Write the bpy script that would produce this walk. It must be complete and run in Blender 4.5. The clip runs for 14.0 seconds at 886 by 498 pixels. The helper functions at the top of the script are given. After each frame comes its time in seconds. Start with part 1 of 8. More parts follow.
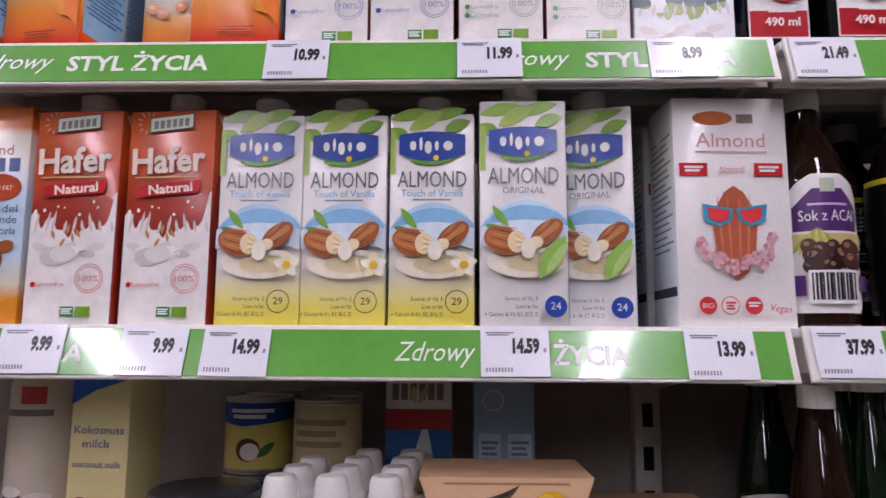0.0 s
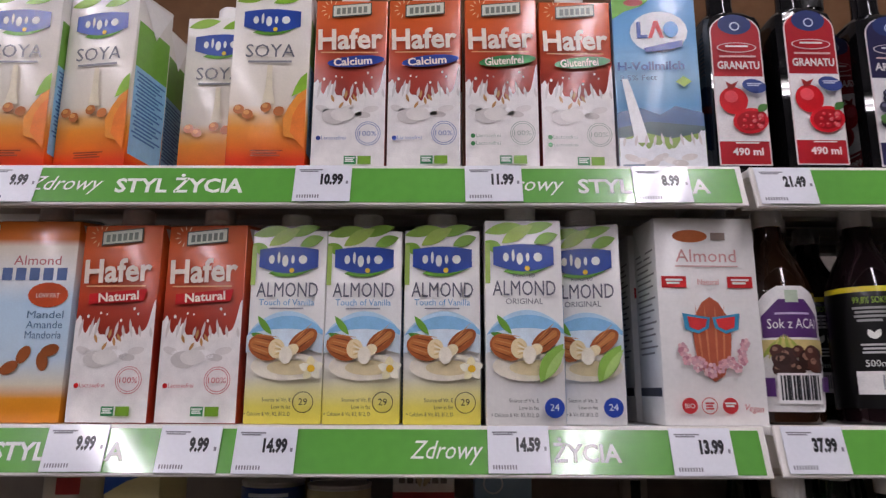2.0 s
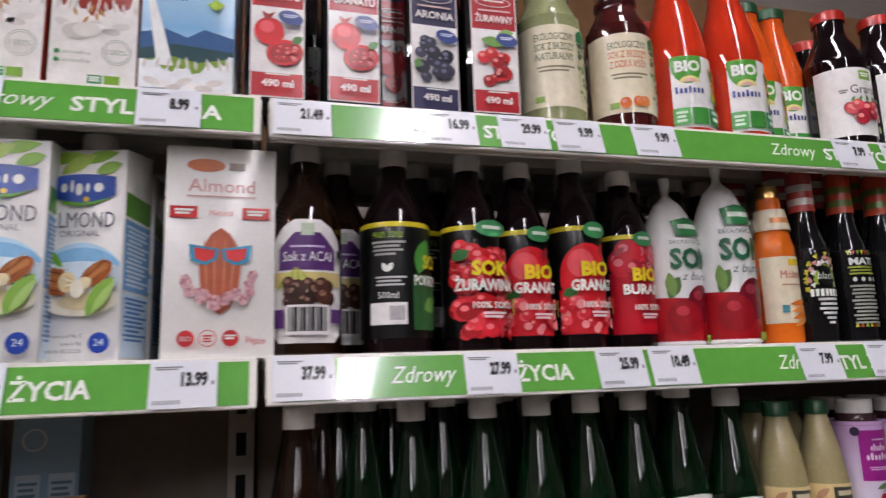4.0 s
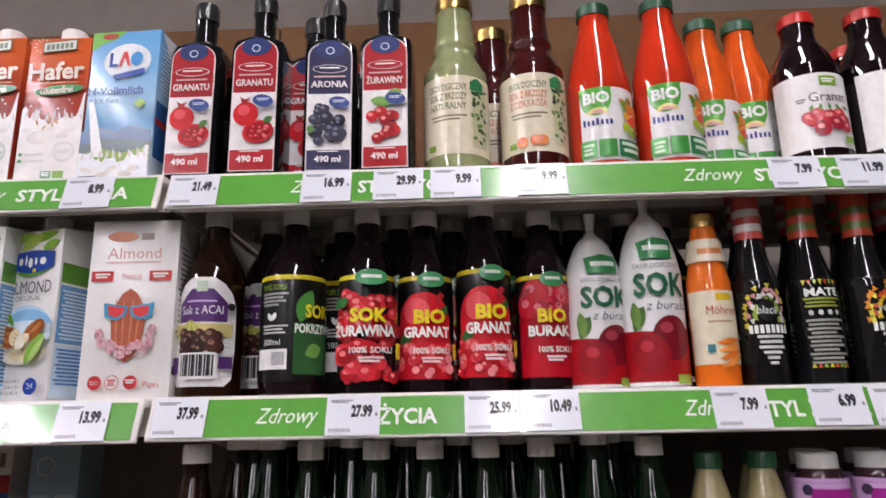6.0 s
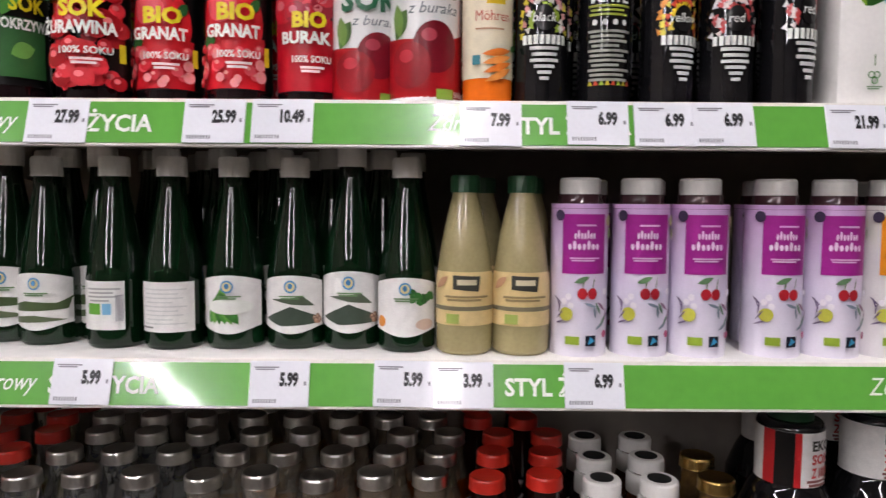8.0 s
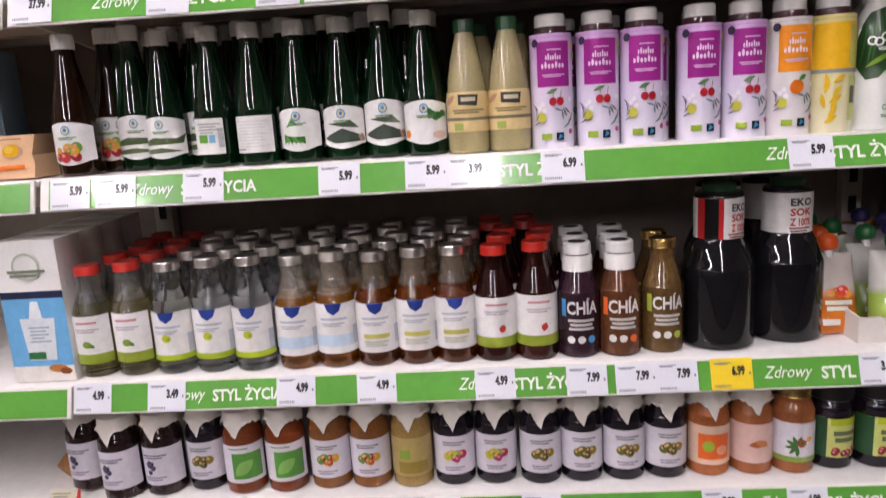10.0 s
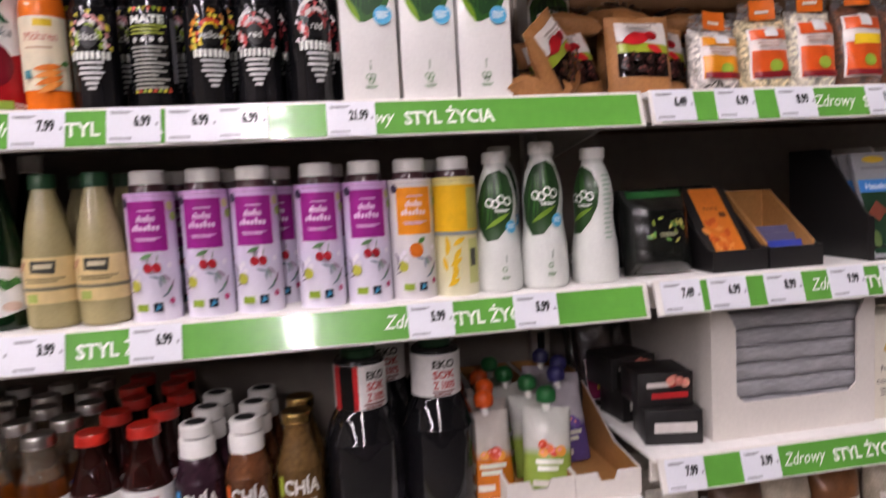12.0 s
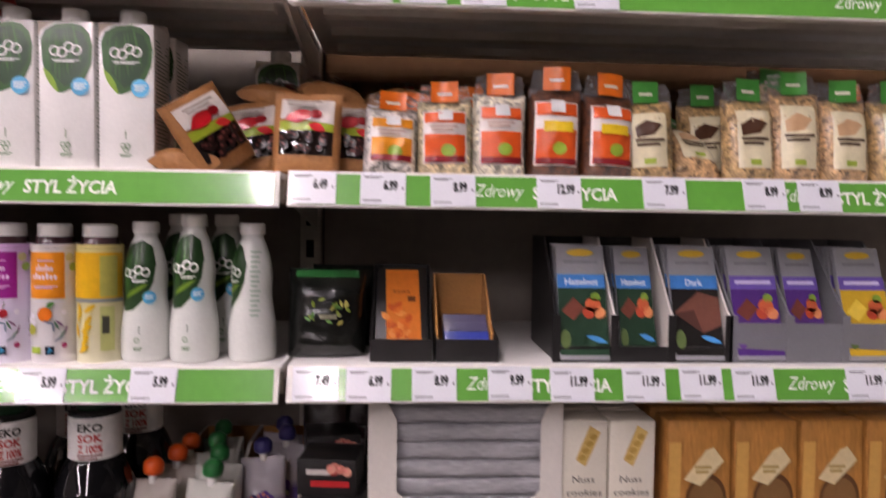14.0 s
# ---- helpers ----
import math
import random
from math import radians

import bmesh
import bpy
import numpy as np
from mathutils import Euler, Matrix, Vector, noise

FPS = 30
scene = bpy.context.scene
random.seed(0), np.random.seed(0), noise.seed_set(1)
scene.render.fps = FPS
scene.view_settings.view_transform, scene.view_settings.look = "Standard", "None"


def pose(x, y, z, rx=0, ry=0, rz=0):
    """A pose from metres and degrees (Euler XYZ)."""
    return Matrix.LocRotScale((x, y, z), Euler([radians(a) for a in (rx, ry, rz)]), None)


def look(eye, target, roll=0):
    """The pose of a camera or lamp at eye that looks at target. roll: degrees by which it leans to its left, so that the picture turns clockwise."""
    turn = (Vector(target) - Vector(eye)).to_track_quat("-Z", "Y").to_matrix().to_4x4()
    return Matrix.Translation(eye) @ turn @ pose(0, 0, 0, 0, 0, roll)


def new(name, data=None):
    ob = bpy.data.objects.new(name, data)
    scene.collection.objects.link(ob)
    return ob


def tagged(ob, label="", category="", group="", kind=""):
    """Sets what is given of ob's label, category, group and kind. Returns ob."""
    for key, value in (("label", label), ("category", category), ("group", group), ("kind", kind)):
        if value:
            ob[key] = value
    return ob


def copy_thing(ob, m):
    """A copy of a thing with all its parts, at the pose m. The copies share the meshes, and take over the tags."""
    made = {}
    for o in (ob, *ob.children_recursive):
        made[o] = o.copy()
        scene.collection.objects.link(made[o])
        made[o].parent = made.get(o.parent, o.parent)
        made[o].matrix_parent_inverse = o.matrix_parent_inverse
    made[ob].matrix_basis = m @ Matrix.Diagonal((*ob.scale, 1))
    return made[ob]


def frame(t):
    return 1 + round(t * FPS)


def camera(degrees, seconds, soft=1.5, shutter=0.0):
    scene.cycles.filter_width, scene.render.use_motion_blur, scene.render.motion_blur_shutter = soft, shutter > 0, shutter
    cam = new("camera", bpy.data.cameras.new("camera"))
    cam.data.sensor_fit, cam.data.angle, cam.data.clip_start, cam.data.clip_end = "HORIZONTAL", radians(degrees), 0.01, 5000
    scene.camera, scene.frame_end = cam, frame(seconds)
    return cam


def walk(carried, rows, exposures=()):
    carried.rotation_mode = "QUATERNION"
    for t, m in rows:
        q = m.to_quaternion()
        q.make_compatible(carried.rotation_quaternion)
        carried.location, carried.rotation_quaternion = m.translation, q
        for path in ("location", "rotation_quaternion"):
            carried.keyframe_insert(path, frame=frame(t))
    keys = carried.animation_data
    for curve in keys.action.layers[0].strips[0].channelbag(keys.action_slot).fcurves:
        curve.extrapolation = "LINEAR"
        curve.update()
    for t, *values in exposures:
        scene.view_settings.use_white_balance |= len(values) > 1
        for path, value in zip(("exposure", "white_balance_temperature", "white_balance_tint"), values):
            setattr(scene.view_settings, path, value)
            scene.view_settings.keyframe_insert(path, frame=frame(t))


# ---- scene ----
cam = camera(66.0, 14.0, soft=1.3, shutter=0.4)
PATH = [
    (0, (0.03, 0.025, 1.418), (-0.031, 2.005, 1.689), 0.3),
    (0.5, (0.039, 0.023, 1.437), (0.048, 2.006, 1.697), -0.5),
    (1, (0.036, 0.012, 1.442), (0.067, 1.973, 1.836), -0.5),
    (1.5, (0.023, -0.004, 1.453), (0.021, 1.948, 1.888), -0.6),
    (2, (0.007, -0.05, 1.46), (-0.003, 1.908, 1.87), 0.2),
    (2.5, (0.011, -0.095, 1.422), (0.312, 1.858, 1.733), -2.6),
    (3, (0.044, -0.118, 1.403), (0.563, 1.803, 1.603), -1.3),
    (3.5, (0.134, -0.07, 1.404), (0.684, 1.824, 1.736), -1.9),
    (3.7, (0.194, -0.047, 1.412), (0.76, 1.841, 1.754), -2.0),
    (5.8, (0.599, -0.119, 1.419), (0.534, 1.822, 1.896), -0.4),
    (6, (0.612, -0.123, 1.406), (0.55, 1.817, 1.889), -1.1),
    (6.5, (0.649, -0.108, 1.377), (0.628, 1.872, 1.66), -1.4),
    (7, (0.683, -0.09, 1.377), (0.782, 1.907, 1.408), -1.2),
    (7.5, (0.748, -0.053, 1.336), (0.832, 1.945, 1.318), -1.4),
    (8, (0.833, -0.036, 1.345), (0.836, 1.959, 1.201), 0.4),
    (8.2, (0.854, -0.053, 1.335), (0.842, 1.942, 1.196), -0.4),
    (10.3, (0.873, -0.303, 1.253), (0.75, 1.633, 0.766), -3.7),
    (10.5, (0.887, -0.301, 1.251), (0.833, 1.625, 0.716), -3.2),
    (11, (0.951, -0.303, 1.222), (1.085, 1.644, 0.785), -3.5),
    (11.5, (1.048, -0.271, 1.278), (1.356, 1.682, 0.977), -4.1),
    (12, (1.15, -0.202, 1.329), (1.502, 1.759, 1.153), -3.1),
    (12.5, (1.263, -0.191, 1.366), (1.585, 1.783, 1.366), -1.7),
    (13, (1.357, -0.184, 1.403), (1.665, 1.792, 1.421), -0.0),
    (13.5, (1.535, -0.221, 1.42), (1.734, 1.769, 1.432), 1.1),
    (14, (1.682, -0.244, 1.377), (1.803, 1.751, 1.293), 0.8),
]
walk(cam, [(t, look(eye, target, roll)) for t, eye, target, roll in PATH], exposures=[(0, -0.40, 6250, 18), (1, -0.50, 6350, 17), (1.5, -0.60, 6400, 14), (2, -0.72, 6430, 11), (2.5, -0.66, 6450, 9), (3.5, -0.45, 6500, 6), (6, -0.15, 6500, 7), (8, -0.02, 6650, 5), (11, 0.2, 6700, 13), (13, 0.0, 6900, 14), (14, 0.06, 6950, 17)])

# ---- world and lamps ----
LAMP_POWER = 84.0
LAMP_ROWS = (-2.2, 0.9)
FRONT, BACK = 0.575, 0.97
CEIL = 3.5
world = bpy.data.worlds.new("shop_air")
scene.world = world
world.use_nodes = True
world.node_tree.nodes["Background"].inputs[0].default_value = (1.0, 0.95, 0.88, 1)
world.node_tree.nodes["Background"].inputs[1].default_value = 0.006


# ---- materials ----
MATS = {}


def mat(name, rgb, rough=0.45, metal=0.0, vary=0.05, scale=30.0, bump=0.0, coat=0.0, trans=0.0, emit=0.0, ior=1.45, stretch=(1, 1, 1), skin=0.14, shine=0.5):
    """A surface with variation at two scales and fine relief."""
    if name in MATS:
        return MATS[name]
    m = bpy.data.materials.new(name)
    m.use_nodes = True
    nt = m.node_tree
    p = nt.nodes["Principled BSDF"]
    p.inputs["Roughness"].default_value = rough
    p.inputs["Metallic"].default_value = metal
    p.inputs["IOR"].default_value = ior
    p.inputs["Specular IOR Level"].default_value = 0.0 if coat >= 1 and not trans else shine
    p.inputs["Coat Weight"].default_value = coat
    p.inputs["Coat Roughness"].default_value = 0.02 if coat >= 1 else skin
    p.inputs["Transmission Weight"].default_value = trans
    if emit:
        p.inputs["Emission Color"].default_value = (*rgb, 1)
        p.inputs["Emission Strength"].default_value = emit
    co = nt.nodes.new("ShaderNodeTexCoord")
    mp = nt.nodes.new("ShaderNodeMapping")
    mp.inputs["Scale"].default_value = stretch
    nt.links.new(co.outputs["Object"], mp.inputs[0])
    n1 = nt.nodes.new("ShaderNodeTexNoise")
    n1.inputs["Scale"].default_value, n1.inputs["Detail"].default_value = scale, 4
    n2 = nt.nodes.new("ShaderNodeTexNoise")
    n2.inputs["Scale"].default_value, n2.inputs["Detail"].default_value = scale * 9, 3
    add = nt.nodes.new("ShaderNodeMath")
    add.operation = "ADD"
    for k, n in enumerate((n1, n2)):
        nt.links.new(mp.outputs[0], n.inputs["Vector"])
        nt.links.new(n.outputs[0], add.inputs[k])
    rng = nt.nodes.new("ShaderNodeMapRange")
    for k, v in zip((1, 2, 3, 4), (0.7, 1.3, 1 - vary, 1 + vary)):
        rng.inputs[k].default_value = v
    nt.links.new(add.outputs[0], rng.inputs[0])
    mul = nt.nodes.new("ShaderNodeVectorMath")
    mul.operation = "SCALE"
    mul.inputs[0].default_value = rgb
    nt.links.new(rng.outputs[0], mul.inputs["Scale"])
    nt.links.new(mul.outputs[0], p.inputs["Base Color"])
    if bump:
        b = nt.nodes.new("ShaderNodeBump")
        b.inputs["Strength"].default_value, b.inputs["Distance"].default_value = bump, 0.002
        nt.links.new(add.outputs[0], b.inputs["Height"])
        nt.links.new(b.outputs[0], p.inputs["Normal"])
    MATS[name] = m
    return m


def ink(rgb, gloss=0.32):
    """Printing ink on board or film."""
    return mat("ink_%02d_%02d_%02d_%02d" % (*[round(c * 99) for c in rgb], round(gloss * 99)), rgb, gloss, vary=0.10, scale=110, coat=0.30, skin=0.18, shine=0.3)


STEEL = mat("cream_painted_steel", (0.74, 0.70, 0.63), 0.42, vary=0.06, scale=9, bump=0.03)
STEEL_W = mat("white_shelf_paint", (0.80, 0.78, 0.75), 0.38, vary=0.06, scale=9, bump=0.03)
PANEL = mat("back_panel_paint", (0.38, 0.335, 0.29), 0.65, vary=0.08, scale=5, bump=0.04, shine=0.25)
HEADER = mat("brown_panel", (0.120, 0.062, 0.030), 0.75, vary=0.12, scale=6, shine=0.05)
# near-black that paints the shade inside openings
DARK = mat("opening_shade", (0.01, 0.01, 0.01), 0.7)
RAIL = mat("clear_white_rail_plastic", (0.78, 0.75, 0.70), 0.3, vary=0.05)
GREEN = mat("green_strip_card", (0.105, 0.34, 0.05), 0.2, vary=0.05, scale=12, coat=0.95, skin=0.07)
CARD = mat("price_card", (0.80, 0.81, 0.86), 0.3, vary=0.03, coat=0.95, skin=0.08)
YELLOW = mat("yellow_price_card", (0.85, 0.62, 0.03), 0.32, coat=0.3)
BLACKINK = ink((0.015, 0.015, 0.018), 0.5)
GREYINK = ink((0.22, 0.22, 0.25), 0.5)
WHITEINK = ink((0.84, 0.86, 0.80), 0.35)
FLOOR = mat("floor_tile", (0.20, 0.18, 0.16), 0.3, vary=0.1, scale=6, bump=0.02)
JOINT = mat("tile_joint", (0.16, 0.15, 0.13), 0.8)
CEILING = mat("ceiling_board", (0.22, 0.21, 0.20), 0.8, vary=0.05)
WALL = mat("wall_paint", (0.12, 0.10, 0.085), 0.7, vary=0.08, scale=3)
LAMP = mat("lamp_diffuser", (1.0, 0.935, 1.03), 0.6, emit=LAMP_POWER)


# ---- mesh helpers ----
def finish(name, bm, mats, parent=None, label="", angle=35):
    me = bpy.data.meshes.new(name)
    bm.normal_update()
    bm.to_mesh(me)
    bm.free()
    for m in mats if isinstance(mats, (list, tuple)) else [mats]:
        me.materials.append(m)
    me.polygons.foreach_set("use_smooth", [True] * len(me.polygons))
    me.set_sharp_from_angle(angle=radians(angle))
    ob = new(name, me)
    if parent is not None:
        ob.parent = parent
    if label:
        ob["label"] = label
    return ob


def part(name, bm, material, parent, label="", angle=35):
    """One mesh object under a thing or a part."""
    return finish(name, bm, material, parent, label, angle)


def thing(name, m, label, category, group="", kind=""):
    ob = new(name)
    ob.empty_display_size = 0.02
    ob.matrix_basis = m
    return tagged(ob, label, category, group, kind)


def box(x0, y0, z0, x1, y1, z1, bev=0.0, seg=2, bm=None):
    own = bmesh.new()
    bmesh.ops.create_cube(own, size=1, matrix=Matrix.LocRotScale(((x0 + x1) / 2, (y0 + y1) / 2, (z0 + z1) / 2), None, (x1 - x0, y1 - y0, z1 - z0)))
    if bev:
        bmesh.ops.bevel(own, geom=own.edges[:], offset=bev, segments=seg, affect="EDGES", profile=0.5)
    if bm is None:
        return own
    merge(bm, own)
    return bm


def merge(bm, other, m=None, index=None):
    if m is not None:
        bmesh.ops.transform(other, matrix=m, verts=other.verts)
    vs = {v: bm.verts.new(v.co) for v in other.verts}
    for f in other.faces:
        g = bm.faces.new([vs[v] for v in f.verts])
        g.material_index = f.material_index if index is None else index
    other.free()
    return bm


def lathe(profile, seg=28, sx=1.0, sy=1.0):
    """A turned body from (radius, height[, squareness]) rows, closed at both ends."""
    bm = bmesh.new()
    rings = []
    for r, z, *sq in profile:
        ring = []
        for k in range(seg):
            c, s = math.cos(math.tau * (k + 0.5) / seg), math.sin(math.tau * (k + 0.5) / seg)
            p = sq[0] if sq else 2.0
            q = r / (abs(c) ** p + abs(s) ** p) ** (1 / p)
            ring.append(bm.verts.new((sx * q * c, sy * q * s, z)))
        rings.append(ring)
    for a, b in zip(rings, rings[1:]):
        for k in range(seg):
            bm.faces.new((a[k], a[(k + 1) % seg], b[(k + 1) % seg], b[k]))
    bm.faces.new(rings[0][::-1])
    bm.faces.new(rings[-1])
    return bm


def prism(points, y0, y1, bm=None):
    """An outline in x and z, pushed from y0 to y1."""
    bm = bm or bmesh.new()
    a = [bm.verts.new((x, y0, z)) for x, z in points]
    b = [bm.verts.new((x, y1, z)) for x, z in points]
    n = len(points)
    bm.faces.new(a)
    bm.faces.new(b[::-1])
    for k in range(n):
        bm.faces.new((a[k], b[k], b[(k + 1) % n], a[(k + 1) % n]))
    bmesh.ops.recalc_face_normals(bm, faces=bm.faces[:])
    return bm


LETTERS = {}


def letters(s, size, shear=0.0, bold=0.0, align="LEFT"):
    """Outlines of a line of writing, as 2D corners and faces."""
    key = (s, size, shear, bold, align)
    if key not in LETTERS:
        cu = bpy.data.curves.new("lettering", "FONT")
        cu.body, cu.size, cu.shear, cu.align_x, cu.resolution_u, cu.offset = s, size, shear, align, 2, bold
        ob = bpy.data.objects.new("lettering", cu)
        me = bpy.data.meshes.new_from_object(ob)
        LETTERS[key] = ([(v.co.x, v.co.y) for v in me.vertices], [tuple(p.vertices) for p in me.polygons])
        bpy.data.objects.remove(ob)
        bpy.data.meshes.remove(me)
        bpy.data.curves.remove(cu)
    return LETTERS[key]


class Art:
    """Print in layers on a front: flat, or wrapped round a body of radius(height)."""

    def __init__(self):
        self.mats, self.jobs, self.layer = [], [], 1

    def _m(self, m):
        m = ink(m) if isinstance(m, tuple) else m
        if m not in self.mats:
            self.mats.append(m)
        return self.mats.index(m)

    def poly(self, pts, m):
        self.jobs.append((pts, [tuple(range(len(pts)))], self._m(m), self.layer))
        self.layer += 1
        return self

    def rect(self, x0, z0, x1, z1, m):
        return self.poly([(x0, z0), (x1, z0), (x1, z1), (x0, z1)], m)

    def ell(self, x, z, a, b, m, turn=0.0, n=18, arc=(0, 360)):
        c, s = math.cos(radians(turn)), math.sin(radians(turn))
        pts = []
        full = arc == (0, 360)
        for k in range(n if full else n + 1):
            t = radians(arc[0] + (arc[1] - arc[0]) * k / n)
            u, v = a * math.cos(t), b * math.sin(t)
            pts.append((x + u * c - v * s, z + u * s + v * c))
        return self.poly(pts, m)

    def leaf(self, x, z, length, width, turn, m):
        pts = [(math.cos(radians(turn)), math.sin(radians(turn)))]
        c, s = pts[0]
        out = []
        for k in range(9):
            t = k / 8
            out.append((length * t, width * math.sin(math.pi * t) ** 0.8))
        out += [(length * (1 - k / 8), -width * 0.8 * math.sin(math.pi * k / 8) ** 0.9) for k in range(1, 8)]
        return self.poly([(x + u * c - v * s, z + u * s + v * c) for u, v in out], m)

    def ring(self, x, z, r, w, m, n=16):
        vs = [(x + q * math.cos(math.tau * k / n), z + q * math.sin(math.tau * k / n)) for k in range(n) for q in (r, r - w)]
        fs = [(2 * k, (2 * k + 2) % (2 * n), (2 * k + 3) % (2 * n), 2 * k + 1) for k in range(n)]
        self.jobs.append((vs, fs, self._m(m), self.layer))
        self.layer += 1
        return self

    def text(self, s, x, z, size, m, width=None, shear=0.0, bold=0.0, turn=0.0):
        """Centred on x; squeezed to the width given."""
        vs, fs = letters(s, size, shear, bold, "LEFT")
        lo, hi = min(v[0] for v in vs), max(v[0] for v in vs)
        k = width / (hi - lo) if width else 1.0
        c, w = math.cos(radians(turn)), math.sin(radians(turn))
        vs = [((u - (lo + hi) / 2) * k, v) for u, v in vs]
        self.jobs.append(([(x + u * c - v * w, z + u * w + v * c) for u, v in vs], fs, self._m(m), self.layer))
        self.layer += 1
        return self

    def bars(self, x0, z, x1, h, rows, m, gap=0.5):
        for k in range(rows):
            x = x1 - (x1 - x0) * (0.0, 0.18, 0.08, 0.3)[k % 4]
            self.rect(x0 + (x1 - x) * 0.3, z - k * h * (1 + gap) - h, x, z - k * h * (1 + gap), m)
            self.layer -= 1
        self.layer += 1
        return self

    def fit(self, k=1.0, up=0.0):
        """Stretches the print in height and lifts it."""
        self.jobs = [([(u, v * k + up) for u, v in vs], fs, mi, layer) for vs, fs, mi, layer in self.jobs]
        return self

    def make(self, parent, name="print", y=0.0, radius=None, eps=0.00025, label="", surf=None):
        bm = bmesh.new()
        for vs, fs, mi, layer in self.jobs:
            one = bmesh.new()
            vv = [one.verts.new((u, layer, v)) for u, v in vs]
            for f in fs:
                try:
                    one.faces.new([vv[k] for k in f]).material_index = mi
                except ValueError:
                    pass
            if radius or surf:
                lo, hi = min(v[0] for v in vs), max(v[0] for v in vs)
                k = math.ceil(lo / 0.005)
                while k * 0.005 < hi:
                    bmesh.ops.bisect_plane(one, geom=one.verts[:] + one.edges[:] + one.faces[:], plane_co=(k * 0.005, 0, 0), plane_no=(1, 0, 0), dist=1e-6)
                    k += 1
                zl, zh = min(v[1] for v in vs), max(v[1] for v in vs)
                if surf or radius(zl) != radius(zh) or radius((zl + zh) / 2) != radius(zl):
                    k = math.ceil(zl / 0.008)
                    while k * 0.008 < zh:
                        bmesh.ops.bisect_plane(one, geom=one.verts[:] + one.edges[:] + one.faces[:], plane_co=(0, 0, k * 0.008), plane_no=(0, 0, 1), dist=1e-6)
                        k += 1
            merge(bm, one)
        for f in bm.faces:
            a = f.verts
            f.normal_update()
            if f.normal.y > 0:
                f.normal_flip()
        for v in bm.verts:
            u, layer, z = v.co
            if radius:
                r = radius(z)
                v.co = ((r + eps * layer) * math.sin(u / r), -(r + eps * layer) * math.cos(u / r), z)
            elif surf:
                v.co = (u, surf(u, z) - eps * layer, z)
            else:
                v.co = (u, y - eps * layer, z)
        return part(name, bm, self.mats, parent, label)


# ---- the room ----
def room():
    floor = tagged(finish("floor", box(-4, -9, -0.1, 6, 1.2, -0.004), JOINT), "beige polished shop floor tiles", "floor", kind="structure")
    first = part("tile", box(-0.198, -0.198, -0.004, 0.198, 0.198, 0.0, 0.001, 1), FLOOR, floor)
    for i in range(-9, 15):
        for j in range(-5, 3):
            ob = first if (i, j) == (0, 0) else bpy.data.objects.new("tile", first.data)
            if ob is not first:
                scene.collection.objects.link(ob)
                ob.parent = floor
            ob.location = (i * 0.4, j * 0.4, 0)
    tagged(finish("ceiling", box(-4, -9, CEIL, 6, 1.2, CEIL + 0.1), CEILING), "plain light grey ceiling boards", "ceiling", kind="structure")
    # Walls are unseen, added to bound bounced light; the low one replaces the opposite shelves.
    for name, b in (("wall_south", (-4, -9.1, 0, 6, -9, CEIL)), ("wall_north", (-4, 1.2, 0, 6, 1.3, CEIL)), ("wall_west", (-4.1, -9, 0, -4, 1.2, CEIL)), ("wall_east", (6, -9, 0, 6.1, 1.2, CEIL)), ("unseen_aisle_wall", (-4, -2.3, 0, 6, -2.2, 1.75))):
        tagged(finish(name, box(*b), WALL), "plain brown-beige unseen wall added to close the room" if name != "unseen_aisle_wall" else "plain unseen low wall added along the far side of the aisle", "wall", kind="structure")
    for x in LAMP_ROWS:
        for n in range(4):
            lamp = thing("ceiling_light", pose(x, -0.75 - 2.2 * n, CEIL), "white ceiling strip light with two glowing tubes", "ceiling light", "strip lights")
            part("housing", box(-0.15, -1.05, -0.05, 0.15, 1.05, 0, 0.004), RAIL, lamp)
            for dx in (-0.07, 0.07):
                tube = lathe([(0.015, -1.02), (0.018, -1.01), (0.018, 1.01), (0.015, 1.02)], 18)
                bmesh.ops.transform(tube, matrix=pose(dx, 0, -0.075, 90), verts=tube.verts)
                part("tube", tube, LAMP, lamp, "glowing fluorescent tube")


# ---- shelving ----
BAYS = {"A": (-0.960, 0.288), "B": (0.292, 1.541), "C": (1.546, 2.796)}
LEVELS = {"A": (1.668, 1.428, 1.197, 0.910, 0.723, 0.45), "B": (1.667, 1.429, 1.198, 0.915, 0.728, 0.45), "C": (1.664, 1.430, 1.199, 0.973, 0.783, 0.5)}
SLOPE = 17.0
# starts and ends of the slogan on each rail
SLOGANS = {
    ("A", 0): ((-0.386, -0.179), (0.045, 0.257), (-0.588, -0.588)), ("A", 1): ((-0.465, -0.267), (-0.024, 0.162), (-0.588, -0.588)),
    ("B", 0): ((0.428, 0.610), (0.843, 1.03), (1.24, 1.44)), ("B", 1): ((0.402, 0.585), (0.820, 1.000), (1.18, 1.359)),
    ("B", 2): ((0.415, 0.585), (0.818, 0.998), (1.215, 1.40)), ("B", 3): ((0.42, 0.589), (0.824, 1.0), (1.222, 1.404)),
    ("B", 4): ((0.395, 0.584), (0.821, 0.997), (1.223, 1.402)), ("C", 0): ((1.76, 1.94), (2.2, 2.38)),
    ("C", 1): ((1.767, 1.943), (2.14, 2.32)), ("C", 2): ((1.761, 1.942), (2.159, 2.34)), ("C", 3): ((1.72, 1.90), (2.1, 2.28)), ("C", 4): ((1.75, 1.93), (2.1, 2.28)),
}
RAIL_H = 0.040


def rail_matrix(x, z):
    """Local frame on a rail's face: x along it, z up it, -y out of it."""
    return pose(x, FRONT - 0.004, z, 0, 0, 0) @ pose(0, 0, 0, -SLOPE, 0, 0)


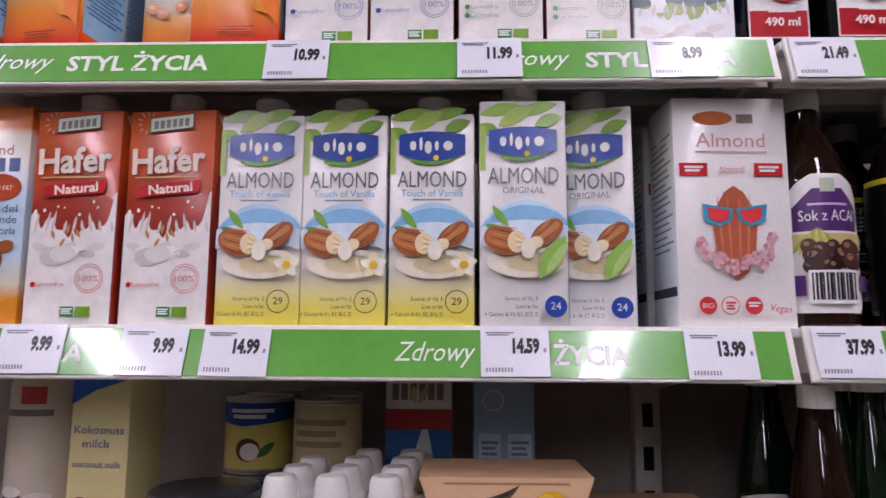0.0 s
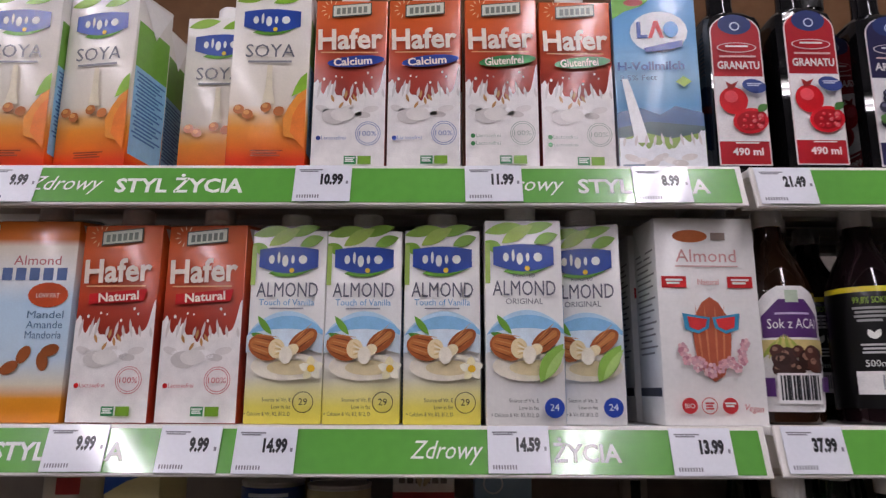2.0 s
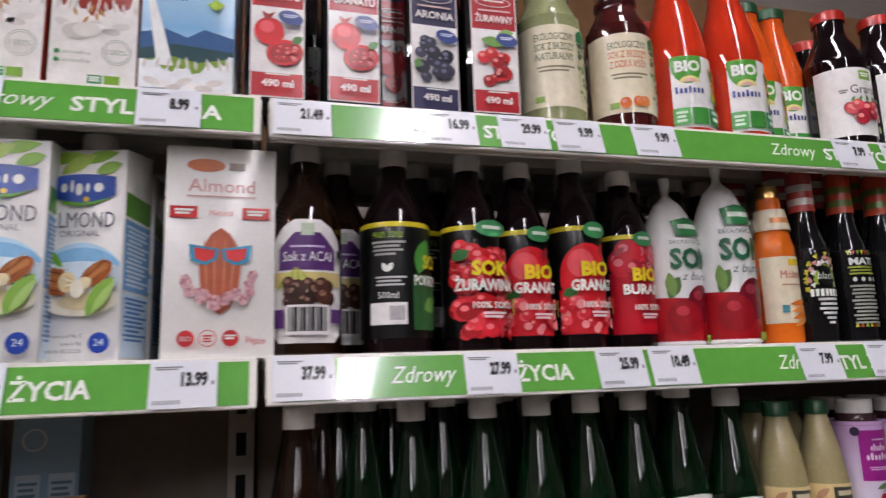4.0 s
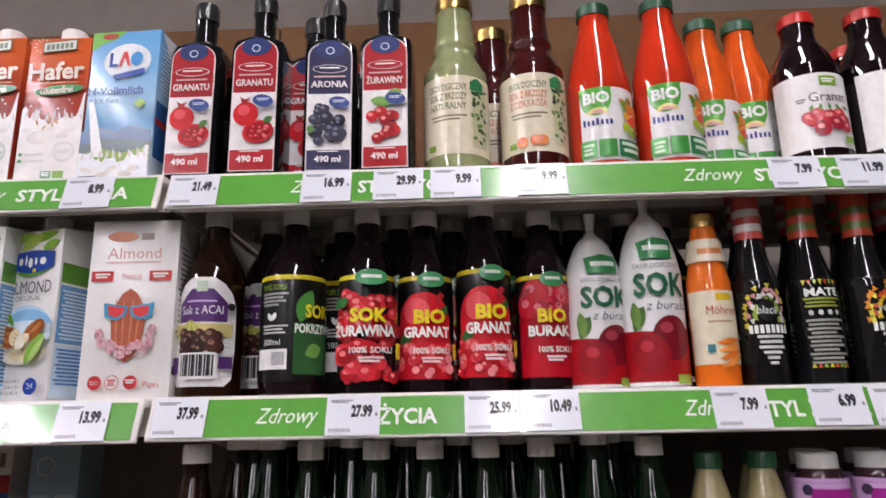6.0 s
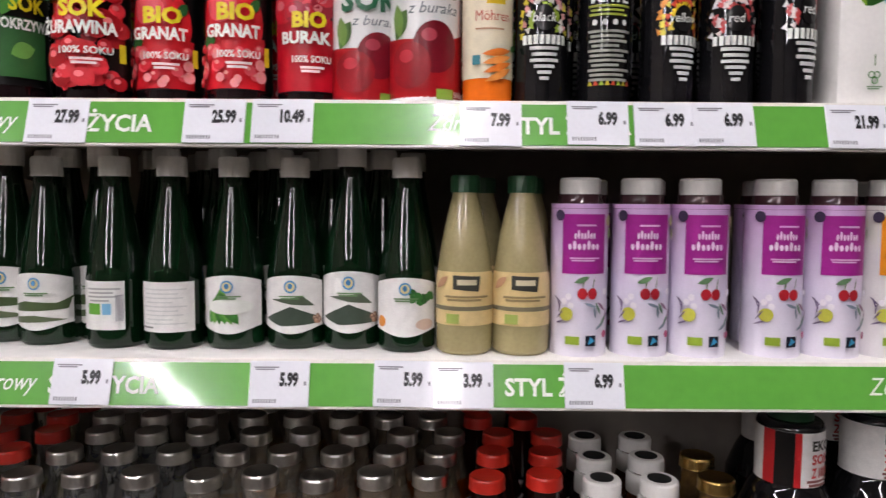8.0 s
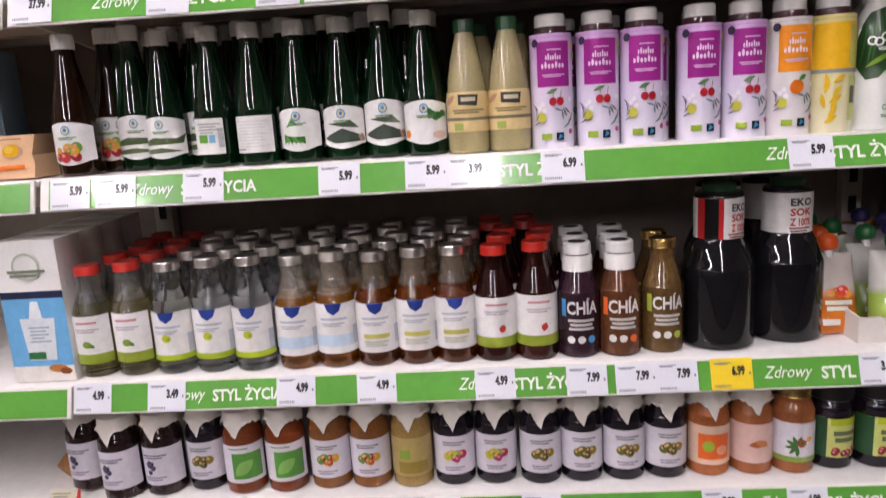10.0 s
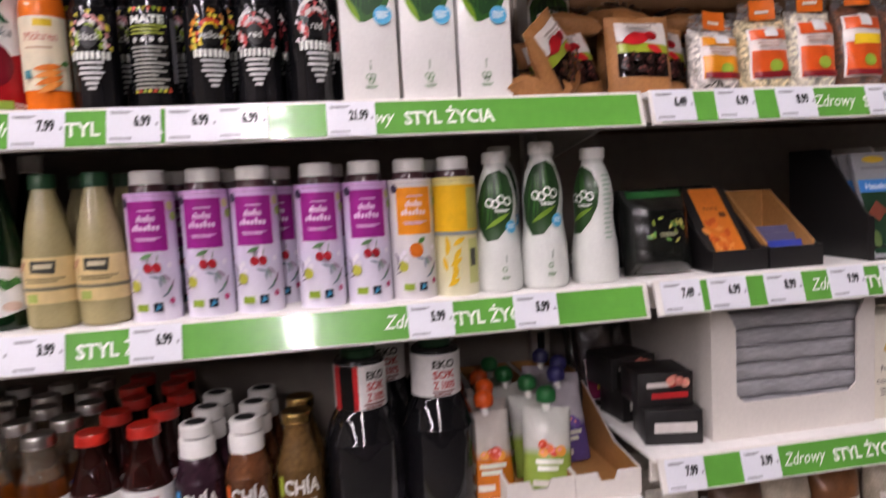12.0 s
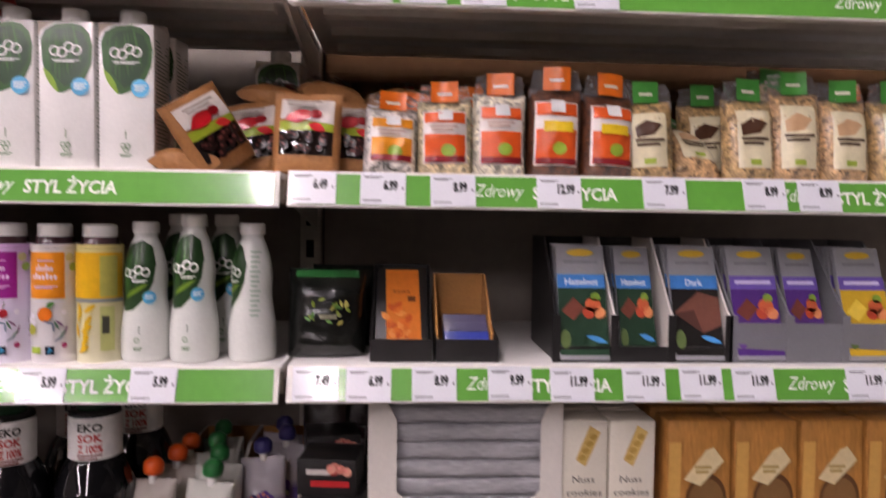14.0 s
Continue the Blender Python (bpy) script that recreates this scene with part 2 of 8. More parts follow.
def shelving(bay):
    x0, x1 = BAYS[bay]
    unit = thing("shelving_bay", pose(0, 0, 0), "cream steel gondola shelving bay with green price rails", "shelving", "gondola shelving bays")
    split = 1.41 if bay == "C" else 1.69
    part("back_panel", box(x0, BACK, 0.1, x1, BACK + 0.02, split), PANEL, unit)
    part("header_panel", box(x0, BACK, split + 0.002, x1, BACK + 0.02, 2.1), HEADER, unit, "brown upper back panel")
    for k in range(6 if bay == "C" else 0):
        part("panel_rib", box(x0, BACK - 0.006, 1.44 + 0.035 * k, x1 - 0.04, BACK - 0.001, 1.456 + 0.035 * k, 0.002), HEADER, unit)
    part("plinth", box(x0, FRONT + 0.03, 0.0, x1, BACK, 0.13, 0.003), STEEL, unit)
    x = {"A": 0.270, "B": 1.524, "C": 2.775}[bay]
    up = part("upright", box(x - 0.017, BACK - 0.024, 0.0, x + 0.017, BACK - 0.001, 1.70, 0.002), STEEL, unit)
    for k in range(10, 29):
        z = 0.10 + k * 0.055
        # uncut steel: a black block paints the shade within each slot
        part("slot", box(x - 0.0065, BACK - 0.0255, z, x + 0.0065, BACK - 0.0235, z + 0.030), DARK, up)
    for n, z in enumerate(LEVELS[bay]):
        deep = FRONT if n < 5 else FRONT - 0.0
        sh = part("shelf", box(x0 + 0.001, deep, z - 0.006, x1 - 0.001, BACK - 0.026, z + 0.002, 0.0015), STEEL_W, unit, "white painted steel shelf board")
        bm = box(x0 + 0.001, deep + 0.012, z - 0.034, x1 - 0.001, deep + 0.016, z - 0.006)
        part("front_lip", bm, STEEL, sh)
        for k in range(3):
            y = deep + 0.1 + k * 0.1
            part("stiffener", box(x0 + 0.03, y, z - 0.018, x1 - 0.03, y + 0.022, z - 0.006), STEEL, sh)
        for x in (x1 - 0.009,) if bay != "A" else (x0 + 0.004, x1 - 0.009):
            pts = [(deep + 0.02, z - 0.02), (deep + 0.02, z - 0.006), (BACK - 0.026, z - 0.006), (BACK - 0.026, z - 0.07)]
            br = bmesh.new()
            a = [br.verts.new((x, y, q)) for y, q in pts]
            b = [br.verts.new((x + 0.005, y, q)) for y, q in pts]
            br.faces.new(a), br.faces.new(b[::-1])
            for k in range(4):
                br.faces.new((a[k], b[k], b[(k + 1) % 4], a[(k + 1) % 4]))
            bmesh.ops.recalc_face_normals(br, faces=br.faces[:])
            part("bracket", br, STEEL, sh)
        m = rail_matrix(0, z)
        rail = part("price_rail", box(x0 + 0.002, -0.0015, -RAIL_H - 0.0015, x1 - 0.002, 0.0025, 0.003, 0.0008, 1), RAIL, sh, "cream plastic price rail")
        rail.matrix_basis = m
        strip = part("green_strip", box(x0 + 0.014, -0.0022, -RAIL_H + 0.001, x1 - 0.008, -0.0015, -0.001), GREEN, sh, "glossy green printed strip with white slogan")
        strip.matrix_basis = m
        for a, b in SLOGANS.get((bay, n), ()):
            art = Art()
            w = b - a
            art.text("Zdrowy", a + w * 0.17, -0.0262, 0.0225, WHITEINK, width=w * 0.34, shear=0.35)
            art.layer -= 1
            art.text("STYL ŻYCIA", a + w * 0.69, -0.0285, 0.0215, WHITEINK, width=w * 0.58, bold=0.0006)
            art.make(sh, "slogan", y=-0.0023).matrix_basis = m


TAGS = {
    ("A", 0): ((-0.430, "9.99"), (-0.136, "10.99"), (0.024, "11.99"), (0.181, "8.99")),
    ("A", 1): ((-0.341, "9.99"), (-0.242, "9.99"), (-0.176, "14.99"), (0.043, "14.59"), (0.201, "13.99")),
    ("A", 4): ((0.213, "15.49"),),
    ("B", 0): ((0.297, "21.49"), (0.440, "16.99"), (0.517, "29.99"), (0.578, "9.99"), (0.669, "9.99"), (0.934, "7.99"), (1.005, "11.99"), (1.160, "11.99"), (1.351, "7.99")),
    ("B", 1): ((0.299, "37.99"), (0.472, "27.99"), (0.608, "25.99"), (0.667, "10.49"), (0.848, "7.99"), (0.941, "6.99"), (0.999, "6.99"), (1.050, "6.99"), (1.166, "21.99")),
    ("B", 2): ((0.309, "5.99"), (0.370, "5.99"), (0.486, "5.99"), (0.662, "5.99"), (0.773, "5.99"), (0.826, "3.99"), (0.943, "6.99"), (1.242, "5.99"), (1.368, "5.99")),
    ("B", 3): ((0.292, "4.99"), (0.397, "3.49"), (0.577, "4.99"), (0.687, "4.99"), (0.846, "4.99"), (0.967, "7.99"), (1.031, "7.99"), (1.084, "7.99"), (1.154, "6.99"), (1.342, "3.99"), (1.486, "3.99")),
    ("B", 4): ((0.293, "3.99"), (0.473, "3.99"), (0.612, "3.99"), (0.703, "3.99"), (0.764, "3.99"), (0.902, "3.99"), (1.146, "5.99"), (1.259, "4.99")),
    ("C", 0): ((1.562, "5.49"), (1.615, "7.99"), (1.677, "8.99"), (1.747, "9.99"), (1.881, "9.99")),
    ("C", 1): ((1.551, "6.49"), (1.633, "6.99"), (1.715, "8.99"), (1.842, "12.99"), (1.971, "7.99"), (2.095, "8.99"), (2.164, "8.99")),
    ("C", 2): ((1.555, "7.49"), (1.618, "6.99"), (1.696, "8.99"), (1.787, "9.99"), (1.863, "11.99"), (1.952, "11.99"), (2.023, "11.99"), (2.089, "11.99"), (2.235, "11.99")),
    ("C", 3): ((1.555, "7.99"), (1.660, "3.99")), ("C", 4): ((1.551, "8.99"), (1.620, "9.99"), (1.703, "9.99")),
}
rng = random.Random(7)


def price_tag(x, z, price, yellow):
    tag = thing("price_tag", rail_matrix(x, z), ("yellow" if yellow else "white") + " paper price tag clipped to the green rail", "price tag", "price tags")
    tag.matrix_basis = tag.matrix_basis @ pose(0, rng.uniform(-0.0003, 0.0003), rng.uniform(-0.001, 0.001), 0, rng.uniform(-0.7, 0.7), 0)
    w, h = 0.0535, 0.0405
    bm = box(0, -0.0040, -h + 0.001, w, -0.0031, 0.001, 0.0003, 1)
    part("card", bm, YELLOW if yellow else CARD, tag)
    art = Art()
    art.text(price, w * 0.66, -0.0205, 0.0155, BLACKINK, width=0.0042 * len(price), bold=0.0009)
    art.layer = 1
    art.rect(w * 0.91, -0.0205, w * 0.95, -0.017, GREYINK)
    art.layer = 1
    art.bars(0.004, -0.004, 0.026, 0.0012, 2, GREYINK)
    art.layer = 1
    for k in range(9):
        art.rect(0.004 + k * 0.0024, -0.036, 0.0053 + k * 0.0024, -0.0325, GREYINK)
        art.layer = 1
    art.make(tag, "lettering", y=-0.0041)


room()
for name in BAYS:
    shelving(name)
for (bay, n), tags in TAGS.items():
    for x, price in tags:
        price_tag(x, LEVELS[bay][n], price, (bay, n, x) == ("B", 3, 1.154))


# ---- goods: shared shapes ----
def C(h):
    """Linear colour from a colour name in hex."""
    return tuple(((v / 12.92) if v <= 0.04045 else ((v + 0.055) / 1.055) ** 2.4) for v in (int(h[k : k + 2], 16) / 255 for k in (0, 2, 4)))


def grad(name, stops, rough=0.3, trans=0.0, coat=0.45):
    """Board or film printed in colours that run into one another up its height (metres, colour)."""
    if name in MATS:
        return MATS[name]
    m = mat(name, (1, 1, 1), rough, vary=0.04, scale=60, coat=coat, trans=trans)
    nt = m.node_tree
    p = nt.nodes["Principled BSDF"]
    co = nt.nodes.new("ShaderNodeTexCoord")
    sep = nt.nodes.new("ShaderNodeSeparateXYZ")
    nt.links.new(co.outputs["Object"], sep.inputs[0])
    top = max(z for z, _ in stops) or 1.0
    div = nt.nodes.new("ShaderNodeMath")
    div.operation, div.inputs[1].default_value = "DIVIDE", top
    nt.links.new(sep.outputs[2], div.inputs[0])
    ramp = nt.nodes.new("ShaderNodeValToRGB")
    el = ramp.color_ramp.elements
    while len(el) < len(stops):
        el.new(0.5)
    for e, (z, c) in zip(el, sorted(stops)):
        e.position, e.color = z / top, (*C(c), 1)
    nt.links.new(div.outputs[0], ramp.inputs[0])
    mul = next(n for n in nt.nodes if n.type == "VECT_MATH")
    nt.links.new(ramp.outputs[0], mul.inputs[0])
    return m


CAPWHITE = mat("white_cap_plastic", C("efede8"), 0.35, vary=0.04)
BOARD = mat("white_carton_board", C("f1efeb"), 0.28, vary=0.04, coat=0.45)
GLASS_DARK = mat("dark_juice_in_glass", (0.007, 0.003, 0.004), 0.05, coat=1.0)
GLASS_BLACK = mat("black_glass", (0.006, 0.006, 0.007), 0.06, coat=1.0)
GLASS_GREEN = mat("dark_green_glass", (0.002, 0.013, 0.004), 0.05, coat=1.0)
GLASS_BROWN = mat("brown_glass", (0.014, 0.005, 0.002), 0.05, coat=1.0)
KRAFT = mat("kraft_paper", C("966639"), 0.6, vary=0.18, scale=25, bump=0.3)
KRAFT_IN = mat("brown_cardboard", C("a5743f"), 0.8, vary=0.12, scale=25, bump=0.1)
FILM = mat("clear_crinkled_film", (0.9, 0.9, 0.9), 0.08, trans=0.9, vary=0.02, bump=0.5, scale=35)
BLACKCARD = mat("black_card", (0.012, 0.011, 0.011), 0.4, vary=0.1)
W1 = WHITEINK
LEAFG, LEAFD = C("7fae2e"), C("3f7d2a")
FRONT_Y = 0.588
# height of each kind against the outline it is turned from
TALL = {"dark juice bottles with white caps": 1.055, "green glass juice bottles": 1.065, "beetroot juice bottles in film": 1.085, "carrot juice bottles": 1.06, "yerba mate bottles": 1.12, "coconut water bottles": 1.06, "small bottles on the lower shelf": 1.02, "juice bottles on the upper shelf": 1.02}
jit = random.Random(11)


def shelf_z(bay, n):
    return LEVELS[bay][n] + 0.0025


def put(maker, bay, n, places, depth, group, *args):
    """Sets out one kind of thing: builds the first, copies the rest. Places: x[, further back[, turn]]."""
    first = None
    for pl in places:
        x, back, turn = (*pl, 0, 0)[:3] if isinstance(pl, tuple) else (pl, 0, 0)
        m = pose(x, FRONT_Y + depth / 2 + back + jit.uniform(-0.001, 0.002), shelf_z(bay, n), 0, 0, turn + jit.uniform(-1.2, 1.2))
        m = m @ Matrix.Diagonal((1, 1, TALL.get(group, 1.0), 1))
        if first is None:
            first = maker(m, group, *args)
        else:
            copy_thing(first, m)
    return first


def carton_shell(m, group, label, w, d, h, body, cap=True, rise=0.010, capx=0.0):
    t = thing("drink_carton", m, label, "drink carton", group)
    bm = box(-w / 2, -d / 2, 0, w / 2, d / 2, h, 0.0016, 2)
    for v in bm.verts:
        if v.co.z > h * 0.9:
            v.co.z += rise * (v.co.y + d / 2) / d
    part("body", bm, body, t)
    for sx in (-1, 1):
        fold = bmesh.new()
        vs = [fold.verts.new(c) for c in ((sx * (w / 2 + 0.0004), -d * 0.42, h * 0.985), (sx * (w / 2 + 0.0004), d * 0.46, h * 0.985 + rise * 0.8), (sx * (w / 2 + 0.0012), d * 0.02, h * 0.80))]
        fold.faces.new(vs if sx > 0 else vs[::-1])
        part("side_flap", fold, BOARD, t)
    if cap:
        r = 0.0155
        prof = [(r, 0), (r, 0.004), (r * 0.97, 0.0045), (r * 0.97, 0.015), (r * 0.88, 0.0168)]
        c = part("cap", lathe(prof, 28), CAPWHITE, t, "white screw cap")
        c.matrix_basis = pose(capx, -d * 0.08, h + rise * 0.38)
    return t


def eco_marks(art, x, z, k=1.0):
    art.rect(x, z, x + 0.012 * k, z + 0.0085 * k, C("2f7d4a"))
    art.layer -= 1
    art.rect(x + 0.0135 * k, z, x + 0.0265 * k, z + 0.0085 * k, C("6f9a2a"))
    art.bars(x + 0.001, z + 0.007 * k, x + 0.011 * k, 0.0012, 3, W1)


def plaque(art, x, z, w, h):
    """A curved blue name plate with pale marks, over leaves."""
    pts = [(x - w / 2, z + h * 0.42)]
    pts += [(x - w / 2 + w * k / 8, z + h * (0.42 + 0.12 * math.sin(math.pi * k / 8))) for k in range(1, 8)]
    pts += [(x + w / 2, z + h * 0.42), (x + w / 2, z - h * 0.28)]
    pts += [(x + w / 2 - w * k / 8, z - h * (0.28 + 0.26 * math.sin(math.pi * k / 8))) for k in range(1, 9)]
    art.leaf(x + w * 0.5, z - h * 0.2, w * 0.85, h * 0.28, 190, C("5f9a2c"))
    art.poly(pts, C("1b3f94"))
    for dx, ww, z0, z1 in ((-0.33, 0.10, -0.16, 0.2), (-0.21, 0.05, -0.16, 0.34), (-0.10, 0.11, -0.28, 0.2), (0.03, 0.06, -0.16, 0.2), (0.20, 0.15, -0.16, 0.2)):
        art.ell(x + w * (dx + 0.04), z + h * (z0 + z1) / 2, w * ww / 2, h * (z1 - z0) / 2, W1, n=10)
        art.layer -= 1
    art.layer += 1
    art.ell(x + w * 0.06, z - h * 0.42, h * 0.1, h * 0.1, C("e9c63a"))


def almonds(art, s, z):
    """Two almonds over a pool of milk; s: the width of the picture."""
    n = 14
    sky = lambda top, low, tip: [(s * (-0.0352 + 0.0704 * k / n), z + s * (top * math.sin(math.pi * k / n) ** 0.7 + tip * k / n + 0.002)) for k in range(n + 1)] + [(s * (0.0352 - 0.0704 * k / n), z + s * (low + 0.006 * math.sin(math.pi * k / n))) for k in range(n + 1)]
    art.poly(sky(0.021, -0.012, 0.004), C("b9d9ee"))
    art.poly(sky(0.016, -0.008, 0.005), C("86bce2"))
    art.poly(sky(0.006, -0.014, 0.001), C("d8e9f4"))
    art.ell(0.002 * s, z - 0.026 * s, 0.032 * s, 0.013 * s, C("f2ead6"))
    art.ell(0.006 * s, z - 0.027 * s, 0.021 * s, 0.007 * s, C("e3d3a6"))
    art.leaf(-0.012 * s, z + 0.003 * s, 0.022 * s, 0.0035 * s, 128, C("6da436"))
    art.leaf(-0.016 * s, z, 0.016 * s, 0.003 * s, 165, C("4f8c34"))
    for k in range(7):
        art.leaf((-0.024 + 0.008 * k) * s, z - 0.020 * s, 0.013 * s, 0.0022 * s, 20 + 23 * k, C(("f3ecd9", "e6dab8", "f6f1e4")[k % 3]))
    art.ell(-0.017 * s, z - 0.009 * s, 0.016 * s, 0.0115 * s, C("a55a2b"), turn=-22)
    art.ell(-0.020 * s, z - 0.008 * s, 0.011 * s, 0.007 * s, C("b96f38"), turn=-22)
    for k in range(6):
        art.leaf((-0.031 + 0.001 * k) * s, z + (-0.011 + 0.0028 * k) * s, 0.022 * s, 0.0006 * s, -22 + 3 * k, C(("7a3c1a", "c98a50")[k % 2]))
        art.layer -= 1
    art.layer += 1
    art.ell(-0.006 * s, z - 0.010 * s, 0.0075 * s, 0.009 * s, C("ecd9ab"))
    for k in range(5):
        art.leaf(-0.008 * s, z + (-0.016 + 0.003 * k) * s, 0.009 * s, 0.0009 * s, 20 - 14 * k, C(("d9bd84", "f6ecd2")[k % 2]))
        art.layer -= 1
    art.layer += 1
    art.ell(0.018 * s, z - 0.003 * s, 0.0155 * s, 0.0085 * s, C("9a5226"), turn=38)
    art.ell(0.020 * s, z - 0.001 * s, 0.010 * s, 0.0045 * s, C("bd7740"), turn=38)
    for k in range(4):
        art.leaf(0.008 * s, z + (-0.014 + 0.003 * k) * s, 0.026 * s, 0.0006 * s, 36 + 3 * k, C(("6f3516", "c9894f")[k % 2]))
        art.layer -= 1
    art.layer += 1
    art.ell(0.009 * s, z - 0.011 * s, 0.006 * s, 0.005 * s, C("efe0b6"), turn=30)
    art.ell(0.003 * s, z - 0.016 * s, 0.006 * s, 0.008 * s, C("f5eedb"))


def almond_carton(m, group, vanilla):
    w, d, h = 0.0715, 0.062, (0.181 if vanilla else 0.188)
    body = grad("almond_vanilla_board", [(0, "e6d74e"), (0.016, "e9dd68"), (0.030, "efe7a4"), (0.042, "f2efdc"), (0.060, "f2f0ec"), (0.187, "f2f0ec")]) if vanilla else BOARD
    label = ("white and pale yellow almond drink carton, vanilla flavour" if vanilla else "white almond drink carton with blue name plate")
    t = carton_shell(m, group, label, w, d, h, body)
    a = Art()
    a.leaf(-0.036, 0.176, 0.036, 0.006, 12, C("8ab33a"))
    a.leaf(-0.006, 0.176, 0.036, 0.006, 14, LEAFG)
    a.leaf(-0.020, 0.166, 0.034, 0.007, 30, C("a7c552"))
    a.leaf(-0.0355, 0.168, 0.020, 0.006, -35, LEAFG)
    a.leaf(0.010, 0.166, 0.024, 0.006, 20, C("78a534"))
    a.rect(-0.0355, 0.128, -0.031, 0.166, C("9db95a"))
    plaque(a, 0.0, 0.152, 0.056, 0.024)
    a.text("ALMOND", 0, 0.1165, 0.0200, C("5b5b68"), width=0.058)
    if vanilla:
        a.text("Touch of Vanilla", 0, 0.1085, 0.0085, C("5a9bc9"), width=0.052)
        a.bars(-0.016, 0.1062, 0.016, 0.0013, 1, GREYINK)
    else:
        a.text("ROASTED", 0, 0.1335, 0.0050, C("6b6b70"), width=0.020)
        a.text("ORIGINAL", 0, 0.1085, 0.0075, C("6b6b70"), width=0.034)
    almonds(a, 1.0, 0.078)
    if vanilla:
        for k in range(5):
            a.leaf(0.027, 0.050, 0.0115, 0.0042, 20 + 72 * k, C(("f6f2dc", "efe6b8")[k % 2]))
        a.ell(0.027, 0.050, 0.0036, 0.0034, C("e8b92e"), n=10)
        a.ring(0.021, 0.020, 0.0095, 0.0007, BLACKINK, n=22)
        a.text("29", 0.021, 0.0175, 0.0085, BLACKINK)
    else:
        a.leaf(0.012, 0.038, 0.040, 0.009, 58, C("86b24a"))
        a.leaf(0.016, 0.040, 0.034, 0.004, 56, C("a9cb74"))
        a.ell(0.024, 0.016, 0.0088, 0.0088, C("21409a"))
        a.text("24", 0.024, 0.0135, 0.0085, W1)
    for k, (s, wd) in enumerate((("Source of Vit. E", 0.026), ("Low in fat", 0.017), ("+ Calcium & Vit. B2, B12, D", 0.042))):
        a.text(s, 0.010 - wd / 2, 0.0205 - k * 0.0062, 0.0048, C("55524a"), width=wd)
        a.layer -= 1
    a.make(t, y=-d / 2)
    b = Art()
    b.rect(-0.028, 0.128, 0.028, 0.150, C("5d9433"))
    b.rect(-0.028, 0.062, 0.028, 0.125, C("6fa3d4"))
    b.rect(-0.028, 0.004, 0.028, 0.060, C("cfe0ee"))
    b.bars(-0.025, 0.120, 0.025, 0.0022, 14, C("d7e7f4"), gap=0.8)
    b.bars(-0.025, 0.056, 0.025, 0.002, 10, C("4d7fb8"), gap=1.0)
    s = b.make(t, "side_print")
    s.matrix_basis = pose(w / 2, 0, 0, 0, 0, 90)
    return t


def splash(a, w, z, m, seed, amp=0.010, rise=0.028):
    """The crown of a milk splash: soft uneven tongues, highest towards the edges."""
    r = random.Random(seed)
    tongues = [(w * (-0.46 + 0.115 * k) + r.uniform(-0.002, 0.002), r.uniform(0.0016, 0.0034), amp * r.uniform(0.2, 1.25)) for k in range(9)]
    tongues.append((w * 0.47, 0.0045, rise * 0.75))

    def top(x):
        up = z + 0.014 * (abs(x) / w * 2) ** 2 + 0.003 * math.sin(x * 260 + seed)
        return up + sum(q * math.exp(-(((x - c) - 0.1 * q) / s) ** 2) for c, s, q in tongues)

    n = 64
    a.poly([(-w / 2, 0.001), (w / 2, 0.001)] + [(w / 2 - w * k / n, top(w / 2 - w * k / n)) for k in range(n + 1)], m)
    for c, s, q in tongues[:9]:
        a.leaf(c + 0.001, z + 0.002, q + 0.008, 0.0016, 80 + 20 * (c > 0), C("d2cbc6"))
        a.layer -= 1
    for k in range(7):
        a.ell(w * (-0.36 + 0.11 * k), z - 0.010 - 0.003 * (k % 3), 0.008, 0.0035, C(("dcd6d1", "f2efec", "cfc8c3")[k % 3]), turn=15 * (k % 4) - 20, n=14)
        a.layer -= 1
    a.layer += 1


